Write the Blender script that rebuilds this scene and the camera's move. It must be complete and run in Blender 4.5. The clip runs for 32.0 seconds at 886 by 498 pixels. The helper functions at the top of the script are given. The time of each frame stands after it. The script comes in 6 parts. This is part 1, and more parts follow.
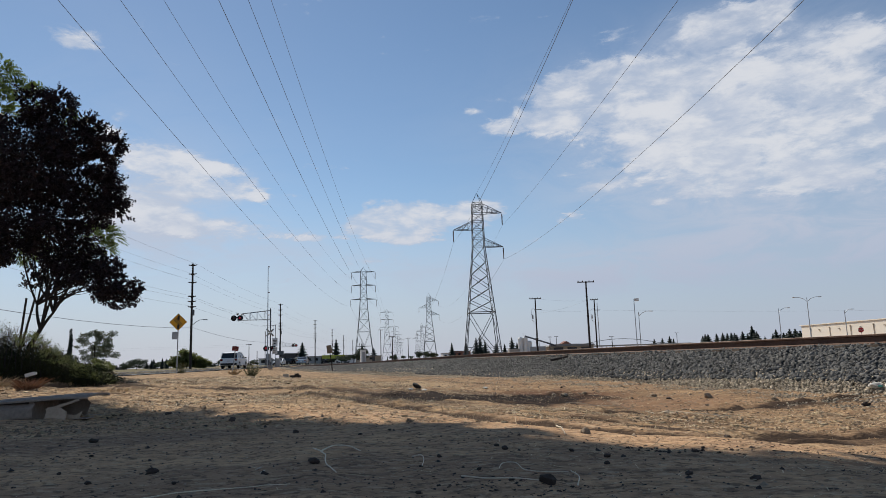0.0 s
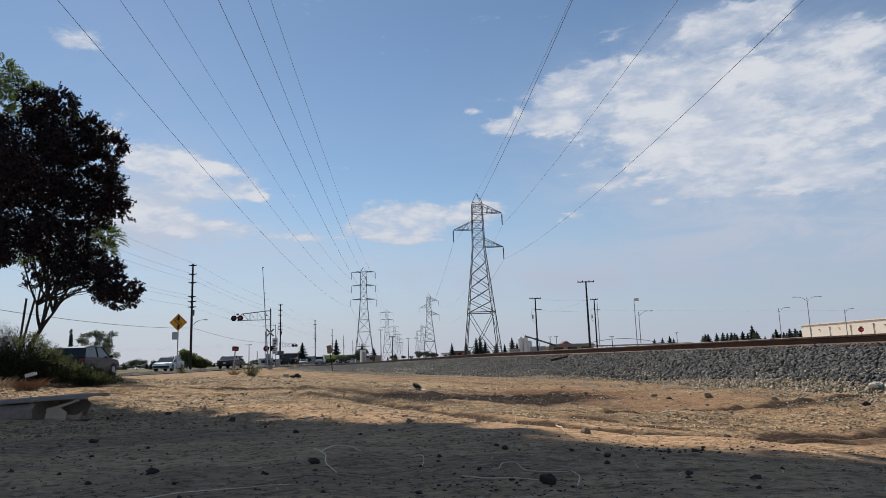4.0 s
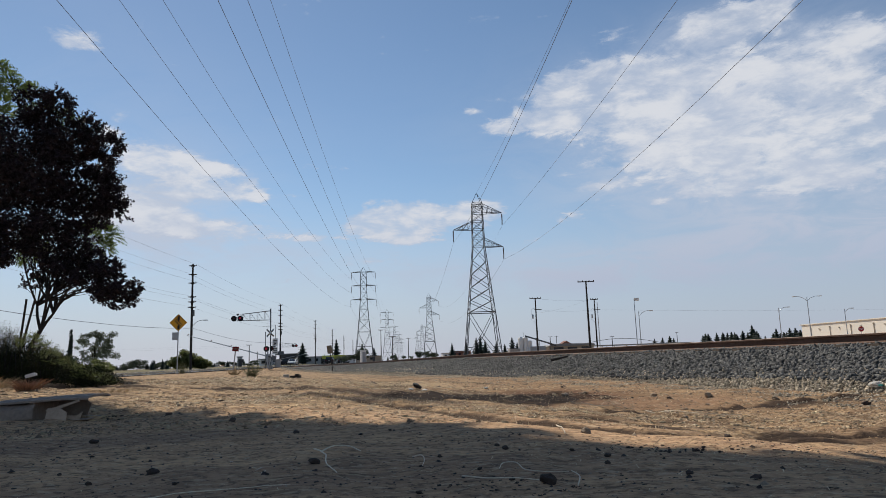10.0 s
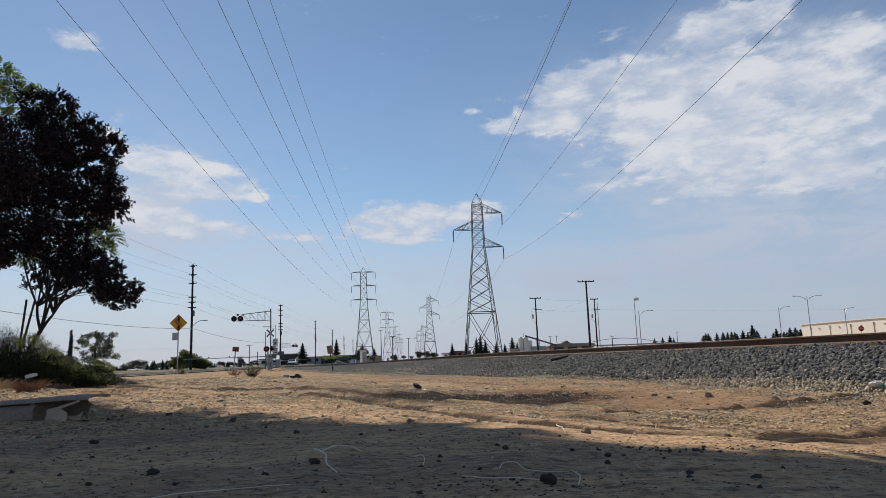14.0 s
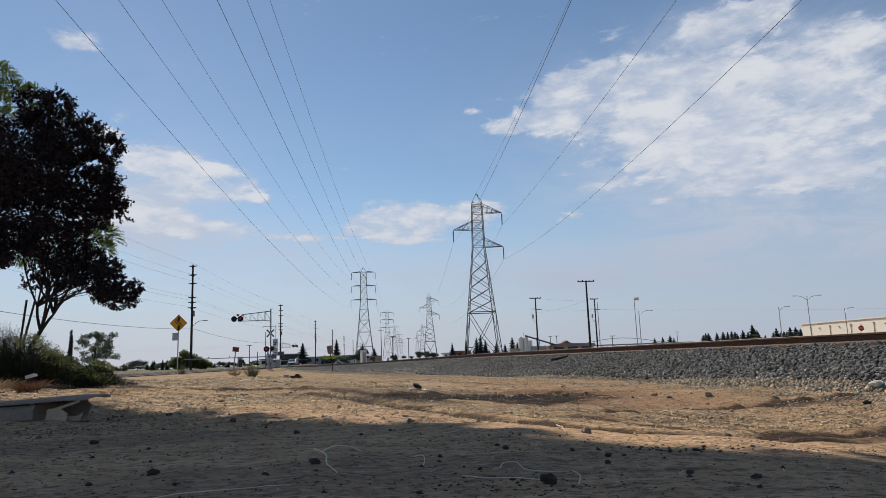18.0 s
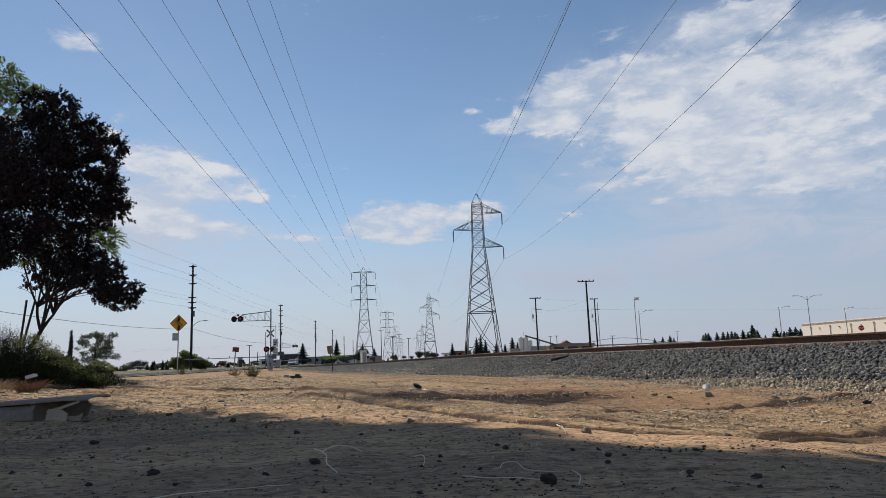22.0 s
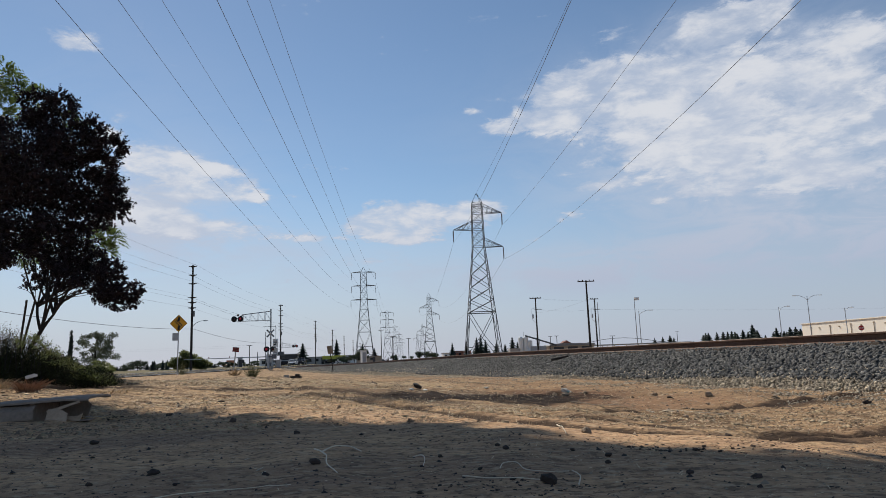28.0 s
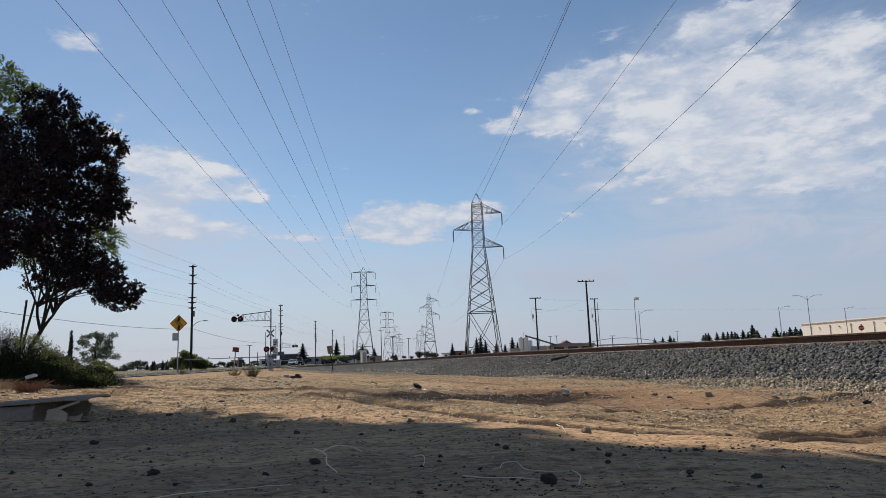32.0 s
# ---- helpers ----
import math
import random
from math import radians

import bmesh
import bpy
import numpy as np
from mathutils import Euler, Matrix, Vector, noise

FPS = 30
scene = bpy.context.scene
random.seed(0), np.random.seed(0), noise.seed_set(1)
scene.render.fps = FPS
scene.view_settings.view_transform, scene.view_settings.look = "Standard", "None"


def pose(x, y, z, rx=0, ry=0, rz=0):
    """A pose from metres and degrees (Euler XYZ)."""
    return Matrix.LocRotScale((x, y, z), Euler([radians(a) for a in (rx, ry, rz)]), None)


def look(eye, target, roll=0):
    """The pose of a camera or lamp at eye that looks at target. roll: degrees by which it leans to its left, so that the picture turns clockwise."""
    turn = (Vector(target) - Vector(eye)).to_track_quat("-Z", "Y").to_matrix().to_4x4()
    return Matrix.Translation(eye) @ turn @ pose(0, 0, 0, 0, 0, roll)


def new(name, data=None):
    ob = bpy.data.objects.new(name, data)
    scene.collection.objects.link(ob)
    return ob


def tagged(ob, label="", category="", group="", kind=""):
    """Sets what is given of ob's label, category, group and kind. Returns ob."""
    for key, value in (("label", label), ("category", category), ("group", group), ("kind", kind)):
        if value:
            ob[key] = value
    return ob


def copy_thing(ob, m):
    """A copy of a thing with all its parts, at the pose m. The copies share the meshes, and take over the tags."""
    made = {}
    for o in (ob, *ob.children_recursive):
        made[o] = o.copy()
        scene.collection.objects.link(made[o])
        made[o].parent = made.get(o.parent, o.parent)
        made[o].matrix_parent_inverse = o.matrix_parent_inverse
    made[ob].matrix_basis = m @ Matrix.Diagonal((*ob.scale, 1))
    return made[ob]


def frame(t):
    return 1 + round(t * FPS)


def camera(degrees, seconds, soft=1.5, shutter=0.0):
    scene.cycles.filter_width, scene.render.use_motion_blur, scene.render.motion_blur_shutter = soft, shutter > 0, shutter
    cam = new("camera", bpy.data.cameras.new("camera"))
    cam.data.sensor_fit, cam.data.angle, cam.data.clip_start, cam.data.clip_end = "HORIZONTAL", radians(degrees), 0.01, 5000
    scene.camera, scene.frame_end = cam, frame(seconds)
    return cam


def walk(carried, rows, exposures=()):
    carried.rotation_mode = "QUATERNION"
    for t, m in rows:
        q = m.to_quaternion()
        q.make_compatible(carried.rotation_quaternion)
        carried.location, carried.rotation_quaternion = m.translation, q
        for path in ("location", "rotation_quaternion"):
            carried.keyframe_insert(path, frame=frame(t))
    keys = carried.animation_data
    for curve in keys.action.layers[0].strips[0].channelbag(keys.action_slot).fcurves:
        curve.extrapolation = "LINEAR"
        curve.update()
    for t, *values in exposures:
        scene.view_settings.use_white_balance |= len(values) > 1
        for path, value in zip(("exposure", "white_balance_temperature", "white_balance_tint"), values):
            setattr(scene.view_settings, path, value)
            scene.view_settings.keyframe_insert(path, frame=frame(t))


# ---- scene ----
cam = camera(66.0, 32.0, soft=0.62)
EYE = (0.0, 0.0, 0.35)


def aim(roll, yaw=3.5, tilt=9.13):
    a, b = radians(yaw), radians(tilt)
    way = (math.sin(a) * math.cos(b), math.cos(a) * math.cos(b), math.sin(b))
    return look(EYE, [e + 10 * w for e, w in zip(EYE, way)], roll)


walk(cam, [(0.0, aim(-1.86)), (9.0, aim(-1.97)), (22.0, aim(-2.12)), (32.0, aim(-2.13))])

# ---- light: a high sun ahead and to the left, broken cloud ----
SUN_AZ, SUN_EL = -25.0, 42.0
scene.view_settings.exposure = 0.0
sun = new("sun", bpy.data.lights.new("sun", "SUN"))
sun.data.energy, sun.data.angle, sun.data.color = 5.0, radians(0.55), (1.0, 0.93, 0.82)
sa, se = radians(SUN_AZ), radians(SUN_EL)
SUN_WAY = Vector((math.sin(sa) * math.cos(se), math.cos(sa) * math.cos(se), math.sin(se)))
sun.matrix_world = look(SUN_WAY * 200, (0, 0, 0))


def sky_world():
    w = bpy.data.worlds.new("sky")
    scene.world = w
    w.use_nodes = True
    nt = w.node_tree
    nt.nodes.clear()
    N, L = nt.nodes.new, nt.links.new

    def m(op, a, b=None, c=None):
        n = N("ShaderNodeMath")
        n.operation = op
        for i, v in enumerate((a, b, c)):
            if v is None:
                continue
            if isinstance(v, (int, float)):
                n.inputs[i].default_value = v
            else:
                L(v, n.inputs[i])
        return n.outputs[0]

    tex = N("ShaderNodeTexSky")
    tex.sky_type, tex.sun_disc = "NISHITA", False
    tex.sun_elevation, tex.sun_rotation = se, radians(SUN_AZ)
    tex.air_density, tex.dust_density, tex.ozone_density, tex.altitude = 1.0, 0.06, 1.3, 20
    co = N("ShaderNodeTexCoord")
    sep = N("ShaderNodeSeparateXYZ")
    L(co.outputs["Generated"], sep.inputs[0])
    x, y, z = sep.outputs
    az = m("MULTIPLY", m("ARCTAN2", x, y), 57.2958)
    el = m("MULTIPLY", m("ARCSINE", z), 57.2958)
    # cloud layer seen in perspective
    d = m("ADD", m("MAXIMUM", z, 0.0), 0.22)
    com = N("ShaderNodeCombineXYZ")
    L(m("DIVIDE", x, d), com.inputs[0])
    L(m("DIVIDE", y, d), com.inputs[1])
    L(m("MULTIPLY", z, 2.2), com.inputs[2])

    def fbm(scale, detail, rough, dist=0.0, off=0.0):
        n = N("ShaderNodeTexNoise")
        n.inputs["Scale"].default_value, n.inputs["Detail"].default_value = scale, detail
        n.inputs["Roughness"].default_value, n.inputs["Distortion"].default_value = rough, dist
        mp = N("ShaderNodeMapping")
        mp.inputs["Location"].default_value = (off, off * 0.7, off * 0.3)
        L(com.outputs[0], mp.inputs[0])
        L(mp.outputs[0], n.inputs["Vector"])
        return n.outputs["Fac"]

    big, fine = fbm(5.0, 11, 0.64, 0.5), fbm(17.0, 9, 0.66, 0.5, 4.0)
    curl, wisp = fbm(8.0, 10, 0.60, 0.2, 9.0), fbm(3.0, 10, 0.64, 0.7, 7.0)
    # banks of cloud: azimuth, elevation, half widths, weight
    right_bank = ((13.9, 21.4, 2.6, 1.4, .46), (12.3, 19.1, 2.6, 1.1, .56), (17.4, 19.9, 4.5, 3.1, .60), (22.9, 19.6, 5.2, 3.8, .58), (27.9, 18.6, 5.7, 4.0, .58), (32.6, 17.5, 4.7, 3.6, .52),
                  (36.4, 16.3, 3.3, 2.6, .62), (25.9, 14.6, 5.2, 2.1, .50), (30.7, 14.1, 6.6, 2.1, .54), (35.2, 13.5, 4.3, 2.1, .54), (48, 20, 8, 6, .4), (60, 30, 14, 6, .4))
    high_wisps = ((26.9, 24.7, 2.8, 1.3, .46), (30.5, 24.8, 3.6, 1.2, .50), (37.2, 20.9, 2.4, 1.2, .50), (35.6, 22.7, 2.4, .9, .36), (6.7, 20.4, 1.3, .4, .36), (8.6, 19.0, 1.5, .6, .42), (17.6, 13.6, 2.4, .5, .46),
                  (14.9, 11.2, 1.5, .5, .42), (24.6, 12.1, 2.1, .6, .36), (21.5, 11.8, 1.0, .4, .30), (8.7, 21.2, .9, .3, .27))
    left_bank = ((-20.3, 15.9, 3.3, 1.1, .66), (-17.5, 15.5, 2.8, 1.0, .60), (-14.9, 15.6, 2.1, .6, .46), (-21.0, 13.1, 3.6, 1.1, .58), (-16.8, 13.8, 2.8, .9, .52), (-14.0, 13.7, 2.1, .9, .52), (-21.7, 11.3, 3.3, .9, .60),
                 (-18.7, 12.0, 2.4, .6, .42), (-15.3, 10.8, 4.3, .9, .62), (-12.4, 14.7, 1.0, .4, .40), (-11.8, 13.6, .7, .4, .42), (-9.0, 13.7, 1.3, .25, .34), (-7.8, 10.2, 2.4, .35, .50), (-23.4, 17.5, 1.0, .9, .38), (-26.2, 23.8, 2.0, .6, .34))
    middle_bank = ((-1.0, 11.6, 2.8, 1.2, .60), (3.4, 11.8, 4.0, 1.3, .66), (7.1, 12.4, 1.8, .7, .50), (-2.6, 11.1, 1.9, .9, .50), (-.5, 9.9, 2.6, .5, .40), (-2.7, 8.3, 2.8, .5, .40), (8.5, 6.3, .8, .4, .28),
                   (100, 25, 30, 9, .34), (-110, 22, 40, 7, .32), (180, 30, 40, 10, .34))
    veils = ((27.4, 12.8, 12.3, 2.8, .62), (32.8, 9.1, 9.5, 2.8, .60), (23.9, 7.2, 14.2, 1.9, .50), (15.9, 6.2, 11.4, 1.7, .45), (33.6, 6.5, 7.6, 1.9, .30), (-18.2, 9.9, 12.3, 2.1, .42), (-20.4, 13.1, 6.6, 3.3, .40),
             (-2.9, 7.5, 15.7, 1.9, .30), (35.5, 22.1, 5.7, 2.4, .35), (25.5, 24.3, 4.3, 2.1, .30), (25, 18.5, 14, 5, .55), (-24, 16, 14, 9, .14))

    def mass(rows):
        total = 0.0
        for a, e, wa, we, k in rows:
            u = m("DIVIDE", m("SUBTRACT", az, a), wa)
            v = m("DIVIDE", m("SUBTRACT", el, e), we)
            r2 = m("ADD", m("MULTIPLY", u, u), m("MULTIPLY", v, v))
            total = m("ADD", m("MULTIPLY", m("EXPONENT", m("MULTIPLY", r2, -1.0)), k), total)
        return total

    def ease(value, lo, hi, top=1.0, smooth=True):
        r = N("ShaderNodeMapRange")
        if smooth:
            r.interpolation_type = "SMOOTHSTEP"
        L(value, r.inputs["Value"])
        r.inputs["From Min"].default_value, r.inputs["From Max"].default_value, r.inputs["To Max"].default_value = lo, hi, top
        return r.outputs[0]

    def blend(fac, a, b):
        n = N("ShaderNodeMix")
        n.data_type = "RGBA"
        L(fac, n.inputs[0])
        for sock, v in ((n.inputs[6], a), (n.inputs[7], b)):
            if isinstance(v, tuple):
                sock.default_value = (*v, 1)
            else:
                L(v, sock)
        return n.outputs[2]

    cover = m("ADD", m("ADD", mass(right_bank), mass(high_wisps)), m("ADD", mass(left_bank), mass(middle_bank)))
    rag = m("ADD", m("MULTIPLY", m("SUBTRACT", big, 0.5), 1.15), m("ADD", m("MULTIPLY", m("SUBTRACT", fine, 0.5), 0.65), m("MULTIPLY", m("SUBTRACT", curl, 0.5), 0.5)))
    dens = m("ADD", rag, m("MINIMUM", cover, 0.62))
    puff = m("MULTIPLY", ease(dens, 0.17, 0.47), m("ADD", ease(curl, 0.36, 0.62, 0.32), 0.64))
    thin = m("MULTIPLY", m("MINIMUM", mass(veils), 0.75), m("ADD", ease(wisp, 0.36, 0.64, 0.85), 0.45))
    amount = m("MINIMUM", m("MAXIMUM", puff, m("ADD", thin, m("MULTIPLY", puff, 0.5))), 0.95)
    # lit billows over greyer hollows
    lit = m("MULTIPLY", ease(curl, 0.34, 0.66), ease(dens, 0.25, 0.55))
    cloud = blend(lit, (5.6, 6.25, 7.5), (7.8, 8.0, 8.5))
    air = N("ShaderNodeVectorMath")
    air.operation = "MULTIPLY"
    L(tex.outputs[0], air.inputs[0])
    air.inputs[1].default_value = (.91, .965, .99)
    sky = blend(amount, air.outputs[0], cloud)
    # bright milky air low over the land, paler towards the sun
    haze = blend(ease(az, 30.0, -20.0), (4.35, 4.9, 6.4), (5.15, 5.5, 6.8))
    sky = blend(ease(el, 15.0, -1.0, 0.90), sky, haze)
    bg = N("ShaderNodeBackground")
    bg.inputs["Strength"].default_value = 0.09
    L(sky, bg.inputs["Color"])
    out = N("ShaderNodeOutputWorld")
    L(bg.outputs[0], out.inputs["Surface"])


sky_world()


# ---- materials ----
def mat(name, a, b=None, rough=0.8, scale=8.0, metal=0.0, bump=0.15, bscale=None, per=0.0, spec=0.35, emit=None, island=0.0, fine=None, trans=0.0):
    """Two colours mixed by noise at two scales, with relief; per / island: spread of value from object to object / piece to piece."""
    mt = bpy.data.materials.new(name)
    mt.use_nodes = True
    nt = mt.node_tree
    N, L = nt.nodes.new, nt.links.new
    p = nt.nodes["Principled BSDF"]
    p.inputs["Roughness"].default_value, p.inputs["Metallic"].default_value = rough, metal
    p.inputs["Specular IOR Level"].default_value = spec
    co = N("ShaderNodeTexCoord")
    n1, n2 = N("ShaderNodeTexNoise"), N("ShaderNodeTexNoise")
    for n, s, d in ((n1, scale, 6), (n2, fine or scale * 7, 5)):
        n.inputs["Scale"].default_value, n.inputs["Detail"].default_value, n.inputs["Roughness"].default_value = s, d, 0.62
        L(co.outputs["Object"], n.inputs["Vector"])
    add = N("ShaderNodeMath")
    add.operation = "MULTIPLY_ADD"
    L(n2.outputs["Fac"], add.inputs[0])
    add.inputs[1].default_value = 0.5
    half = N("ShaderNodeMath")
    half.operation = "MULTIPLY"
    L(n1.outputs["Fac"], half.inputs[0])
    half.inputs[1].default_value = 0.5
    L(half.outputs[0], add.inputs[2])
    ramp = N("ShaderNodeMapRange")
    ramp.inputs["From Min"].default_value, ramp.inputs["From Max"].default_value = 0.36, 0.64
    L(add.outputs[0], ramp.inputs["Value"])
    mix = N("ShaderNodeMix")
    mix.data_type = "RGBA"
    L(ramp.outputs[0], mix.inputs[0])
    b = b or tuple(c * 0.8 for c in a)
    mix.inputs[6].default_value, mix.inputs[7].default_value = (*b, 1), (*a, 1)
    col = mix.outputs[2]
    for amount, node, sock in ((per, "ShaderNodeObjectInfo", "Random"), (island, "ShaderNodeNewGeometry", "Random Per Island")):
        if amount:
            o = N(node)
            mr = N("ShaderNodeMapRange")
            mr.inputs["To Min"].default_value, mr.inputs["To Max"].default_value = 1 - amount, 1 + amount
            L(o.outputs[sock], mr.inputs["Value"])
            mul = N("ShaderNodeVectorMath")
            mul.operation = "SCALE"
            L(col, mul.inputs[0])
            L(mr.outputs[0], mul.inputs["Scale"])
            col = mul.outputs[0]
    L(col, p.inputs["Base Color"])
    if bump:
        bp = N("ShaderNodeBump")
        bp.inputs["Strength"].default_value, bp.inputs["Distance"].default_value = bump, 0.02
        if bscale:
            n3 = N("ShaderNodeTexNoise")
            n3.inputs["Scale"].default_value, n3.inputs["Detail"].default_value = bscale, 8
            L(co.outputs["Object"], n3.inputs["Vector"])
            L(n3.outputs["Fac"], bp.inputs["Height"])
        else:
            L(add.outputs[0], bp.inputs["Height"])
        L(bp.outputs[0], p.inputs["Normal"])
    if emit:
        p.inputs["Emission Color"].default_value, p.inputs["Emission Strength"].default_value = (*emit[0], 1), emit[1]
    if trans:
        # thin leaves let some light through
        tr = N("ShaderNodeBsdfTranslucent")
        L(col, tr.inputs["Color"])
        ms = N("ShaderNodeMixShader")
        ms.inputs[0].default_value = trans
        L(p.outputs[0], ms.inputs[1])
        L(tr.outputs[0], ms.inputs[2])
        L(ms.outputs[0], nt.nodes["Material Output"].inputs["Surface"])
    return mt


STEEL = mat("galvanised_steel", (.085, .097, .115), (.055, .063, .075), .65, 1.5, .2, .05)
STEEL_D = mat("weathered_steel", (.16, .17, .18), (.10, .105, .115), .6, 2, .5, .05)
ALU = mat("bare_aluminium", (.42, .44, .46), (.34, .35, .37), .45, 5, .7, .04)
POLEWOOD = mat("creosoted_wood", (.045, .038, .033), (.022, .019, .018), .9, 3, bump=.4, bscale=30)
STAKE = mat("stake_wood", (.05, .038, .03), (.026, .020, .017), .9, 4, bump=.4)
RUST = mat("rusted_rail_steel", (.155, .085, .055), (.09, .048, .032), .8, 3, .1, .3, bscale=40)
RAILHEAD = mat("worn_rail_head", (.22, .15, .11), (.13, .08, .06), .6, 6, .3, .05)
TIE = mat("weathered_tie", (.20, .15, .11), (.11, .08, .06), .9, 5, per=.15, bump=.4)
STONE = mat("dark_grey_ballast_stone", (.108, .106, .101), (.046, .045, .043), .85, 22, per=.3, island=.6, bump=.1)
DUSTSTONE = mat("dusty_stone", (.37, .305, .22), (.20, .165, .12), .9, 18, per=.25, island=.4, bump=.3)
# kept near black, painting shade into the gaps between the stones
BED = mat("ballast_bed", (.045, .043, .042), (.025, .025, .025), .95, 12, bump=.6, bscale=60)
ASPHALT = mat("asphalt", (.06, .06, .063), (.04, .04, .042), 1.0, 1.5, bump=0, spec=.03)
PAINTW = mat("white_road_paint", (.62, .62, .6), (.45, .45, .43), .7, 4)
PAINTY = mat("yellow_road_paint", (.6, .40, .06), (.45, .30, .05), .7, 4)
CONC = mat("concrete", (.40, .38, .35), (.30, .285, .26), .85, 3, bump=.2)
BARK = mat("dark_bark", (.032, .026, .023), (.015, .013, .012), .95, 9, bump=.6)
LEAF_P = mat("dark_purple_leaf", (.026, .018, .024), (.013, .010, .014), .6, 4, island=.4, bump=0, trans=.04, spec=.2)
LEAF_G = mat("green_leaf", (.12, .17, .05), (.06, .09, .028), .55, 4, island=.4, bump=0, trans=.45)
LEAF_Y = mat("bright_bush_leaf", (.17, .19, .06), (.085, .10, .035), .6, 4, island=.35, bump=0, trans=.4)
LEAF_B = mat("shrub_leaf", (.036, .040, .018), (.016, .019, .010), .8, 3, island=.5, bump=0, trans=.10, spec=.05)
LEAF_T = mat("sunlit_shrub_tip", (.15, .115, .055), (.075, .062, .03), .8, 3, island=.45, bump=0, trans=.25, spec=.05)
LEAF_F = mat("distant_foliage", (.060, .085, .045), (.030, .045, .028), .8, .6, island=.3, per=.2, bump=0, trans=.15)
LEAF_C = mat("conifer_foliage", (.030, .046, .034), (.016, .025, .020), .85, .6, island=.3, per=.2, bump=0)
OLIVE = mat("grey_green_foliage", (.14, .16, .10), (.08, .095, .06), .8, .6, island=.3, bump=0, trans=.2)
STRAW = mat("dry_straw", (.56, .43, .26), (.36, .26, .15), .8, 6, island=.3, per=.2, bump=0)
PALE_STRAW = mat("bleached_straw", (.72, .58, .37), (.48, .37, .23), .8, 6, island=.3, bump=0)
STALK = mat("bleached_dry_stalk", (.80, .69, .52), (.62, .52, .38), .8, 8, per=.12, bump=.1)
DRY_LEAF = mat("bleached_dry_leaf", (.70, .58, .45), (.5, .40, .30), .8, 20, per=.1, bump=.2)
WEED = mat("dry_weed", (.20, .195, .10), (.11, .11, .055), .8, 5, island=.35, bump=0, trans=.2)
CLOD = mat("dark_earth_clod", (.088, .061, .046), (.042, .030, .025), .95, 30, per=.3, bump=.5)
CRUMB = mat("tan_crust_crumb", (.30, .205, .125), (.13, .088, .058), .95, 30, island=.4, bump=0)
FLAKE = mat("dry_crust_flake", (.46, .30, .17), (.22, .14, .08), .95, 30, island=.5, bump=0)
PEBBLE = mat("tan_stone", (.33, .25, .17), (.20, .15, .10), .9, 30, per=.3, bump=.4)
CARD = mat("weathered_cardboard", (.34, .265, .215), (.21, .16, .125), .85, 5, bump=.15)
CARD_IN = mat("cardboard_inside", (.50, .375, .28), (.38, .28, .20), .85, 8, bump=.1)
PLAST_W = mat("thin_white_plastic", (.82, .76, .67), (.68, .63, .55), .5, 10, bump=.3, trans=.12)
PLAST_T = mat("teal_print_on_plastic", (.10, .45, .38), (.08, .36, .3), .45, 10, bump=.1)
PAPER = mat("white_litter", (.7, .69, .66), (.56, .55, .52), .7, 9)
BLACK = mat("black_plastic", (.018, .018, .02), (.012, .012, .013), .5, 9, bump=.05)
BLACKM = mat("black_rubbish", (.02, .02, .022), (.01, .01, .011), .6, 20, bump=.4)
YEL = mat("yellow_sign_face", (.74, .37, .02), (.66, .32, .02), .5, 4, bump=.02)
WHITE = mat("white_paint", (.76, .76, .74), (.66, .66, .64), .5, 4, bump=.03)
GREYP = mat("grey_paint", (.38, .39, .40), (.30, .31, .32), .55, 4, bump=.03)
RED = mat("red_sign_face", (.17, .008, .013), (.13, .007, .010), .5, 5, bump=.02)
STOPRED = mat("stop_sign_red", (.42, .03, .035), (.36, .025, .03), .5, 5, bump=.02)
BROWNP = mat("bare_back_of_sign", (.22, .17, .12), (.15, .115, .08), .7, 6, bump=.05)
REDGLOW = mat("lit_red_lens", (.5, .02, .03), (.45, .02, .03), .3, 9, bump=0, emit=((1, .05, .12), .12))
REDDARK = mat("unlit_red_lens", (.16, .012, .015), (.12, .01, .012), .25, 9, bump=0)
HEADL = mat("lit_headlamp", (.9, .85, .7), (.85, .8, .65), .2, 9, bump=0, emit=((1, .86, .6), 6.0))
LAMPG = mat("lamp_glass", (.6, .62, .62), (.5, .52, .52), .2, 9, bump=0)
GLASS = mat("dark_vehicle_glass", (.02, .024, .028), (.014, .016, .02), .06, 3, bump=0, spec=.6)
TYRE = mat("tyre_rubber", (.022, .022, .022), (.014, .014, .014), .85, 9, bump=.2)
CAR_W = mat("white_car_paint", (.78, .78, .78), (.74, .74, .75), .22, 2, bump=0, spec=.55)
CAR_S = mat("silver_blue_car_paint", (.34, .40, .46), (.31, .37, .43), .25, 2, .4, 0, spec=.55)
CAR_D = mat("dark_car_paint", (.010, .012, .018), (.008, .010, .015), .25, 2, 0, 0, spec=.3)
CAR_R = mat("orange_brown_truck_paint", (.42, .16, .07), (.34, .13, .06), .4, 2, bump=0)
BEIGE = mat("beige_stucco", (.82, .76, .66), (.77, .71, .61), .9, .5, bump=.1, bscale=6)
TANW = mat("tan_warehouse_wall", (.40, .33, .25), (.33, .27, .20), .9, .5, bump=.1)
ROOFG = mat("grey_roof", (.26, .26, .26), (.2, .2, .2), .8, .7, bump=.1)
DARKW = mat("dark_shopfront", (.05, .05, .055), (.03, .03, .033), .4, .8, bump=.05)
BRICKR = mat("red_brown_wall", (.24, .11, .08), (.18, .08, .06), .9, .8, bump=.1)
CER = mat("brown_insulator_porcelain", (.10, .06, .045), (.07, .045, .035), .3, 5, bump=0)
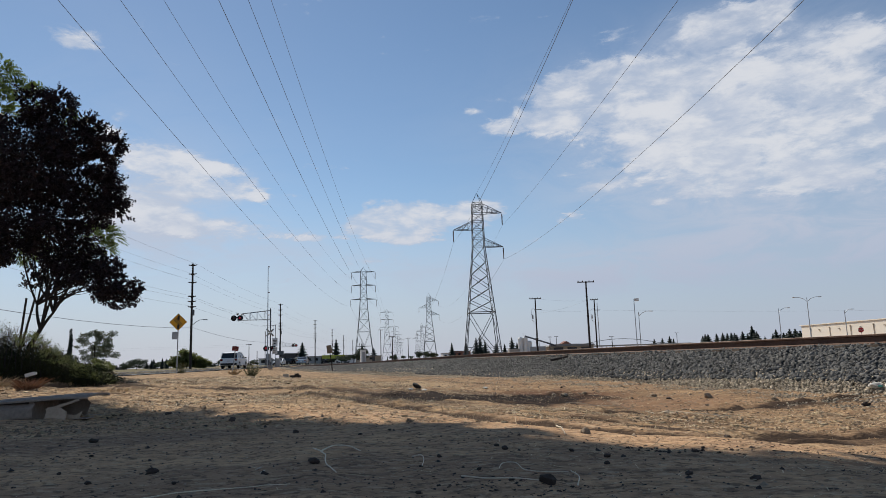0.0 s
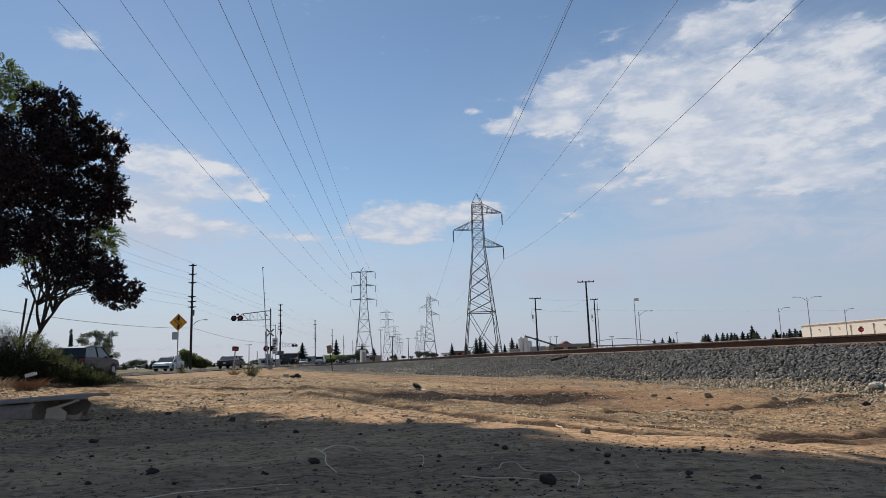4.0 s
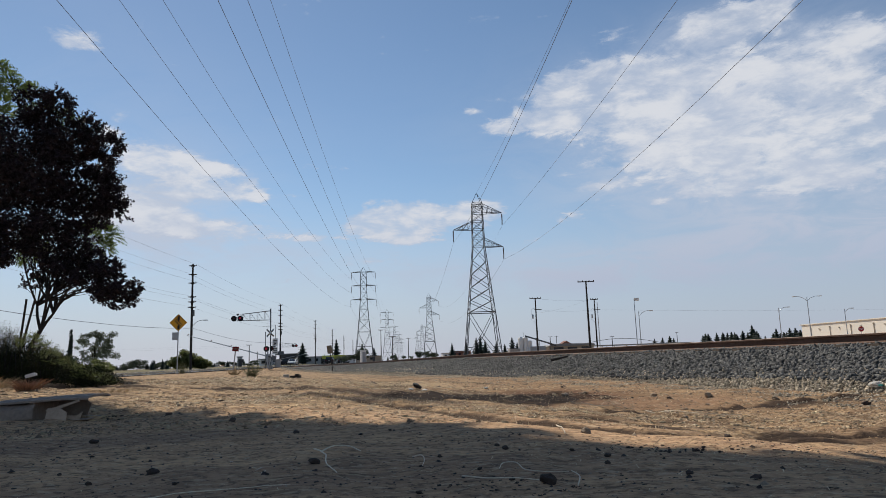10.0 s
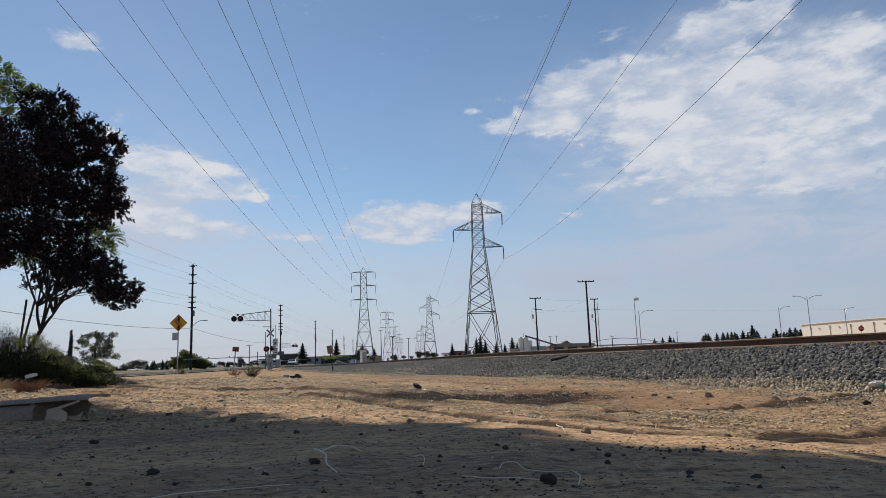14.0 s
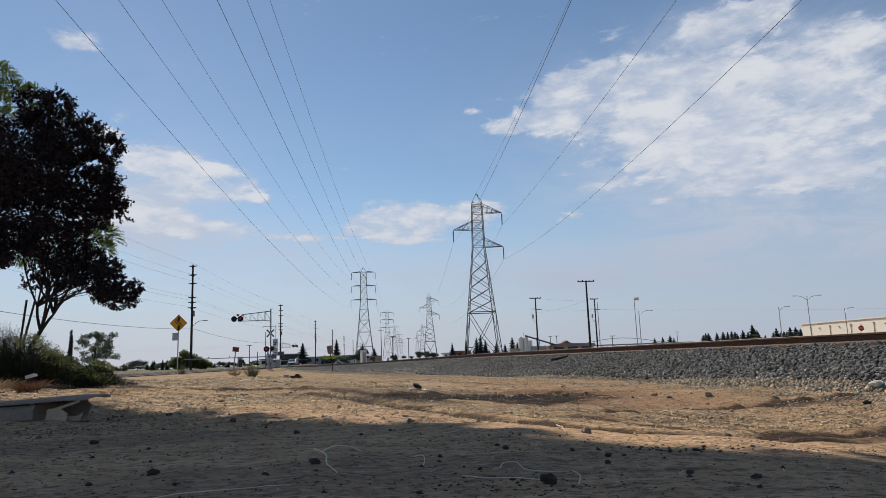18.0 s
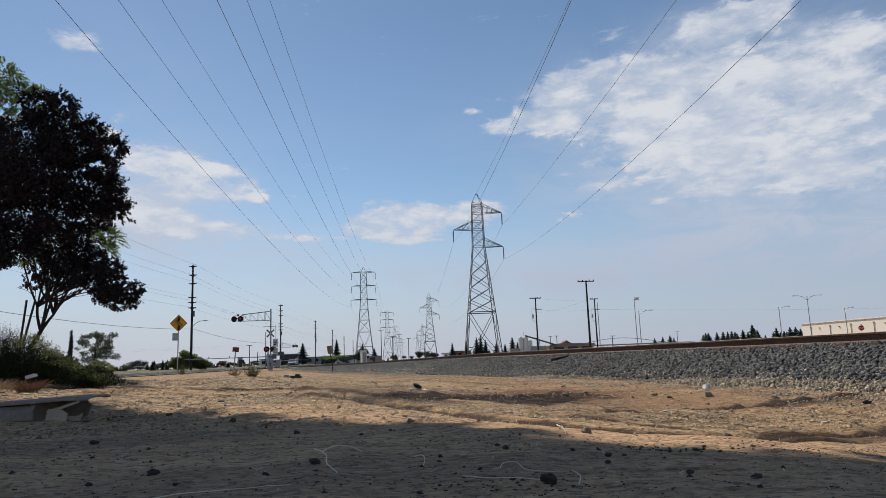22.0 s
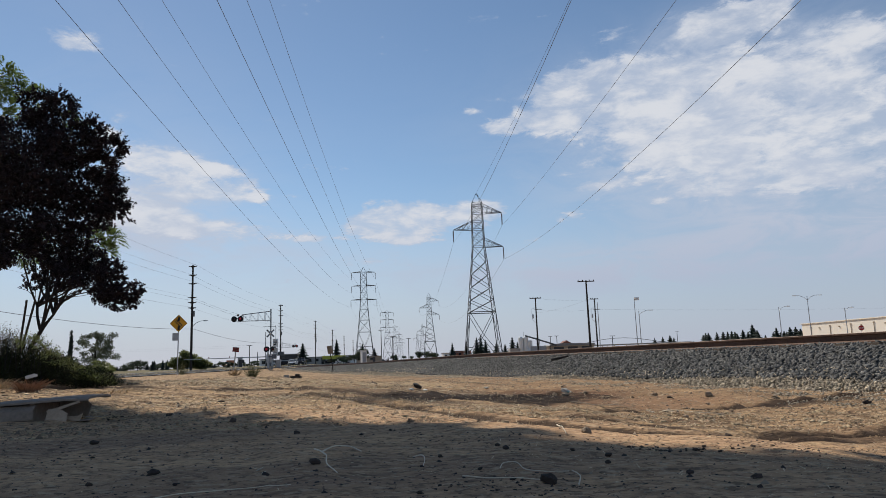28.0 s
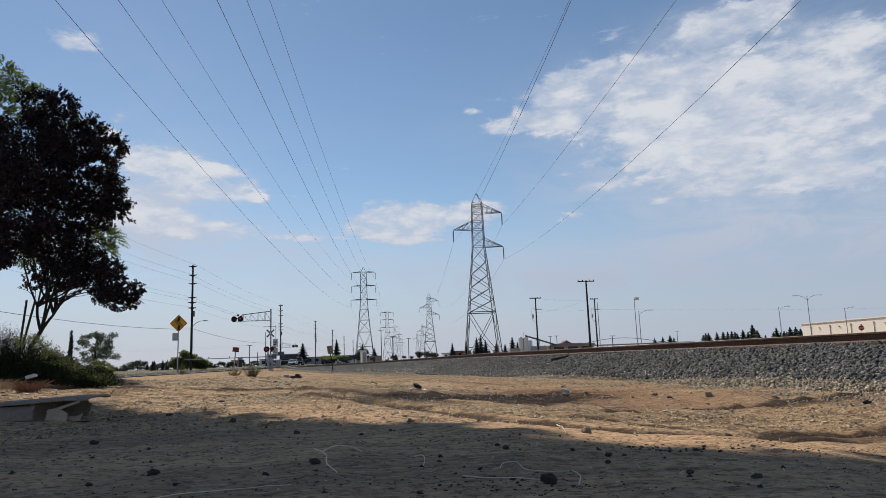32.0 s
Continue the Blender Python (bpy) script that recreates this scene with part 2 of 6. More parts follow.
WIRE = mat("weathered_conductor", (.20, .23, .29), (.16, .18, .23), .7, 5, 0, 0)


# ---- geometry helpers ----
class G:
    """Gathers vertices and faces of one mesh."""

    def __init__(self):
        self.v, self.f = [], []

    def add(self, vs, fs):
        o = len(self.v)
        self.v.extend([tuple(p) for p in vs])
        self.f.extend([tuple(i + o for i in q) for q in fs])
        return self

    def box(self, c, s, m=None):
        x, y, z = (k / 2 for k in s)
        e = min(x, y, z) * 0.12
        pts = []
        for sz in (-1, 1):
            for ax, ay in ((-x + e, -y), (x - e, -y), (x, -y + e), (x, y - e), (x - e, y), (-x + e, y), (-x, y - e), (-x, -y + e)):
                pts.append(Vector((ax, ay, sz * z)))
        m = m or Matrix()
        pts = [Vector(c) + m.to_3x3() @ p for p in pts]
        fs = [tuple(range(7, -1, -1)), tuple(range(8, 16))] + [(i, (i + 1) % 8, 8 + (i + 1) % 8, 8 + i) for i in range(8)]
        return self.add(pts, fs)

    def cyl(self, a, b, r, r2=None, n=8, caps=True):
        a, b = Vector(a), Vector(b)
        r2 = r if r2 is None else r2
        d = (b - a)
        if d.length < 1e-6:
            return self
        q = d.to_track_quat("Z", "Y").to_matrix()
        ring = [(math.cos(2 * math.pi * i / n), math.sin(2 * math.pi * i / n)) for i in range(n)]
        vs = [a + q @ Vector((r * c, r * s, 0)) for c, s in ring] + [b + q @ Vector((r2 * c, r2 * s, 0)) for c, s in ring]
        fs = [(i, (i + 1) % n, n + (i + 1) % n, n + i) for i in range(n)]
        if caps:
            fs += [tuple(range(n - 1, -1, -1)), tuple(range(n, 2 * n))]
        return self.add(vs, fs)

    def path(self, pts, r, r2=None, n=6):
        """One tube through the points."""
        r2 = r if r2 is None else r2
        pts = [Vector(p) for p in pts]
        k = len(pts) - 1
        vs, fs = [], []
        for i, p in enumerate(pts):
            d = pts[min(i + 1, k)] - pts[max(i - 1, 0)]
            q = d.to_track_quat("Z", "Y").to_matrix()
            rr = r + (r2 - r) * i / k
            vs += [p + q @ Vector((rr * math.cos(2 * math.pi * j / n), rr * math.sin(2 * math.pi * j / n), 0)) for j in range(n)]
        for i in range(k):
            fs += [(i * n + j, i * n + (j + 1) % n, (i + 1) * n + (j + 1) % n, (i + 1) * n + j) for j in range(n)]
        fs += [tuple(range(n - 1, -1, -1)), tuple(range(k * n, (k + 1) * n))]
        return self.add(vs, fs)

    def sheet(self, rows, t):
        """A thick sheet over a grid of points."""
        n, k = len(rows), len(rows[0])
        up = [Vector(p) for r in rows for p in r]
        vs = up + [p - Vector((0, 0, t)) for p in up]
        o = n * k
        fs = []
        for i in range(n - 1):
            for j in range(k - 1):
                a, b, c, d = i * k + j, i * k + j + 1, (i + 1) * k + j + 1, (i + 1) * k + j
                fs += [(a, b, c, d), (o + d, o + c, o + b, o + a)]
        for i in range(n - 1):
            a, b = i * k, (i + 1) * k
            fs += [(a, b, o + b, o + a), (b + k - 1, a + k - 1, o + a + k - 1, o + b + k - 1)]
        for j in range(k - 1):
            a, b = j, (n - 1) * k + j
            fs += [(a + 1, a, o + a, o + a + 1), (b, b + 1, o + b + 1, o + b)]
        return self.add(vs, fs)

    def prism(self, outline, t, m=None):
        """An outline in x and z, given depth t along y."""
        m = m or Matrix()
        n = len(outline)
        vs = [m @ Vector((x, -t / 2, z)) for x, z in outline] + [m @ Vector((x, t / 2, z)) for x, z in outline]
        fs = [tuple(range(n)), tuple(range(2 * n - 1, n - 1, -1))] + [((i + 1) % n, i, n + i, n + (i + 1) % n) for i in range(n)]
        return self.add(vs, fs)

    def lathe(self, prof, c=(0, 0, 0), n=12):
        vs, fs = [], []
        for r, z in prof:
            for i in range(n):
                a = 2 * math.pi * i / n
                vs.append((c[0] + r * math.cos(a), c[1] + r * math.sin(a), c[2] + z))
        for j in range(len(prof) - 1):
            for i in range(n):
                fs.append((j * n + i, j * n + (i + 1) % n, (j + 1) * n + (i + 1) % n, (j + 1) * n + i))
        fs += [tuple(range(n - 1, -1, -1)), tuple(range((len(prof) - 1) * n, len(prof) * n))]
        return self.add(vs, fs)

    def mesh(self, name, material, smooth=False):
        me = bpy.data.meshes.new(name)
        me.from_pydata(self.v, [], self.f)
        me.materials.append(material)
        if smooth:
            me.polygons.foreach_set("use_smooth", [True] * len(me.polygons))
        me.update()
        return me


def part(name, g, material, parent=None, label="", smooth=False, at=None):
    ob = new(name, g.mesh(name, material, smooth) if isinstance(g, G) else g)
    if parent:
        ob.parent = parent
    if at is not None:
        ob.matrix_basis = at
    if label:
        ob["label"] = label
    return ob


def thing(name, label, category, at=None, group="", kind=""):
    ob = new(name)
    ob.empty_display_size = 0.3
    if at is not None:
        ob.matrix_basis = at
    return tagged(ob, label, category, group, kind)


def raw(name, verts, faces, material, smooth=False):
    """A mesh from arrays of triangles or quads."""
    me = bpy.data.meshes.new(name)
    verts, faces = np.asarray(verts, np.float32), np.asarray(faces, np.int32)
    k = faces.shape[1]
    me.vertices.add(len(verts))
    me.vertices.foreach_set("co", verts.ravel())
    me.loops.add(faces.size)
    me.loops.foreach_set("vertex_index", faces.ravel())
    me.polygons.add(len(faces))
    me.polygons.foreach_set("loop_start", np.arange(0, faces.size, k, dtype=np.int32))
    me.polygons.foreach_set("loop_total", np.full(len(faces), k, np.int32))
    if smooth:
        me.polygons.foreach_set("use_smooth", np.ones(len(faces), bool))
    me.update(calc_edges=True)
    me.validate()
    me.materials.append(material)
    return me


def step(a, b, x):
    t = np.clip((np.asarray(x, float) - a) / (b - a), 0, 1)
    return t * t * (3 - 2 * t)


def wavy(x, y, s, seed):
    """Smooth noise from a few crossed waves, about -1 to 1."""
    r = np.random.RandomState(seed)
    out = 0
    for i in range(7):
        a, p, k = r.uniform(0, 6.283), r.uniform(0, 6.283), r.uniform(.6, 1.7) / s
        out = out + np.sin((x * np.cos(a) + y * np.sin(a)) * k * 6.283 + p)
    return out / 3.2


LATTICE = np.random.RandomState(77).uniform(-1, 1, (256, 256))


def grain(x, y, s, seed):
    """Smooth lattice noise of cell size s, -1 to 1."""
    a = seed * 1.7
    u, v = (x * math.cos(a) + y * math.sin(a)) / s + seed * 13.3, (-x * math.sin(a) + y * math.cos(a)) / s + seed * 7.9
    i, j = np.floor(u).astype(int), np.floor(v).astype(int)
    f, g = u - i, v - j
    f, g = f * f * (3 - 2 * f), g * g * (3 - 2 * g)
    t = lambda p, q: LATTICE[p % 256, q % 256]
    return (t(i, j) * (1 - f) + t(i + 1, j) * f) * (1 - g) + (t(i, j + 1) * (1 - f) + t(i + 1, j + 1) * f) * g


# ---- the lie of the land ----
# The track runs away and to the left; u is the distance in front of its near rail, v the way along it.
NX, NY, OFF = .9678, .2516, 10.51


def uv_of(x, y):
    return OFF - (NX * x + NY * y), -NY * x + NX * y


def xy_of(u, v):
    return NX * (OFF - u) - NY * v, NY * (OFF - u) + NX * v


def rail_z(v):
    return np.interp(v, [-60, 8, 28, 40, 55, 82, 100, 300], [.56, .53, .50, .40, .27, .10, .05, .05])


def toe_z(v):
    return np.interp(v, [-20, 6, 15, 25, 45, 70, 90, 110, 300], [-.25, -.26, -.25, -.30, -.36, -.36, -.25, -.05, -.05])


ROAD_R, ROAD_L = -16.4, -28.4
# wheel ruts pressed into the lot while it was wet
RUTS = (((1.72, 6.0), (2.51, 6.6), (3.25, 6.9), (3.91, 7.27), (4.8, 7.73), (5.6, 7.9)), ((1.0, 4.9), (1.4, 4.4), (1.6, 3.95), (1.94, 3.85), (3.06, 4.34), (4.0, 5.2)), ((.85, 3.9), (1.2, 3.55), (1.58, 3.49), (2.15, 3.67), (2.64, 3.75)),
        ((-5.0, 8.6), (-2.9, 9.4), (-2.3, 9.7), (-1.7, 9.7), (-.93, 9.0), (-.33, 7.8), (.1, 7.3), (.55, 7.5)), ((-.12, 10.8), (.28, 7.5), (.9, 7.8), (2.4, 10.8)), ((-1.44, 8.3), (-.71, 6.84), (-.21, 5.83), (.19, 5.1), (.59, 4.2), (.99, 3.7)))


def rut_distance(x, y):
    best = np.full(np.shape(x), 9.0)
    for line in RUTS:
        for (ax, ay), (bx, by) in zip(line[:-1], line[1:]):
            dx, dy = bx - ax, by - ay
            t = np.clip(((x - ax) * dx + (y - ay) * dy) / (dx * dx + dy * dy), 0, 1)
            best = np.minimum(best, np.hypot(x - ax - t * dx, y - ay - t * dy))
    return best


def land(x, y, fine=True):
    x, y = np.asarray(x, float), np.asarray(y, float)
    u, v = uv_of(x, y)
    bank = (.005 + .25 * (1 - step(10, 19, y))) * step(1.5, 6, -x) * step(5.2, 9.2, y) * (1 - step(55, 80, y)) * (1 - step(13.8, 16.2, -x))
    z = bank - .06 * step(11, 16.4, -x)
    dip = step(9.7, 5.6, u) * (1 - step(-2, -8, u)) * (1 - step(14.5, 16.4, -x))
    z = z * (1 - dip) + toe_z(v) * dip
    z = z + (.02 - .013 * step(-.5, 1.5, x)) * wavy(x, y, 3.1, 3) * step(2, 6, y) * (1 - step(14, 16, -x))
    if fine:
        near = (1 - step(25, 60, np.hypot(x, y))) * (1 - step(8.5, 11.5, -x))
        rough = step(3.2, 5.5, y)
        z = z + near * (1 - rough) * (.010 * grain(x, y, .5, 1) + .008 * grain(x, y, .17, 2) + .0045 * np.maximum(grain(x, y, .075, 3), -.1))
        z = z + near * rough * (.010 * grain(x, y, 1.1, 4) + .022 * grain(x, y, .42, 5) * (.3 + .7 * np.abs(grain(x, y, 2.3, 8))) + .030 * np.maximum(grain(x, y, .19, 6) - .1, 0) + .014 * np.maximum(grain(x, y, .10, 7), 0))
        d = rut_distance(x, y) + .05 * grain(x, y, .3, 9)
        z = z + near * (.014 * np.exp(-((d - .2) / .07) ** 2) * (.5 + .5 * grain(x, y, .22, 10)) - .034 * np.exp(-(d / .1) ** 2))
        # old wheel ruts along the track
        for c, w, dpt in ((4.9, .16, .035), (6.35, .15, .03), (5.6, .2, .012), (7.6, .14, .022)):
            cu = c + .25 * np.sin(v * .35 + c)
            z = z - near * dpt * np.exp(-((u - cu) / w) ** 2) * (.65 + .35 * wavy(x, y, .8, 21))
    return z


def gz(x, y):
    return float(land(x, y))


# ---- ground ----
def dirt_material():
    mt = mat("dry_dirt", (.64, .425, .23), (.43, .275, .145), .95, .9, bump=1.0, bscale=38, fine=17, spec=.04)
    nt = mt.node_tree
    N, L = nt.nodes.new, nt.links.new
    p = nt.nodes["Principled BSDF"]
    base = p.inputs["Base Color"].links[0].from_socket
    co = N("ShaderNodeTexCoord")

    def blot(cx, cy, rx, ry, rz, colour, amount, scale, src):
        mp = N("ShaderNodeMapping")
        mp.vector_type = "TEXTURE"
        mp.inputs["Location"].default_value = (cx, cy, 0)
        mp.inputs["Rotation"].default_value = (0, 0, radians(rz))
        mp.inputs["Scale"].default_value = (rx, ry, 50)
        L(co.outputs["Object"], mp.inputs[0])
        ln = N("ShaderNodeVectorMath")
        ln.operation = "LENGTH"
        L(mp.outputs[0], ln.inputs[0])
        n = N("ShaderNodeTexNoise")
        n.inputs["Scale"].default_value, n.inputs["Detail"].default_value, n.inputs["Roughness"].default_value = scale, 7, .65
        L(co.outputs["Object"], n.inputs["Vector"])
        s = N("ShaderNodeMath")
        s.operation = "MULTIPLY_ADD"
        L(n.outputs["Fac"], s.inputs[0])
        s.inputs[1].default_value = 1.3
        L(ln.outputs["Value"], s.inputs[2])
        r = N("ShaderNodeMapRange")
        r.interpolation_type = "SMOOTHSTEP"
        L(s.outputs[0], r.inputs["Value"])
        r.inputs["From Min"].default_value, r.inputs["From Max"].default_value = 1.55, 1.15
        r.inputs["To Max"].default_value = amount
        mx = N("ShaderNodeMix")
        mx.data_type = "RGBA"
        L(r.outputs[0], mx.inputs[0])
        L(src, mx.inputs[6])
        mx.inputs[7].default_value = (*colour, 1)
        return mx.outputs[2]

    c = base
    # streaks drawn out along the wheel tracks, and a fine dark and pale speckle
    streaks = (((.45, 3.2, 1), .53, .63, (.15, .098, .062), .5), ((.9, 8, 1), .54, .63, (.12, .078, .05), .5), ((.8, 9, 1), .52, .64, (.58, .44, .28), .6), ((2.6, 3.4, 2.6), .50, .64, (.19, .125, .08), .4),
               ((5, 7, 5), .52, .61, (.12, .08, .052), .5), ((8, 9, 8), .53, .60, (.10, .066, .045), .5), ((3.2, 4.5, 3), .55, .62, (.54, .38, .22), .5), ((12, 14, 12), .54, .62, (.55, .41, .26), .65),
               ((17, 22, 17), .53, .62, (.095, .063, .042), .75), ((45, 45, 45), .56, .66, (.54, .42, .27), .55), ((.10, 3.4, 1), .52, .57, (.13, .083, .052), .66), ((.16, 7.5, 1), .53, .57, (.10, .064, .042), .72),
               ((9, 9, 9), .52, .58, (.17, .112, .074), .35))

    def streak(src, sc, lo, hi, colour, amount):
        mp = N("ShaderNodeMapping")
        mp.inputs["Rotation"].default_value = (0, 0, radians(-105))
        mp.inputs["Scale"].default_value = sc
        L(co.outputs["Object"], mp.inputs[0])
        n = N("ShaderNodeTexNoise")
        n.inputs["Scale"].default_value, n.inputs["Detail"].default_value, n.inputs["Roughness"].default_value = 1.0, 8, .68
        L(mp.outputs[0], n.inputs["Vector"])
        r = N("ShaderNodeMapRange")
        L(n.outputs["Fac"], r.inputs["Value"])
        r.inputs["From Min"].default_value, r.inputs["From Max"].default_value, r.inputs["To Max"].default_value = lo, hi, amount
        mx = N("ShaderNodeMix")
        mx.data_type = "RGBA"
        L(r.outputs[0], mx.inputs[0])
        L(src, mx.inputs[6])
        mx.inputs[7].default_value = (*colour, 1)
        return mx.outputs[2]

    for row in streaks:
        c = streak(c, *row)
    # paler, warmer dirt colour painted in to lift the tree shade; two darker patches
    c = blot(-0.4, 2.2, 6.5, 3.6, -36, (.62, .385, .22), .60, .9, c)
    c = blot(-.2, 2.3, 1.4, .5, 10, (.24, .155, .105), .45, 2.2, c)
    c = blot(-1.6, 3.6, 1.5, .5, 15, (.2, .135, .1), .5, 2.2, c)
    # scuffs, crumbs and small damp spots
    for row in (((3.0, 4.2, 3), .51, .62, (.23, .15, .10), .38), ((7, 9, 7), .52, .59, (.15, .10, .07), .42), ((22, 26, 22), .53, .58, (.10, .068, .048), .6), ((14, 30, 14), .55, .60, (.58, .44, .29), .5)):
        c = streak(c, *row)
    # dark, reddish and tan places
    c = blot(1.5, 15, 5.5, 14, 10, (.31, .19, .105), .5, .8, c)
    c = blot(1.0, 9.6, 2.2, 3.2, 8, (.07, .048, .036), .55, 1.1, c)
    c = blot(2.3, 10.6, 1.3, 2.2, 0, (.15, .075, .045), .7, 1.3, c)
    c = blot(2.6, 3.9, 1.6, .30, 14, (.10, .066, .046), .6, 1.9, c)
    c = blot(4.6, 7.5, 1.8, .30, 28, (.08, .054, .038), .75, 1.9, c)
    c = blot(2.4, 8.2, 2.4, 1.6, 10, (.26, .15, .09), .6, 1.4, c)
    c = blot(-3.0, 17, 6, 6, 5, (.42, .31, .185), .6, .7, c)
    # each rut segment is darkened along its line
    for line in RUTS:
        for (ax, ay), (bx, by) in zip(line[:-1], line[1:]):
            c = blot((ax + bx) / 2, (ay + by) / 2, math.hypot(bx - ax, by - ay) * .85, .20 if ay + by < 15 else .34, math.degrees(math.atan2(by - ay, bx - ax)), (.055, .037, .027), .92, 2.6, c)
    # the darkest patch, across the hollow, and a lesser one beside it
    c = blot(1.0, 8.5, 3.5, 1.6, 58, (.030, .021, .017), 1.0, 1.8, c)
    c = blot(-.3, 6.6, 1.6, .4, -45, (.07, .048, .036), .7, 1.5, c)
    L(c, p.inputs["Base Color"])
    return mt


def grow(a, n, q, limit):
    out = [a]
    s = n
    while out[-1] < limit:
        out.append(out[-1] + s)
        s *= q
    return out


def ground():
    right = grow(7.0, .07, 1.09, 2600)
    left = grow(9.0, .07, 1.09, 2600)
    xs = np.array([-a for a in left[::-1]] + list(np.arange(-8.95, 7.0, .055)) + right)
    far = grow(9.0, .04, 1.010, 3000)
    back = grow(0.0, .3, 1.3, 1500)
    ys = np.array([-a for a in back[::-1][:-1]] + list(np.arange(0, 1.2, .1)) + list(np.arange(1.2, 9.0, .035)) + far)
    X, Y = np.meshgrid(xs, ys)
    Z = land(X, Y)
    n, k = X.shape
    i = np.arange(n * k).reshape(n, k)
    faces = np.stack([i[:-1, :-1], i[:-1, 1:], i[1:, 1:], i[1:, :-1]], -1).reshape(-1, 4)
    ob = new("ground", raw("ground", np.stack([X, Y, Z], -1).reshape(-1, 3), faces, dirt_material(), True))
    tagged(ob, "dry tan dirt lot with ruts and dark patches", "ground", kind="structure")


ground()


def road():
    ob = thing("road", "grey asphalt road with painted lines over the crossing", "road", kind="structure")
    ys = list(range(-120, 60, 12)) + list(range(60, 260, 5)) + list(range(260, 1500, 40))

    def strip(x0, x1, dz, g):
        for a, b in zip(ys[:-1], ys[1:]):
            za, zb = road_z(a) + dz, road_z(b) + dz
            g.add([(x0, a, za), (x1, a, za), (x1, b, zb), (x0, b, zb), (x0, a, za - .12), (x1, a, za - .12), (x1, b, zb - .12), (x0, b, zb - .12)],
                  [(0, 1, 2, 3), (1, 5, 6, 2), (4, 0, 3, 7)])
        return g
    part("carriageway", strip(ROAD_L, ROAD_R, 0, G()), ASPHALT, ob)
    for x, m_, nm in ((ROAD_R - .5, PAINTW, "edge_line"), (ROAD_L + .5, PAINTW, "edge_line"), (-20.8, PAINTY, "centre_line"), (-24.2, PAINTY, "centre_line")):
        part(nm, strip(x - .07, x + .07, .005, G()), m_, ob)


def verge():
    """Rough grass beyond the road."""
    r = np.random.RandomState(8)
    xs = np.concatenate([[ROAD_L - .05, ROAD_L - 1, ROAD_L - 3], -np.geomspace(36, 700, 26)])
    ys = np.geomspace(20, 900, 70)
    X, Y = np.meshgrid(xs, ys)
    Z = .03 + r.uniform(0, .12, X.shape) * step(.2, 3, ROAD_L - X)
    n, k = X.shape
    i = np.arange(n * k).reshape(n, k)
    f = np.stack([i[:-1, :-1], i[1:, :-1], i[1:, 1:], i[:-1, 1:]], -1).reshape(-1, 4)
    g = mat("rough_verge_grass", (.20, .165, .095), (.10, .09, .05), .95, .35, bump=.3, fine=3, spec=.05)
    tagged(new("verge", raw("verge", np.stack([X, Y, Z], -1).reshape(-1, 3), f, g)), "rough green and tan grass verge beyond the road", "grass", kind="structure")


def road_z(y):
    return float(np.interp(y, [-100, 44, 85, 110, 160, 220, 2000], [-.03, -.02, .04, .07, .07, .02, .02]))


road()
verge()


# ---- railway ----
def sweep(prof, v0, v1, dv, zf, g):
    """Sweeps a closed profile (u, z) along the track."""
    vs = np.arange(v0, v1 + .01, dv)
    n = len(prof)
    for i, v in enumerate(vs):
        for u, z in prof:
            x, y = xy_of(u, v)
            g.v.append((x, y, z + float(zf(v))))
    for i in range(len(vs) - 1):
        for j in range(n):
            a, b = i * n + j, i * n + (j + 1) % n
            g.f.append((a, b, b + n, a + n))
    return g


def railway():
    tr = thing("railway_track", "single railway track with rust-brown rails on ties", "railway", kind="structure")
    prof = [(.07, -.17), (.07, -.155), (.012, -.13), (.012, -.045), (.036, -.03), (.036, -.004), (-.036, -.004), (-.036, -.03), (-.012, -.045), (-.012, -.13), (-.07, -.155), (-.07, -.17)]
    for off in (0.0, -1.51):
        rail = part("rail", sweep([(u + off, z) for u, z in prof], -60, 320, 4, rail_z, G()), RUST, tr)
        part("rail_head", sweep([(off + .034, -.004), (off + .030, .002), (off - .030, .002), (off - .034, -.004)], -60, 320, 4, rail_z, G()), RAILHEAD, rail, "worn shiny running surface")
    tie = G().box((0, 0, 0), (2.6, .23, .17)).mesh("tie", TIE)
    a = math.degrees(math.atan2(NY, NX))
    for i in range(240):
        v = -30 + i * .62
        x, y = xy_of(-.75, v)
        part("tie", tie, TIE, tr, at=pose(x, y, float(rail_z(v)) - .26, 0, 0, a + random.uniform(-.5, .5)))


def shoulder(u, v):
    """Height of the ballast surface."""
    top = rail_z(v) - .20
    foot = toe_z(v) - .03
    w = 2.85 + .2 * np.sin(v * .21) + .12 * np.sin(v * .83 + 1)
    t = np.clip((u - .35) / (w - .35), 0, 1)
    return top + (foot - top) * (t ** 1.12) + .008 * wavy(u, v, .9, 31)


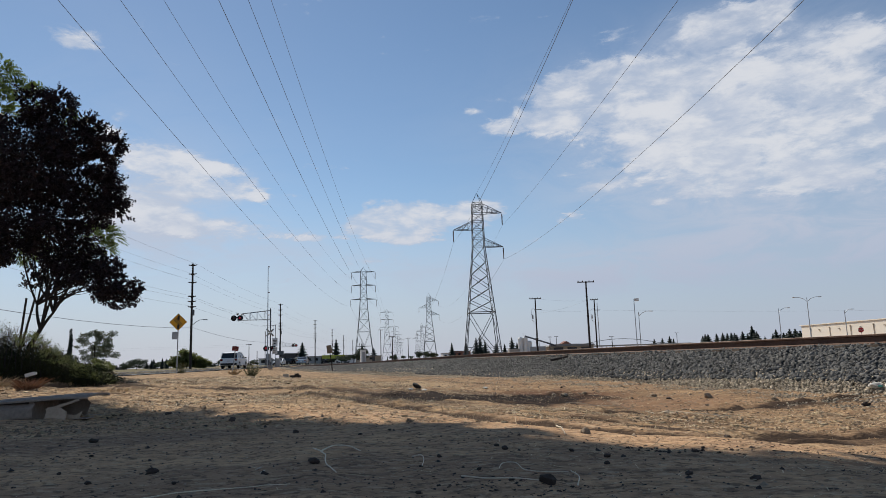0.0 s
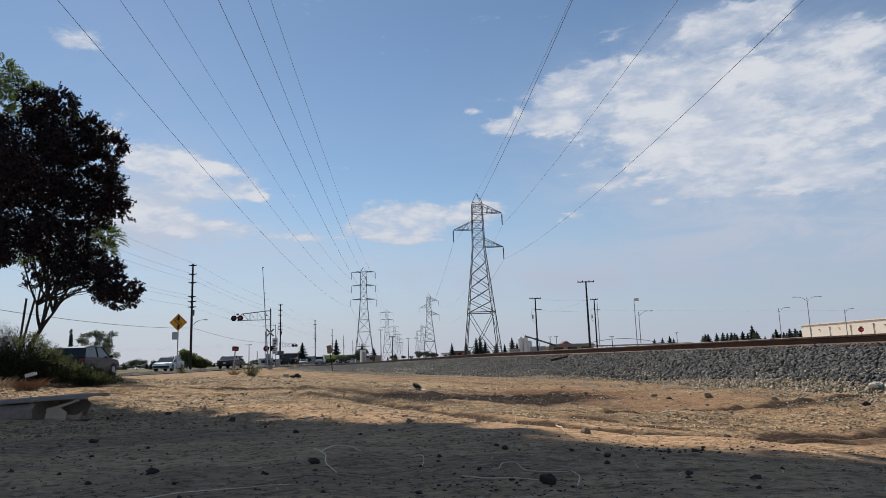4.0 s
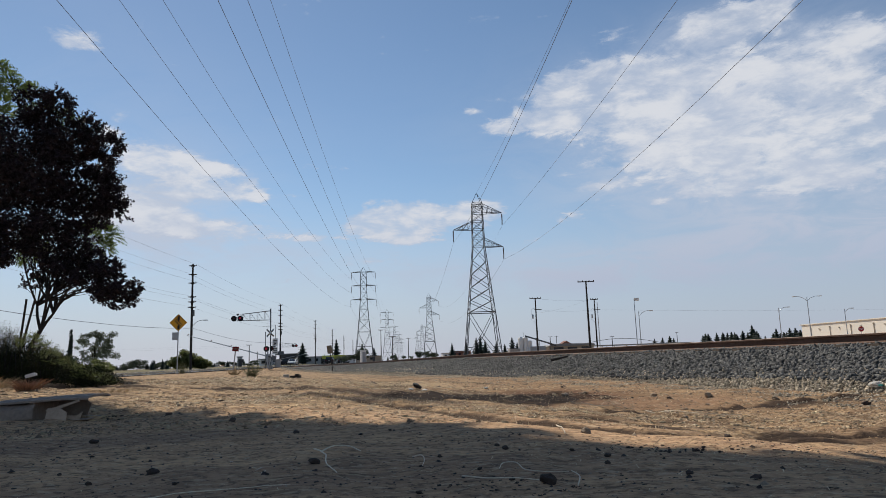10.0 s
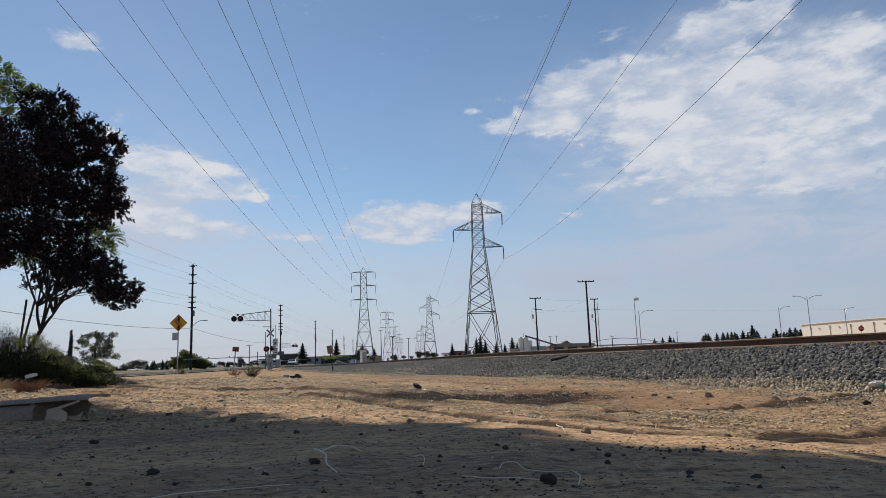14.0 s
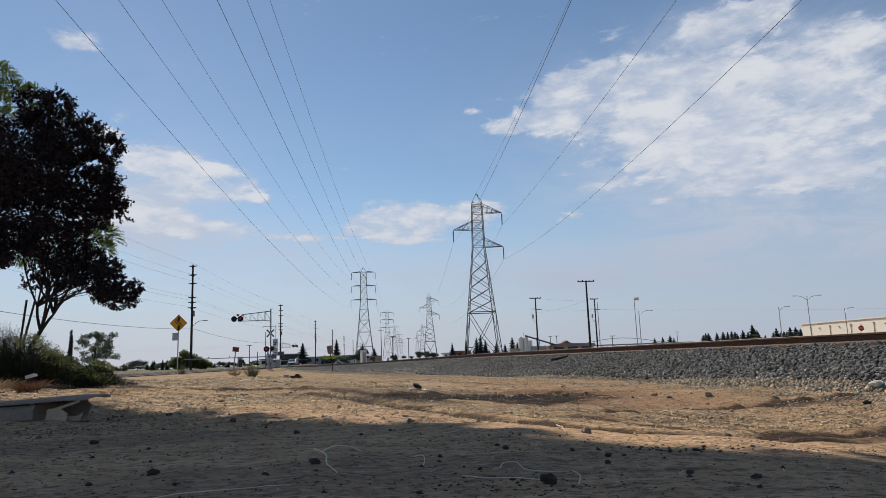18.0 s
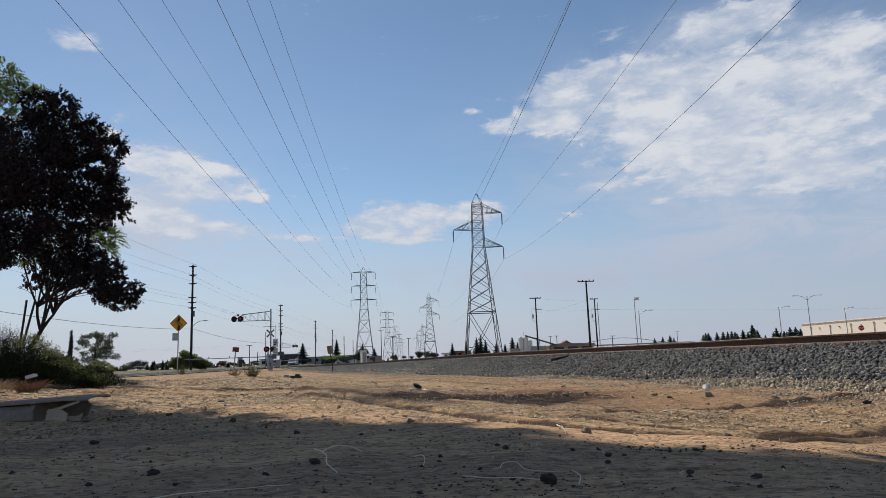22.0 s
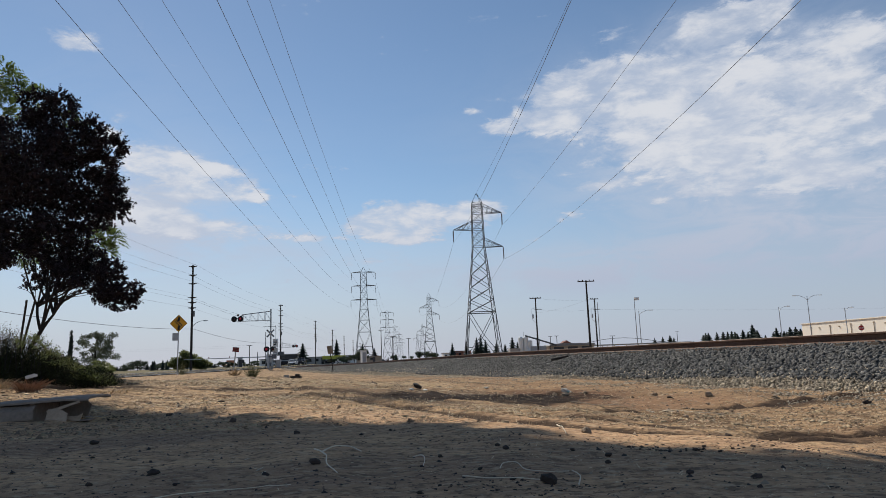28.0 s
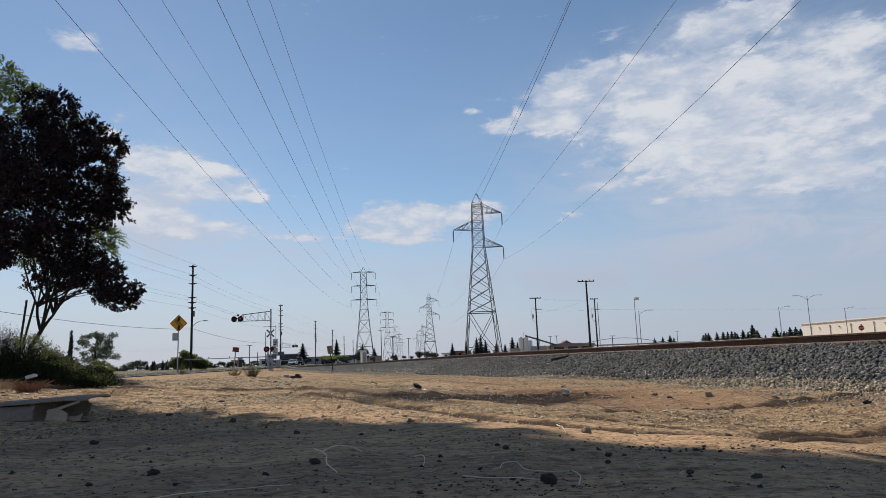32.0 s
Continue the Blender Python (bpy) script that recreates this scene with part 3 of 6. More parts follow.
def ballast():
    ob = thing("ballast", "dark grey crushed-stone railway embankment, dusty at its foot", "ballast", kind="structure")
    vs = np.concatenate([np.arange(-60, 0, 3.), np.arange(0, 100, .5), np.arange(100, 320, 8.)])
    us = np.array([-4.2, -3.2, -2.2, -1.5, 0, .3, .6, 1, 1.4, 1.8, 2.2, 2.6, 3.0, 3.3])
    U, V = np.meshgrid(us, vs)
    Z = np.where(U > .3, shoulder(U, V), rail_z(V) - .21)
    Z = np.where(U < -2.3, rail_z(V) - .21 - .33 * (-2.2 - U), Z) - .06
    over = (U > -5) & (V > 96) & (V < 165)
    Z = np.where(over, np.minimum(Z, -.1), Z)
    X, Y = xy_of(U, V)
    n, k = U.shape
    i = np.arange(n * k).reshape(n, k)
    faces = np.stack([i[:-1, :-1], i[1:, :-1], i[1:, 1:], i[:-1, 1:]], -1).reshape(-1, 4)
    part("bed", raw("bed", np.stack([X, Y, Z], -1).reshape(-1, 3), faces, BED), BED, ob)
    rng = np.random.RandomState(4)
    cube = np.array([(x, y, z) for x in (-1, 1) for y in (-1, 1) for z in (-1, 1)]) * .72
    tri = np.array([(0, 1, 3), (0, 3, 2), (4, 6, 7), (4, 7, 5), (0, 4, 5), (0, 5, 1), (2, 3, 7), (2, 7, 6), (0, 2, 6), (0, 6, 4), (1, 5, 7), (1, 7, 3)])

    def stones(n):
        """n broken, angular stones of unit size about the origin."""
        p = (cube[None] + rng.uniform(-.22, .22, (n, 8, 3))) * rng.uniform((.9, .65, .45), (1.5, 1.05, .85), (n, 3))[:, None]
        # most lie flat, turned and tipped a little
        q = np.stack([np.ones(n), *rng.normal(size=(2, n)) * .5, np.zeros(n)], -1)
        h = rng.uniform(0, 3.1416, n)
        c, z = np.cos(h), np.sin(h)
        q = np.stack([q[:, 0] * c - q[:, 3] * z, q[:, 1] * c + q[:, 2] * z, q[:, 2] * c - q[:, 1] * z, q[:, 3] * c + q[:, 0] * z], -1)
        q /= np.linalg.norm(q, axis=1)[:, None]
        w, x, y, z = q.T
        R = np.stack([1 - 2 * (y * y + z * z), 2 * (x * y - z * w), 2 * (x * z + y * w), 2 * (x * y + z * w), 1 - 2 * (x * x + z * z), 2 * (y * z - x * w),
                      2 * (x * z - y * w), 2 * (y * z + x * w), 1 - 2 * (x * x + y * y)], -1).reshape(n, 3, 3)
        return np.einsum("nij,nkj->nki", R, p)

    def heap(name, n, v0, v1, u0, u1, size, material, bias=1.0, low=0.0):
        # spread evenly, so that no bare pits or heaps are left
        k = np.arange(n)
        v = v0 + (v1 - v0) * ((k * .7548776662 + rng.uniform()) % 1) ** bias
        u = u0 + (u1 - u0) * ((k * .5698402910 + rng.uniform()) % 1)
        s = size * rng.uniform(.7, 1.3, n)
        u, v = u + rng.normal(size=n) * s * .5, v + rng.normal(size=n) * s * .5
        x, y = xy_of(u, v)
        z = np.maximum(shoulder(u, v), land(x, y, False) - .01) + s * rng.uniform(-.35, .45, n) - low
        P = stones(n) * s[:, None, None] + np.stack([x, y, z], -1)[:, None]
        F = (tri[None] + 8 * np.arange(n)[:, None, None]).reshape(-1, 3)
        ob2 = part(name, raw(name, P.reshape(-1, 3), F, material), material, ob)
        ob2["kind"] = "stuff"

    heap("loose_ballast", 27000, 3, 30, .14, 2.5, .034, STONE, 1.25)
    heap("loose_ballast", 24000, 28, 96, .12, 2.5, .048, STONE, 1.5)
    heap("dusty_ballast", 9000, 3, 30, 1.95, 3.1, .023, DUSTSTONE, 1.2, .004)
    heap("dusty_ballast", 13000, 3, 34, 2.4, 3.8, .018, DUSTSTONE, 1.2)
    heap("dusty_ballast", 9000, 3, 36, 3.1, 4.7, .014, DUSTSTONE, 1.2, .003)
    heap("dusty_ballast", 5000, 28, 94, 1.9, 3.5, .042, DUSTSTONE, 1.4)
    heap("loose_ballast", 2600, 3, 60, -2.3, .1, .05, STONE, 1.3, .03)
    # the nearest stones, one by one
    kinds = []
    for i in range(8):
        me = raw("ballast_stone", stones(1)[0], tri, STONE)
        kinds.append(me)
    for i in range(290):
        v, u = rng.uniform(5.0, 9.5), rng.uniform(.35, 2.45)
        x, y = xy_of(u, v)
        sc = .027 * rng.uniform(.75, 1.35)
        m_ = Matrix.LocRotScale((x, y, float(shoulder(u, v)) + sc * .45), Euler(rng.uniform(0, 6.28, 3)), Vector((sc, sc, sc)))
        part("ballast_stone", kinds[i % 8], STONE, ob, at=m_)
    # a stray length of wood lying on the stones
    x, y = xy_of(1.10, 18.75)
    x2, y2 = xy_of(.80, 18.25)
    st = thing("wooden_board", "dark splintered board lying on the ballast", "board")
    part("board", G().cyl((x, y, float(shoulder(1.10, 18.75)) + .07), (x2, y2, float(shoulder(.80, 18.25)) + .08), .045, .03, 5), POLEWOOD, st)


# ---- transmission line ----
def beam(g, a, b, w):
    g.cyl(a, b, w * .72, n=4, caps=False)


def lattice_tower(double):
    """A lattice pylon at the origin, facing along y."""
    if double:
        tw = thing("transmission_tower", "grey steel lattice pylon with six short arms", "pylon", group="double-circuit pylons")
        lev = [(0, 4.0), (6.5, 3.25), (12.5, 2.55), (17.5, 2.05), (22, 1.7), (26.0, 1.42), (29, 1.36), (32.0, 1.3), (35, 1.25), (37.7, 1.2)]
    else:
        tw = thing("transmission_tower", "grey steel lattice pylon with three staggered arms", "pylon", group="single-circuit pylons")
        lev = [(0, 4.15), (5.4, 3.55), (10.8, 3.0), (13.6, 2.72), (16.6, 2.42), (19.8, 2.1), (23.0, 1.75), (26.6, 1.42), (28.7, 1.38), (30.8, 1.34), (32.8, 1.30), (34.8, 1.26), (36.2, 1.22), (37.3, 1.2)]
    corners = ((-1, -1), (1, -1), (1, 1), (-1, 1))
    peak = 39.8
    for cx, cy in corners:
        leg = G().path([(cx * w0, cy * w0, z0) for z0, w0 in lev] + [(0, 0, peak)], .105 if double else .12, .06, 4)
        part("leg", leg, STEEL, tw)
    for face in range(4):
        br = G()
        (ax, ay), (bx, by) = corners[face], corners[(face + 1) % 4]
        for i, ((z0, w0), (z1, w1)) in enumerate(zip(lev[:-1], lev[1:])):
            A0, B0 = Vector((ax * w0, ay * w0, z0)), Vector((bx * w0, by * w0, z0))
            A1, B1 = Vector((ax * w1, ay * w1, z1)), Vector((bx * w1, by * w1, z1))
            t = (.075 if double else .095) if z0 < 20 else (.06 if double else .072)
            if double and i < 2 or not double and i < 2:
                # the legs' lowest stage opens downwards from the belt
                if i == 0:
                    mid = (A1 + B1) / 2
                    if double:
                        beam(br, A0, mid, t), beam(br, B0, mid, t), beam(br, A1, B1, t)
                    else:
                        beam(br, A0, mid, t), beam(br, B0, mid, t)
                    beam(br, (A0 + A1) / 2, (A0 * .5 + mid * .5), t * .7), beam(br, (B0 + B1) / 2, (B0 * .5 + mid * .5), t * .7)
                elif double:
                    mid = (A0 + B0) / 2
                    beam(br, mid, A1, t), beam(br, mid, B1, t), beam(br, A1, B1, t)
                else:
                    mid = (A0 + B0) / 2
                    beam(br, mid, A1, t), beam(br, mid, B1, t), beam(br, A1, B1, t * 1.5)
            else:
                beam(br, A0, B1, t), beam(br, B0, A1, t)
                if z1 > 26 or double:
                    beam(br, A1, B1, t)
        for k in range(0, len(br.v), 8):
            one = G()
            one.v, one.f = br.v[k:k + 8], br.f[:4]
            part("brace", one, STEEL, tw)
    arms = [(37.6, 5.0, s) for s in (-1, 1)] + [(31.9, 5.05, s) for s in (-1, 1)] + [(26.0, 5.4, s) for s in (-1, 1)] if double else [(34.8, 6.0, 1), (30.8, 5.95, -1), (26.5, 6.0, 1)]
    for z, r, s in arms:
        arm = G()
        up = .34 if double else 2.1
        tip = Vector((s * r, 0, z))
        for cy in (-1, 1):
            lo, hi = Vector((s * 1.25, cy * 1.25, z)), Vector((s * 1.25, cy * 1.25, z + up))
            beam(arm, lo, tip, .1), beam(arm, hi, tip, .09)
            for k in (.25, .5, .75):
                beam(arm, lo.lerp(tip, k), hi.lerp(tip, k), .055)
                beam(arm, lo.lerp(tip, k), hi.lerp(tip, k - .25), .055)
        for k in (.3, .6):
            beam(arm, Vector((s * 1.25, -1.25, z)).lerp(tip, k), Vector((s * 1.25, 1.25, z)).lerp(tip, k), .05)
        a = part("arm", arm, STEEL, tw)
        ins = G()
        n = 14
        for k in range(n):
            for oy in ((0,) if double else (-.28, .28)):
                zz = z - .25 - k * (2.7 / n)
                cy = oy * (1 - k / n)
                ins.lathe([(.05, -.17), (.16, -.15), (.10, -.05), (.05, 0)], (s * r, cy, zz), 7)
        part("insulator", ins, CER, a, "hanging string of brown discs")
    return tw


def power_lines():
    one = lattice_tower(True)
    two = lattice_tower(False)
    one.matrix_basis = pose(-16.5, 288, 0)
    two.matrix_basis = pose(18.4, 161, 0)
    for x, y in ((-13.0, 536), (-10.4, 775), (-8, 1010), (-5, 1260)):
        copy_thing(one, pose(x, y, 0))
    for x, y in ((15.4, 410), (20, 760), (19, 1010)):
        copy_thing(two, pose(x, y, 0))
    # conductors, sagging from tower to tower and on past the viewer
    for z, r, s in [(a, b, c) for a, b in ((37.6, 5.0), (31.9, 5.05), (26.0, 5.4)) for c in (-1, 1)]:
        near = (0.35, .45, 1.05)[(37.6, 31.9, 26.0).index(z)] if s < 0 else 0
        conductor([(-16.5 + s * r + near * (288 - y) / 248, y, z - 3.0 - .00025 * (124 ** 2 - (y - 164) ** 2)) for y in range(-60, 289, 12)], .020)
        conductor([(-16.5 + s * r + 3.5 * k / 20, 288 + 248 * k / 20, z - 3.0 - 7.5 * 4 * (k / 20) * (1 - k / 20)) for k in range(21)], .018)
    for x, z, k1, near in ((24.4, 31.7, .00024, .6), (12.4, 27.7, .00045, .4), (24.4, 23.4, .00045, .9)):
        conductor([(x - near * (161 - y) / 125, y, z - k1 * (92 ** 2 - (y - 69) ** 2)) for y in range(-60, 162, 10)], .022)
        conductor([(x - 3 * k / 20, 161 + 249 * k / 20, z - 7.0 * 4 * (k / 20) * (1 - k / 20)) for k in range(21)], .02)
    conductor([(18.4, y, 39.8 - .00030 * (92 ** 2 - (y - 69) ** 2)) for y in range(-60, 162, 10)], .018)


def conductor(pts, r):
    w = thing("power_line", "thin grey overhead conductor sagging between pylons", "cable", group="overhead conductors")
    part("conductor", G().path(pts, r, n=5), WIRE, w)


# ---- wooden pole line along the road ----
def road_poles():
    levels = (14.45, 13.2, 12.0, 10.05, 9.35, 8.6)
    places = [(-29.4, 28), (-29.4, 97), (-29.6, 167), (-30, 235), (-31.5, 305), (-33, 380), (-34, 460), (-34.5, 540)]
    pole = thing("utility_pole", "tall dark wooden pole with stacked insulator stubs", "utility pole", group="poles along the road")
    part("shaft", G().cyl((0, 0, -.3), (0, 0, 14.7), .19, .12, 10), POLEWOOD, pole)
    for z in levels:
        part("bracket", G().box((0, 0, z), (.5, .14, .2)), POLEWOOD, pole)
        for s in (-1, 1):
            g = G()
            for k in range(5):
                g.cyl((s * (.22 + .07 * k), 0, z + .01 * k), (s * (.27 + .07 * k), 0, z + .01 * k + .008), .09, .05, 8)
            part("insulator", g, CER, pole)
    part("transformer_can", G().lathe([(.12, 0), (.16, .05), (.16, .75), (.1, .82)], (.22, 0, 7.4), 10), STEEL_D, pole)
    pole.matrix_basis = pose(*places[1], 0)
    for i, (x, y) in enumerate(places):
        if i != 1:
            copy_thing(pole, pose(x, y, 0, 0, 0, random.uniform(-6, 6)))
    for (xa, ya), (xb, yb) in zip(places[:-1], places[1:]):
        for z in levels:
            s = -.47 if levels.index(z) % 2 else .47
            w = thing("overhead_wire", "thin dark wire strung between wooden poles", "cable", group="wires between the road poles")
            part("wire", G().path([(xa + s + (xb - xa) * k / 8, ya + (yb - ya) * k / 8, z + .2 - .6 * 4 * (k / 8) * (1 - k / 8)) for k in range(9)], .010, n=4), WIRE, w)
        w = thing("overhead_wire", "low sagging cable strung between wooden poles", "cable", group="wires between the road poles")
        part("wire", G().path([(xa + .2 + (xb - xa) * k / 8, ya + (yb - ya) * k / 8, 5.7 - .9 * 4 * (k / 8) * (1 - k / 8)) for k in range(9)], .022, n=4), WIRE, w)
    sl = thing("street_light", "curved lamp arm fixed to a wooden pole", "street lamp")
    part("arm", G().path([(-29.3, 97, 6.0), (-28.8, 97, 6.5), (-28.3, 97, 6.75), (-27.75, 97, 6.8)], .035), STEEL, sl)
    part("lantern", G().box((-27.5, 97, 6.78), (.55, .24, .12)), ALU, sl)


# ---- poles and lamps beyond the track ----
def cross_pole(x, y, h, arm, label, extra=False, lean=0.0):
    p = thing("utility_pole", label, "utility pole", pose(x, y, -.3, 0, lean, 0))
    part("shaft", G().cyl((0, 0, 0), (0, 0, h), .2, .13, 9), POLEWOOD, p)
    if arm:
        a = part("crossarm", G().box((0, 0, h - .15), (arm, .12, .16)), POLEWOOD, p)
        for k in (-.46, -.2, .2, .46):
            part("insulator", G().lathe([(.05, 0), (.1, .06), (.05, .2)], (k * arm, 0, h - .07), 7), CER, a)
    if extra:
        part("crossarm", G().box((.5, 0, h - 2.6), (1.6, .12, .14)), POLEWOOD, p)
        part("transformer_can", G().lathe([(.14, 0), (.19, .06), (.19, .8), (.10, .95)], (-.75, 0, h - 4.6), 10), ALU, p)
        part("bracket", G().path([(-.1, 0, h - 2.2), (-.9, 0, h - 2.5), (-1.0, 0, h - 3.6), (-.55, 0, h - 4.0), (-1.0, 0, h - 4.8), (-.1, 0, h - 5.6)], .035), ALU, p)
    return p


def mast_lamp(x, y, h, arms, label, flood=False):
    p = thing("street_lamp", label, "street lamp", pose(x, y, -.2))
    part("pole", G().cyl((0, 0, 0), (0, 0, h), .11, .07, 8), ALU, p)
    for s, r in arms:
        a = part("arm", G().path([(0, 0, h - .9), (s * r * .3, 0, h - .25), (s * r * .65, 0, h + .1), (s * r, 0, h + .15)], .05), ALU, p)
        part("lantern", G().box((s * (r + .25), 0, h + .12), (.75, .32, .16)), LAMPG, a)
    if flood:
        part("floodlight", G().box((.55, 0, h - .1), (1.0, .5, .6)), WHITE, p)
    return p


# ---- level crossing ----
def flasher(parent, x, z, y=0.0, lit=0, face=-1):
    """A pair of round signal heads on a bar."""
    for i, dx in enumerate((-.36, .36)):
        disc = part("backboard", G().cyl((x + dx, y, z), (x + dx, y + .03, z), .33, n=18), BLACK, parent)
        part("hood", G().cyl((x + dx, y + face * .03, z), (x + dx, y + face * .24, z + .02), .155, .13, 12, False), BLACK, disc)
        part("lens", G().cyl((x + dx, y + face * .02, z), (x + dx, y + face * .05, z), .15, n=12), REDGLOW if i == lit else REDDARK, disc)


def cantilever(x, y, z0, reach, height, low, label, signs):
    c = thing("crossing_signal", label, "crossing signal", pose(x, y, z0))
    part("mast", G().cyl((0, 0, 0), (0, 0, height), .078, .07, 10), STEEL_D, c)
    part("foundation", G().box((0, 0, .05), (.5, .5, .4)), CONC, c)
    tr = G()
    for oy in (-.25, .25):
        tr.cyl((0, oy, low), (reach, oy, low), .026, n=6)
        tr.cyl((0, oy, low + 1.05), (reach * .85, oy, low + .75), .028, n=6)
        tr.cyl((reach * .85, oy, low + .75), (reach, oy, low), .028, n=6)
        for k in (.18, .4, .62, .85):
            zt = low + 1.05 - .3 * k / .85
            tr.cyl((reach * k, oy, low), (reach * k, oy, zt), .02, n=5)
            tr.cyl((reach * (k - .18), oy, low), (reach * k, oy, zt), .012, n=5)
    part("cantilever_arm", tr, ALU, c)
    hd = part("bar", G().cyl((reach - .4 * np.sign(reach), 0, low + .35), (reach + .5 * np.sign(reach), 0, low + .35), .05, n=6), STEEL_D, c)
    flasher(hd, reach, low + .25, -.3, 1)
    part("bell", G().lathe([(.05, 0), (.16, .1), (.14, .2), (.03, .26)], (reach, 0, low + .6), 10), STEEL_D, hd)
    if signs:
        hd2 = part("bar", G().cyl((-.7, 0, 2.25), (.3, 0, 2.25), .04, n=6), STEEL_D, c)
        flasher(hd2, -.07, 2.15, -.2, 0)
        for s in (-1, 1):
            part("crossbuck_blade", G().box((0, -.22 - .02 * s, 3.95), (1.15, .012, .19), pose(0, 0, 0, 0, 45 * s, 0)), WHITE, c, "white reflective blade")
            wd = G()
            for k in range(-4, 5):
                if k:
                    wd.box(Vector((0, -.235 - .02 * s, 3.95)) + pose(0, 0, 0, 0, 45 * s, 0) @ Vector((k * .12, 0, 0)), (.075, .008, .12), pose(0, 0, 0, 0, 45 * s, 0))
            part("lettering", wd, BLACK, c)
        part("plaque", G().box((.55, -.2, 2.85), (.6, .015, .9)), WHITE, c, "white sign plate")
        bar = G()
        bar.box((.55, -.215, 3.05), (.4, .01, .08)).box((.55, -.215, 2.88), (.36, .01, .07)).box((.52, -.215, 2.68), (.3, .01, .12), pose(0, 0, 0, 0, -25, 0))
        part("lettering", bar, BLACK, c)
        part("plaque", G().box((.54, -.2, 1.9), (.6, .015, .8)), WHITE, c, "white sign plate")
        bar = G()
        for k in range(3):
            bar.box((.54, -.215, 2.15 - .22 * k), (.42, .01, .06))
        part("lettering", bar, BLACK, c)
        part("cabinet", G().box((.75, .5, .5), (.55, .4, .9)), GREYP, c, "silver equipment cabinet")
        part("ladder", G().cyl((.55, .1, 0), (.55, .1, height * .72), .03, n=6).cyl((-.62, .2, -.1), (-.62, .2, 4.1), .04, n=6).cyl((-.95, .2, 4.75), (.5, .2, 4.75), .025, n=6), STEEL_D, c)
    return c


def gate(x, y, z, length, side, label):
    """A crossing gate: its housing and the arm that swings on it."""
    g = thing("crossing_gate", label, "crossing gate", pose(x, y, z, 0, 0, 12.5 * side))
    part("stand", G().cyl((0, 0, -1.3), (0, 0, .6), .09, n=8), ALU, g)
    part("mechanism", G().box((0, .3, -.2), (.45, .5, .9)), GREYP, g, "grey gate machine housing")
    arm = G()
    n = 14
    for k in range(n):
        a, b = .2 + (length - .2) * k / n, .2 + (length - .2) * (k + 1) / n
        r = .055 - .025 * k / n
        arm.box((side * (a + b) / 2, 0, 0), (b - a + .002, r * 1.0, r * 2))
    am = part("gate_arm", arm, ALU, g, "long pale gate arm")
    for k in (.45, .7, .99):
        part("arm_light", G().lathe([(.05, 0), (.06, .05), (.05, .13)], (side * length * k, 0, .06), 8), REDDARK, am)
    part("counterweight", G().box((-side * .75, 0, 0), (.55, .12, .5)).box((-side * .35, 0, 0), (.8, .08, .14)), STEEL_D, am, "dark counterweight")
    return g, am


NEAR_SIGNAL = cantilever(-15.3, 80, 0.0, -3.75, 6.75, 5.45, "silver cantilever crossing signal with crossbuck and red lamps", True)
FAR_SIGNAL = cantilever(-29.6, 166, 0.05, 3.6, 5.4, 4.3, "silver cantilever crossing signal on the far side", False)
part("equipment_case", G().box((.1, -.3, 2.9), (1.9, .5, .9)), STEEL_D, FAR_SIGNAL, "dark grey equipment case")
NEAR_GATE, NEAR_ARM = gate(-15.5, 79.4, 1.3, 10.3, -1, "pale gate arm on its mast beside the road")
FAR_GATE, FAR_ARM = gate(-31.0, 164, 1.3, 8.0, 1, "pale gate arm at the far side of the crossing")


def bungalow():
    b = thing("signal_bungalow", "white steel equipment hut beside the track", "equipment hut", pose(-7.7, 130, -.2, 0, 0, 14))
    part("body", G().box((0, 0, 1.35), (.95, 1.2, 2.5)), WHITE, b)
    part("roof", G().box((0, 0, 2.66), (1.05, 1.3, .1)), GREYP, b)
    part("door", G().box((.05, -.61, 1.3), (.6, .03, 1.95)), GREYP, b)
    part("base", G().box((0, 0, .06), (1.1, 1.4, .2)), CONC, b)


def warning_sign():
    s = thing("warning_sign", "yellow diamond skewed-crossing sign on a steel post", "road sign", pose(-13.85, 43, gz(-13.85, 43), 0, .4, 0))
    part("post", G().box((0, .03, 1.8), (.055, .045, 3.6)), ALU, s)
    d = .535
    part("plate", G().prism([(0, -d), (d, 0), (0, d), (-d, 0)], .006, pose(0, -.01, 3.12)), YEL, s)
    part("border", G().prism([(0, -d * .95), (d * .95, 0), (0, d * .95), (0, d * .91), (d * .91, 0), (0, -d * .91)], .002, pose(0, -.016, 3.12))
         .prism([(0, -d * .95), (0, -d * .91), (-d * .91, 0), (0, d * .91), (0, d * .95), (-d * .95, 0)], .002, pose(0, -.016, 3.12)), BLACK, s)
    tilt = pose(0, -.016, 3.12, 0, 45, 0)
    for o in (-.075, .075):
        part("rail_symbol", G().box(tilt @ Vector((0, 0, o)), (.52, .004, .03), tilt), BLACK, s)
    for k in range(6):
        part("tie_symbol", G().box(tilt @ Vector((-.22 + .088 * k, -.002, 0)), (.03, .004, .2), tilt), BLACK, s)
    for z in (3.12 + .27, 3.12 - .27):
        part("road_symbol", G().prism([(-.07, -.14), (.07, -.14), (.07, .10), (0, .17), (-.07, .06)], .004, pose(.015, -.016, z)), BLACK, s)
    part("speed_plate", G().box((-.18, -.012, 2.30), (.33, .006, .46)), ALU, s, "small pale grey plate seen at an angle")


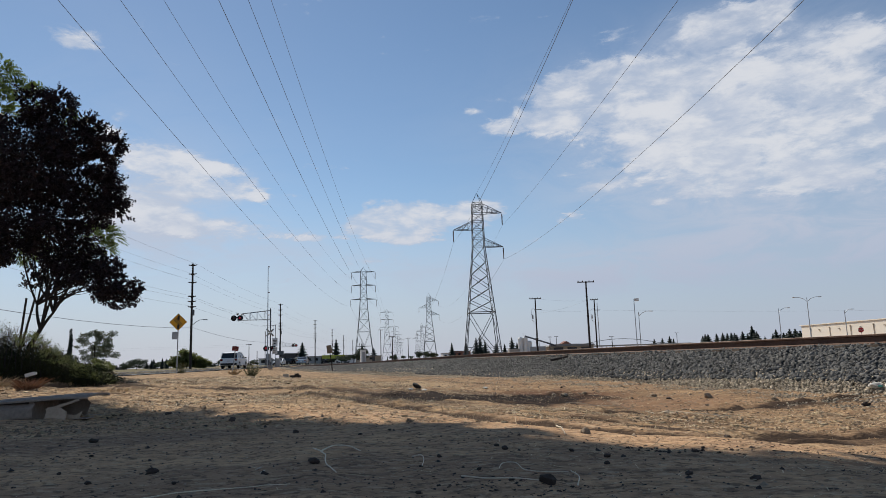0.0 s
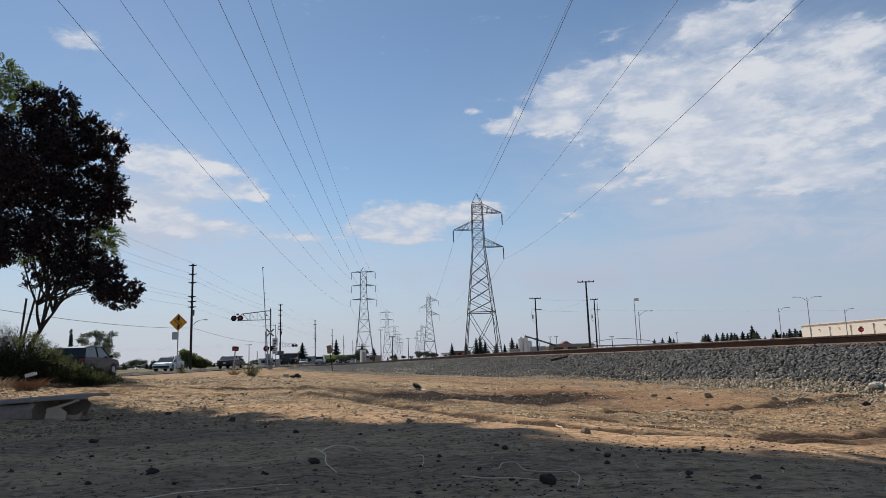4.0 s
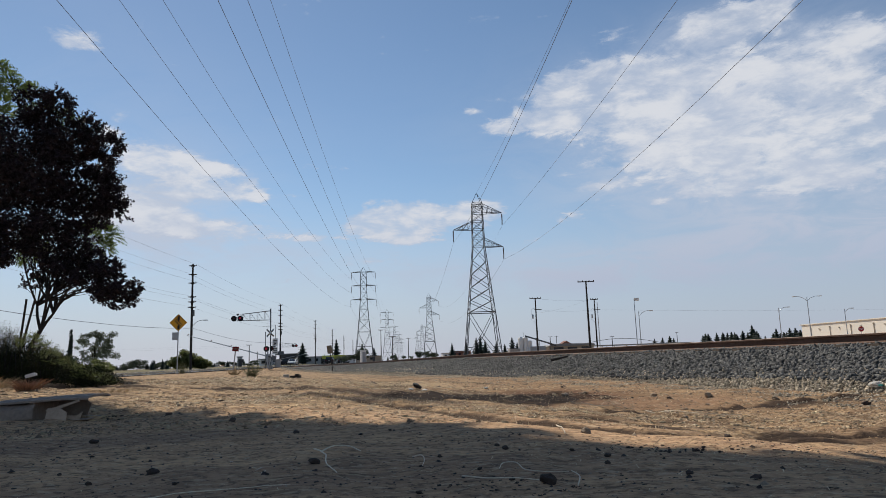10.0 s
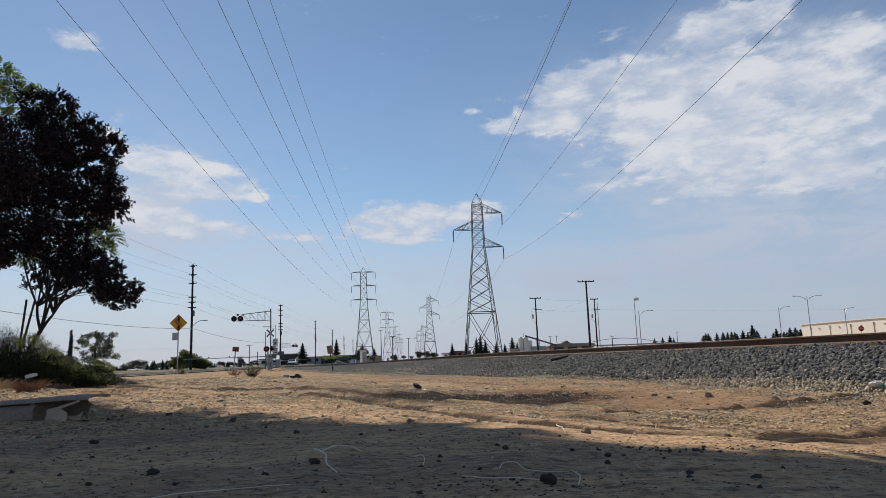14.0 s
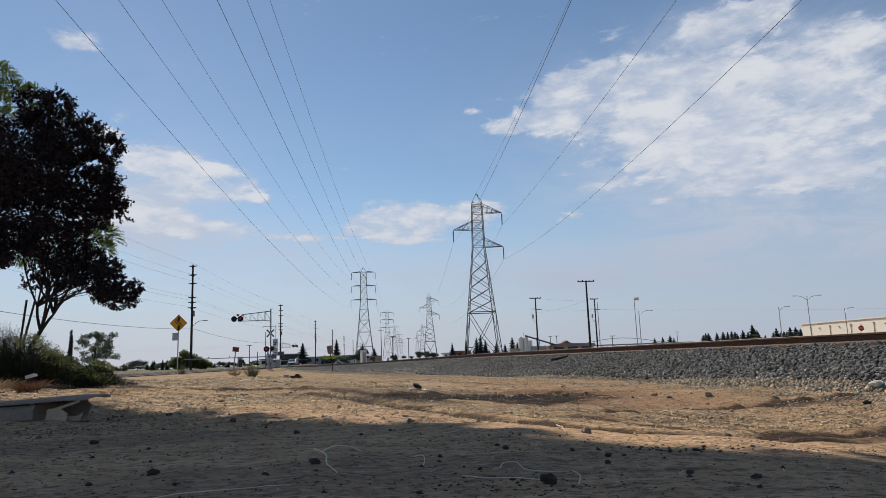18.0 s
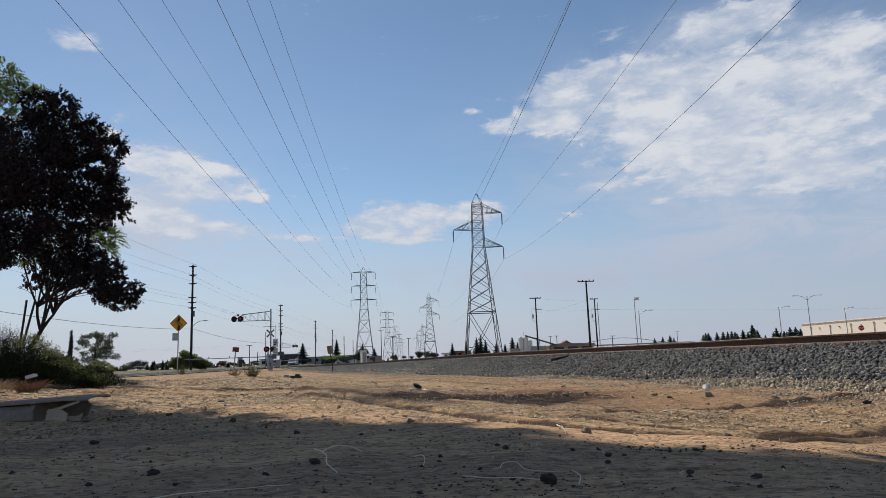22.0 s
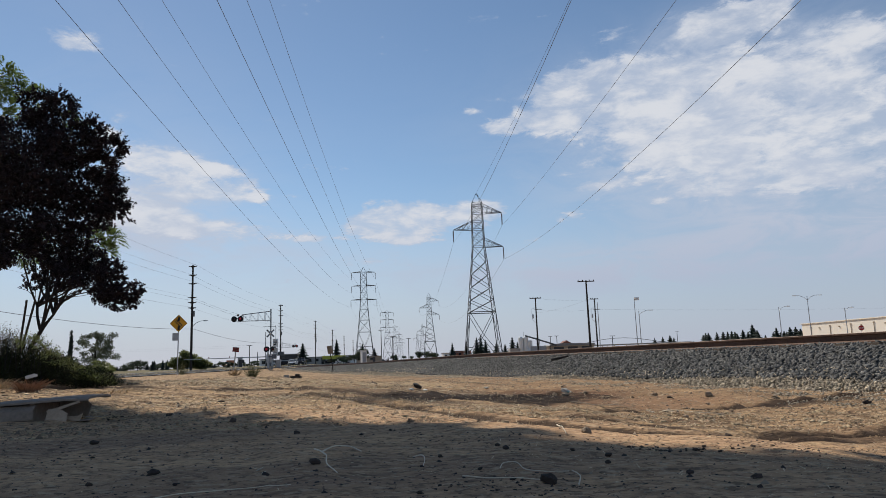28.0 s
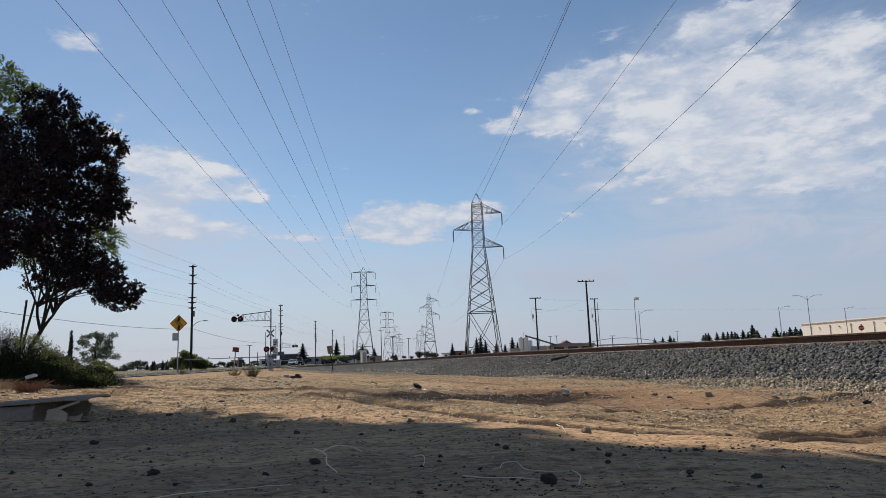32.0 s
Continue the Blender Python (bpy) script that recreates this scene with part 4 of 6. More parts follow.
def small_signs():
    r = thing("warning_sign", "small red notice on a leaning steel stake", "sign", pose(-8.06, 33, gz(-8.06, 33), 0, 6.2, 0))
    part("post", G().box((0, .02, .62), (.05, .03, 1.3)), ALU, r)
    part("plate", G().box((0, -.003, 1.14), (.30, .006, .21)), RED, r)
    part("lettering", G().box((0, -.008, 1.17), (.2, .003, .02)).box((0, -.008, 1.11), (.17, .003, .02)), BROWNP, r)
    b = thing("rail_sign", "brown back of a small sign on a leaning post", "sign", pose(-4.95, 48, -.2, 0, -8, 0))
    part("post", G().box((0, .03, .85), (.06, .05, 1.75)), STAKE, b)
    part("plate", G().box((0, 0, 1.46), (.34, .012, .55)), BROWNP, b)
    st = thing("stop_sign", "red stop sign on a post in front of a beige wall", "road sign", pose(68.95, 100, 0, 0, 0, -30))
    part("post", G().cyl((0, .04, 0), (0, .04, 2.9), .035), ALU, st)
    k = .41
    part("plate", G().prism([(k * math.cos(radians(22.5 + 45 * i)), k * math.sin(radians(22.5 + 45 * i))) for i in range(8)], .008, pose(0, 0, 2.62)), STOPRED, st)
    txt = bpy.data.curves.new("lettering", "FONT")
    txt.body, txt.size, txt.align_x, txt.align_y, txt.extrude = "STOP", .3, "CENTER", "CENTER", .002
    txt.materials.append(WHITE)
    ob = new("lettering", txt)
    ob.parent, ob.matrix_basis = st, pose(0, -.008, 2.62, 90, 0, 0)


# ---- plants ----
RNG = np.random.RandomState(12)


def leaf_mesh(name, centres, spread, count, size, material, flat=.75, droop=0.0):
    """Folded leaves scattered over clumps (x, y, z, radius)."""
    cs = np.asarray(centres, float)
    w = cs[:, 3] ** 2
    idx = RNG.choice(len(cs), count, p=w / w.sum())
    d = RNG.normal(size=(count, 3))
    d /= np.linalg.norm(d, axis=1)[:, None]
    r = RNG.uniform(0, 1, count) ** .45
    p = cs[idx, :3] + d * (r * cs[idx, 3])[:, None] * np.array([1, 1, flat]) * spread
    a = RNG.normal(size=(count, 3))
    a[:, 2] -= droop
    a /= np.linalg.norm(a, axis=1)[:, None]
    b = np.cross(a, RNG.normal(size=(count, 3)))
    b /= np.linalg.norm(b, axis=1)[:, None]
    c = np.cross(a, b)
    s = (size * RNG.uniform(.6, 1.4, count))[:, None]
    V = np.stack([p, p + a * s * .55 + b * s * .26 + c * s * .09, p + a * s, p + a * s * .5 - b * s * .26 + c * s * .09], 1)
    F = np.arange(count * 4).reshape(-1, 4)
    return raw(name, V.reshape(-1, 3), F, material)


def spray_mesh(name, stems, count, size, slim, material, lift=.3, start=.15):
    """Narrow leaves set along straight stems (root, tip), count to a stem; slim: width over length."""
    A = np.array([tuple(a) for a, b in stems], float)
    B = np.array([tuple(b) for a, b in stems], float)
    n = len(A)
    t = np.tile(np.linspace(start, 1, count), n) + RNG.uniform(-.02, .02, n * count)
    A, B = np.repeat(A, count, 0), np.repeat(B, count, 0)
    p = A + (B - A) * t[:, None]
    d = (B - A) / np.maximum(np.linalg.norm(B - A, axis=1), 1e-6)[:, None]
    side = np.cross(d, RNG.normal(size=d.shape))
    side /= np.linalg.norm(side, axis=1)[:, None]
    a = side + d * lift + RNG.normal(size=d.shape) * .2
    a /= np.linalg.norm(a, axis=1)[:, None]
    b = np.cross(a, RNG.normal(size=a.shape))
    b /= np.linalg.norm(b, axis=1)[:, None]
    s = (size * RNG.uniform(.65, 1.3, n * count) * (1.1 - .35 * t))[:, None]
    V = np.stack([p, p + a * s * .5 + b * s * slim, p + a * s, p + a * s * .5 - b * s * slim], 1)
    return raw(name, V.reshape(-1, 3), np.arange(n * count * 4).reshape(-1, 4), material)


def frond_mesh(name, stems, pairs, size, material):
    """Feathery leaves: pairs of leaflets set flat on both sides of a drooping stalk (root, tip)."""
    V = []
    for a, b in stems:
        a, b = Vector(a), Vector(b)
        d = (b - a).normalized()
        side = d.cross(Vector(RNG.normal(size=3))).normalized()
        sag = Vector((0, 0, -.22)) * (b - a).length
        for k in range(pairs):
            t = .12 + .88 * k / (pairs - 1)
            p = a.lerp(b, t) + sag * t * t
            s = size * (1.0 - .45 * abs(2 * t - .9)) * RNG.uniform(.85, 1.15)
            for q in (-1, 1):
                w = (side * q + d * .45 + Vector((0, 0, -.2))).normalized()
                e = d * s * .16
                V += [p, p + w * s * .5 + e, p + w * s, p + w * s * .5 - e]
    V = np.array([tuple(v) for v in V])
    return raw(name, V, np.arange(len(V)).reshape(-1, 4), material)


def limb(g, a, b, r0, r1, bend=.1, n=4):
    a, b = Vector(a), Vector(b)
    k = Vector(RNG.uniform(-1, 1, 3)) * bend * (b - a).length
    pts = [a.lerp(b, t / n) + k * math.sin(math.pi * t / n) for t in range(n + 1)]
    g.path(pts, r0, r1, 6)
    return pts


def street_tree():
    t = thing("street_tree", "dark purple-leaved tree leaning over a shrub bank", "tree", pose(-8.4, 16.0, .11) @ Matrix.Scale(1.6, 4))
    g = G()
    fork = (.13, 0, .74)
    g.path([(-.12, 0, -.15), (-.04, 0, .35), (.02, 0, .56), fork], .034, .028, 8)
    for e in ((.29, 0, .97), (.01, .1, 1.1), (.24, -.1, 1.15)):
        limb(g, fork, e, .025, .016, .05)
        for q in ((.63, 0, 1.37), (.31, .1, 1.42), (.11, 0, 1.42), (.54, 0, 1.58), (.80, 0, 1.38), (.2, 0, 2.0), (-.2, .1, 2.2), (.6, 0, 2.1)):
            k = Vector(q) + Vector(RNG.uniform(-.12, .12, 3))
            pts = limb(g, e, k, .015, .006, .10)
            for i in range(3):
                limb(g, pts[1 + i], k + Vector(RNG.uniform(-.17, .17, 3)) + Vector((.05, 0, .12)), .006, .002, .15, 3)
    limb(g, fork, (.42, .2, 2.2), .018, .012, .05)
    for q in ((.8, 0, 2.7), (.6, 0, 3.5), (-.2, 0, 3.4), (.2, 0, 3.9), (.9, 0, 2.4), (-.6, 0, 3.0)):
        limb(g, (.41, .2, 2.1), q, .012, .004, .08)
    part("trunk", g, BARK, t)
    low = [(.42, 1.59, .23), (.81, 1.65, .20), (1.01, 1.51, .24), (.70, 1.43, .22), (.39, 1.38, .14), (.15, 1.45, .12), (1.02, 1.29, .27), (1.24, 1.24, .18), (1.40, 1.25, .07), (1.11, 1.05, .09), (1.32, 1.08, .08),
           (-.01, 1.51, .10), (-.08, 1.38, .06), (.91, 1.18, .14), (.61, 1.74, .22)]
    part("low_crown", leaf_mesh("low_crown", [(x, RNG.uniform(-.15, .15), z, r * .8) for x, z, r in low + [(.25, 1.72, .2), (.45, 1.82, .18)]], 1.0, 7600, .044, LEAF_P), LEAF_P, t)
    high = [(-.14, 3.96, .36), (.19, 4.03, .20), (.60, 3.62, .24), (.90, 3.38, .20), (1.05, 3.40, .07), (.37, 3.35, .50), (.75, 3.04, .30), (1.00, 2.80, .12), (.64, 2.66, .47), (1.03, 2.46, .17), (1.18, 2.42, .05), (.78, 2.3, .18),
            (-.18, 3.01, .95), (-1.06, 3.11, 1.05), (.23, 2.20, .42), (-.32, 2.20, .52), (-.03, 1.92, .28), (-.48, 1.86, .32), (-.99, 2.15, .62), (.52, 2.02, .22)]
    part("crown", leaf_mesh("crown", [(x, RNG.uniform(-.3, .3), z, r * .82) for x, z, r in high + [(-.3, 1.74, .24), (-.62, 1.82, .3), (-.55, 3.65, .40), (-.4, 3.95, .2), (-.05, 3.6, .42), (.2, 3.35, .4), (.3, 2.75, .5)]], .97, 46000, .052, LEAF_P), LEAF_P, t)
    # leafy shoots stand out from the edge of each clump
    for nm, clumps, per, reach in (("outer_crown", high[:12] + high[14:16] + high[19:], 340, .155), ("low_outer_crown", [c for c in low if c[0] > .65], 180, .115), ("thin_outer_crown", [c for c in low if c[0] <= .65] + [(.25, 1.72, .2), (.0, 1.75, .2)], 130, .16)):
        stems = []
        for x, z, r in clumps:
            for k in range(int(per * r)):
                a = RNG.uniform(-1.1, 2.6)
                c, q = Vector((x, RNG.uniform(-.3, .3) * r, z)), Vector((math.cos(a), RNG.uniform(-.5, .5), math.sin(a) * .95))
                root = c + q * r * RNG.uniform(.5, .74)
                stems.append((root, root + (q + Vector((.25, 0, .35)) + Vector(RNG.normal(size=3)) * .3) * reach * RNG.uniform(.4, .85)))
        part(nm, spray_mesh(nm, stems, 15, .047, .30, LEAF_P, .7, .3), LEAF_P, t)
    tw = thing("tree_stake", "thin dark wooden stake propping a young tree", "stake", pose(-8.78, 16.1, -.05, 0, 5, 0) @ Matrix.Scale(1.6, 4), group="tree stakes")
    part("stake", G().cyl((0, 0, 0), (0, 0, 1.3), .017, .015, 7), STAKE, tw)
    copy_thing(tw, pose(-8.74, 15.9, -.05, 0, 12, 0))
    b = thing("green_tree", "green feathery tree behind a darker purple one", "tree", pose(-10.8, 18.3, .12) @ Matrix.Scale(1.5, 4))
    g = G()
    limb(g, (-1.2, 0, -.1), (-.6, 0, 3.2), .05, .04, .03)
    for k in range(7):
        limb(g, (-.7, 0, 2.2 + .2 * k), (RNG.uniform(-1, .6), RNG.uniform(-.6, .6), 4.2 + RNG.uniform(-.8, 1.0)), .04, .012, .1)
    part("trunk", g, BARK, b)
    cl = [(.06, 5.57, .19), (.26, 5.26, .27), (.61, 5.15, .21), (1.27, 4.66, .14), (.06, 4.81, .41), (1.79, 2.43, .25), (2.0, 2.53, .14), (.62, 2.2, .2), (-.22, 5.35, .37), (-.33, 4.18, .72), (.75, 2.31, .25), (1.96, 2.28, .1)]
    stems = []
    for x, z, r in cl:
        for k in range(int(26 + 330 * r * r)):
            d = Vector(RNG.normal(size=3)).normalized()
            root = Vector((x, RNG.uniform(-.2, .2), z)) + d * r * RNG.uniform(.1, .8)
            stems.append((root, root + (d + Vector((.1, 0, .1))) * RNG.uniform(.12, .22)))
    part("crown", frond_mesh("crown", stems, 9, .078, LEAF_G), LEAF_G, b)


def unseen_shade_trees():
    """An unseen crown added along the sun's rays, so its shade covers the foreground."""
    rows = []
    for i in range(430):
        s = RNG.uniform(-.75, 1.7)
        ex, ey = -2.2 + 3.95 * s, min(6.0 - 3.8 * s, 6.85) if s < .85 else 2.74 - 2.3 * (s - .85)
        d = .55 + 4.6 * RNG.uniform(0, 1) ** 1.5
        gx, gy = ex - .69 * d, ey - .72 * d
        k = RNG.uniform(14.5, 18) + (9 if s < .05 else 0)
        rows.append((gx + SUN_WAY.x * k, gy + SUN_WAY.y * k, SUN_WAY.z * k, .62))
    t = thing("shade_tree", "unseen green tree added to shade the dirt", "tree", pose(0, 0, 0))
    g = G()
    foot = Vector((-13.5, 9.0, 0))
    limb(g, foot, foot + Vector((.8, .3, 7.0)), .28, .2, .02)
    for r in rows[::9]:
        limb(g, foot + Vector((.8, .3, 6.8)), r[:3], .09, .02, .05)
    part("trunk", g, BARK, t)
    part("crown", leaf_mesh("crown", rows, 1.05, 26000, .36, LEAF_G, .8), LEAF_G, t)


def shrub_bank():
    t = thing("shrub", "dense dark green shrub bank with yellowing tips", "shrub")
    cl, tips = [], []
    stems = G()
    for i in range(420):
        s = RNG.uniform(0, 1)
        y = 9.75 + RNG.uniform(-.7, 1.1) + .3 * (1 - s)
        x = (-8.6 + 4.42 * s) * (y / 10.2)
        h = np.interp(x * 10.2 / y, [-8.6, -5.7, -5.2, -4.85, -4.55, -4.2], [1.08, .76, .58, .32, .17, .05]) * RNG.uniform(.55, 1.0)
        z = gz(x, y) - .03
        cl.append((x, y, z + h * RNG.uniform(.1, .85), .17))
        if RNG.uniform() < .01 + .95 * step(-5.5, -4.5, x):
            tips.append((x, y, z + h * 1.0, .11))
        stems.cyl((x, y, z), (x + RNG.uniform(-.1, .1), y, z + h), .006, .003, 4)
    part("stem", stems, BARK, t)["kind"] = "stuff"
    part("foliage", leaf_mesh("foliage", cl, 1.2, 120000, .022, LEAF_B, .9, -.6), LEAF_B, t)
    stems = [(Vector(c[:3]) - Vector((0, 0, .03)), Vector(c[:3]) + Vector((RNG.uniform(-.10, .10), RNG.uniform(-.06, .06), RNG.uniform(.03, .09)))) for c in tips for k in range(9)]
    part("new_growth", spray_mesh("new_growth", stems, 11, .030, .17, LEAF_Y, .8), LEAF_Y, t, "yellow-green shoot tips")["kind"] = "stuff"
    # thin shoots along the top, coloured a lighter brown as if catching the sun
    stems = []
    for k in range(2000):
        s = RNG.uniform(0, 1) ** 1.2
        y = 9.75 + RNG.uniform(-.3, 1.1) + .3 * (1 - s)
        x = (-8.6 + 3.9 * s) * (y / 10.2)
        h = np.interp(x * 10.2 / y, [-8.6, -5.7, -5.2, -4.85, -4.55, -4.2], [1.08, .76, .58, .32, .17, .05]) * RNG.uniform(.6, 1.03)
        p = Vector((x, y, gz(x, y) - .03 + h))
        stems.append((p - Vector((0, 0, .12)), p + Vector((RNG.uniform(-.07, .07), RNG.uniform(-.05, .05), RNG.uniform(.0, .10)))))
    part("browned_growth", spray_mesh("browned_growth", stems, 14, .026, .17, LEAF_T, .8), LEAF_T, t, "leafy shoot tips in a sunlit brown")["kind"] = "stuff"


def grass_tuft(x, y, h, r, n, label, material, name="weed_clump"):
    t = thing(name, label, "weed", pose(x, y, gz(x, y) - .01))
    p = RNG.uniform(-1, 1, (n, 2)) * r * .5
    dirs = np.concatenate([p / max(r, .01) * 1.3 + RNG.normal(size=(n, 2)) * .28, np.ones((n, 1))], 1)
    L_ = (h * RNG.uniform(.45, 1.15, n))[:, None]
    base = np.concatenate([p, np.zeros((n, 1))], 1)
    side = np.concatenate([RNG.normal(size=(n, 2)), np.zeros((n, 1))], 1)
    side /= np.linalg.norm(side, axis=1)[:, None]
    wd = .0018 + h * .004
    mid = base + dirs * L_ * .55
    tip = base + dirs * L_ * np.array([1.5, 1.5, .93])
    V = np.stack([base - side * wd, base + side * wd, mid + side * wd * .7, tip, mid - side * wd * .7], 1)
    me = raw("foliage", V.reshape(-1, 3), np.arange(n * 5).reshape(-1, 5), material)
    part("foliage", me, material, t)["kind"] = "stuff"
    return t


def weed_bush(x, y, w, h, label, material):
    """A wiry weed: thin stems spreading from the root, each set with narrow leaves."""
    t = thing("weed_bush", label, "weed", pose(x, y, gz(x, y) - .02))
    g, rows = G(), []
    for k in range(46):
        a, q = RNG.uniform(0, 6.283), RNG.uniform(0, 1) ** .6
        tip = Vector((math.cos(a) * q * w * .5, math.sin(a) * q * w * .5, h * RNG.uniform(.55, 1.05) * (1 - .35 * q * q)))
        root = Vector((tip.x * .25, tip.y * .25, 0))
        g.cyl(root, tip, .004, .002, 4)
        rows.append((root, tip))
    part("stem", g, material, t)["kind"] = "stuff"
    part("foliage", spray_mesh("foliage", rows, 26, .042, .16, material, .5), material, t)["kind"] = "stuff"


def conifer_mesh(seed):
    r = np.random.RandomState(seed)
    V, F = [], []
    n = 900
    for i in range(n):
        t = r.uniform(0, 1) ** .8
        z = .06 + .93 * t
        rad = (1 - t) ** .8 * .34 * (.75 + .35 * math.sin(t * 46 + seed)) * r.uniform(.35, 1.1)
        a = r.uniform(0, 6.283)
        c = np.array([math.cos(a) * rad, math.sin(a) * rad, z])
        out = np.array([math.cos(a), math.sin(a), -.35])
        sd = np.array([-math.sin(a), math.cos(a), 0])
        s = .05 * (1.25 - t)
        o = len(V)
        V += [c - sd * s, c + out * s * 1.5, c + sd * s, c - out * s + np.array([0, 0, s * .8])]
        F.append((o, o + 1, o + 2, o + 3))
    return raw("crown", np.array(V), F, LEAF_C)


def round_mesh(name, seed, material, n=3600, leaf=.052):
    r = np.random.RandomState(seed)
    cl = []
    for i in range(16):
        a, z = r.uniform(0, 6.283), r.uniform(.35, .9)
        q = .36 * math.sin(min(1, (z - .2) / .8) * math.pi) * r.uniform(.3, 1.15)
        cl.append((math.cos(a) * q, math.sin(a) * q, z, r.uniform(.10, .2)))
    return leaf_mesh(name, cl, 1.1, n, leaf, material)


CON = [conifer_mesh(s) for s in (1, 2, 3)]
CON_TRUNK = G().cyl((0, 0, -.02), (0, 0, .85), .022, .004, 6).mesh("trunk", BARK)
RND = [round_mesh("crown", s, LEAF_F) for s in (5, 6, 7)]
RND_O = leaf_mesh("crown", [(RNG.uniform(-1, 1) * (.42 - .34 * k / 44), RNG.uniform(-.3, .3), .34 + .6 * k / 44 + RNG.normal() * .03, RNG.uniform(.05, .10)) for k in range(44)], 1.1, 5600, .034, OLIVE)
RND_TRUNK = G().path([(0, 0, -.02), (.01, 0, .25), (0, .01, .55)], .025, .012, 6).cyl((.01, 0, .25), (.16, .05, .6), .014, .006, 5).cyl((.01, 0, .28), (-.15, .06, .62), .014, .006, 5).mesh("trunk", BARK)


def tree(kind, x, y, h, w=1.0, label=""):
    con = kind == "conifer"
    t = thing("conifer_tree" if con else "broadleaf_tree", label or ("distant dark green conifer" if con else "distant rounded green tree"), "tree",
              pose(x, y, -.1, 0, 0, random.uniform(0, 360)), group="trees along the horizon")
    me = random.choice(CON) if con else RND_O if kind == "olive" else random.choice(RND)
    sc = Matrix.Diagonal((h * w, h * w, h, 1))
    part("trunk", CON_TRUNK if con else RND_TRUNK, BARK, t, at=sc)
    part("crown", me, me.materials[0], t, at=sc)


def far_trees():
    for x, y, h, w in ((-29.2, 200, 6.4, 1.15), (-29.3, 300, 10.5, .8), (-18.2, 300, 8.2, 1.0), (-14, 320, 6.5, 1.2), (20.8, 300, 7.2, .8), (31.5, 300, 9.2, .8), (33.5, 302, 10, .75), (36, 305, 8.2, .8), (40, 298, 7, 1), (44, 300, 6.0, .9),
                       (46.5, 295, 8.6, 1.0), (48.8, 296, 6.4, 1.0), (28, 310, 7.6, .8), (-53.5, 150, 2.3, .9), (-52, 152, 2.5, .85), (-50.4, 150, 2.4, .9)):
        tree("conifer", x, y, h, w, "slim dark cypress column" if w < .5 else "")
    for i, (x, h) in enumerate(((140.6, 7.6), (159.4, 8.8), (162.9, 9.6), (164.1, 8.1), (181.2, 9.2), (181.4, 10.1), (181.8, 10.0), (185.6, 10.1), (188.0, 10.2), (189.3, 10.0), (190.3, 10.2), (190.8, 9.7), (190.5, 8.7), (192.5, 10.4), (214.4, 10.2), (215.9, 14.6), (215.7, 11.3), (215.6, 10.9),
                                (214.8, 9.0), (217.3, 7.5), (220.7, 9.0), (221.1, 11.5), (221.9, 8.7), (222.3, 9.2), (222.3, 8.8), (222.6, 11.2), (222.2, 8.5), (245.9, 12.1), (245.7, 9.8), (245.5, 10.8), (245.3, 8.9), (245.5, 10.5), (245.0, 9.4))):
        tree("conifer", x, 380 + (i * 37) % 40, h, random.uniform(1.1, 1.5))
    for i in range(26):
        tree("conifer", 100 + i * 11 + random.uniform(-5, 5), 520 + random.uniform(0, 120), random.uniform(5, 8.5), random.uniform(.9, 1.5))
    for x, y, h, w in ((-39.2, 90, 5.6, 1.15), (-37.0, 118, 2.6, 1.4)):
        tree("olive" if h > 5 else "round", x, y, h, w, "grey-green airy tree beside the road" if h > 5 else "rounded green bush at the roadside")
    dense = round_mesh("crown", 15, LEAF_Y, 5200, .075)
    for x, y, h, w in ((-33.0, 107, 3.2, 1.5), (-31.2, 108, 2.2, 1.6), (-34.8, 109, 2.3, 1.5), (-36.5, 85, 2.0, 1.8), (-33.8, 79, 1.5, 2.0), (-40.5, 95, 1.6, 1.7), (-44.5, 100, 1.2, 1.9), (-48, 104, 1.6, 1.8), (-52, 110, 2.2, 1.8)):
        b = thing("roadside_bush", "dense bright green bush at the roadside", "bush", pose(x, y, -.5), group="roadside bushes")
        part("stem", RND_TRUNK, BARK, b, at=Matrix.Diagonal((h * w, h * w, h, 1)))
        part("crown", dense, LEAF_Y, b, at=Matrix.Diagonal((h * w, h * w, h * 1.1, 1)))
    cypress(-56.4, 120, 7.6)
    for i in range(90):
        y = random.uniform(180, 480)
        f = .20 + .42 * i / 90
        tree(random.choice(("round", "round", "conifer")), -f * y, y, random.uniform(3.0, 6.5) if f > .46 else random.uniform(1.8, 3.4) if f > .33 else random.uniform(1.2, 2.4), random.uniform(1.3, 2.3))
    for i in range(30):
        y = random.uniform(330, 620)
        tree(random.choice(("round", "conifer")), (-.16 + .34 * i / 30) * y, y, random.uniform(3, 5.5), random.uniform(.9, 1.4))
    for x, y, h, w in ((-9.6, 160, 3.6, 1.1), (-12, 165, 2.4, 1.5), (-19, 210, 2.4, 1.8), (-24, 230, 2.4, 1.8), (-16, 190, 1.8, 1.8), (12, 300, 3.5, 1.2), (196, 372, 6, 1.5), (204, 378, 5, 1.3), (-4, 260, 2.6, 1.3)):
        tree("round", x, y, h, w)


def cypress(x, y, h):
    t = thing("cypress_tree", "slim dark green cypress column", "tree", pose(x, y, -.1))
    part("trunk", G().cyl((0, 0, 0), (0, 0, h * .8), .12, .04), BARK, t)
    cl = [(RNG.uniform(-.05, .05), RNG.uniform(-.05, .05), h * k / 24, .08 + .27 * math.sin(math.pi * min(1, .18 + .82 * k / 24)) ** .8) for k in range(2, 24)]
    part("crown", leaf_mesh("crown", cl, 1.0, 2600, .26, LEAF_C, 1.2, -1.5), LEAF_C, t)


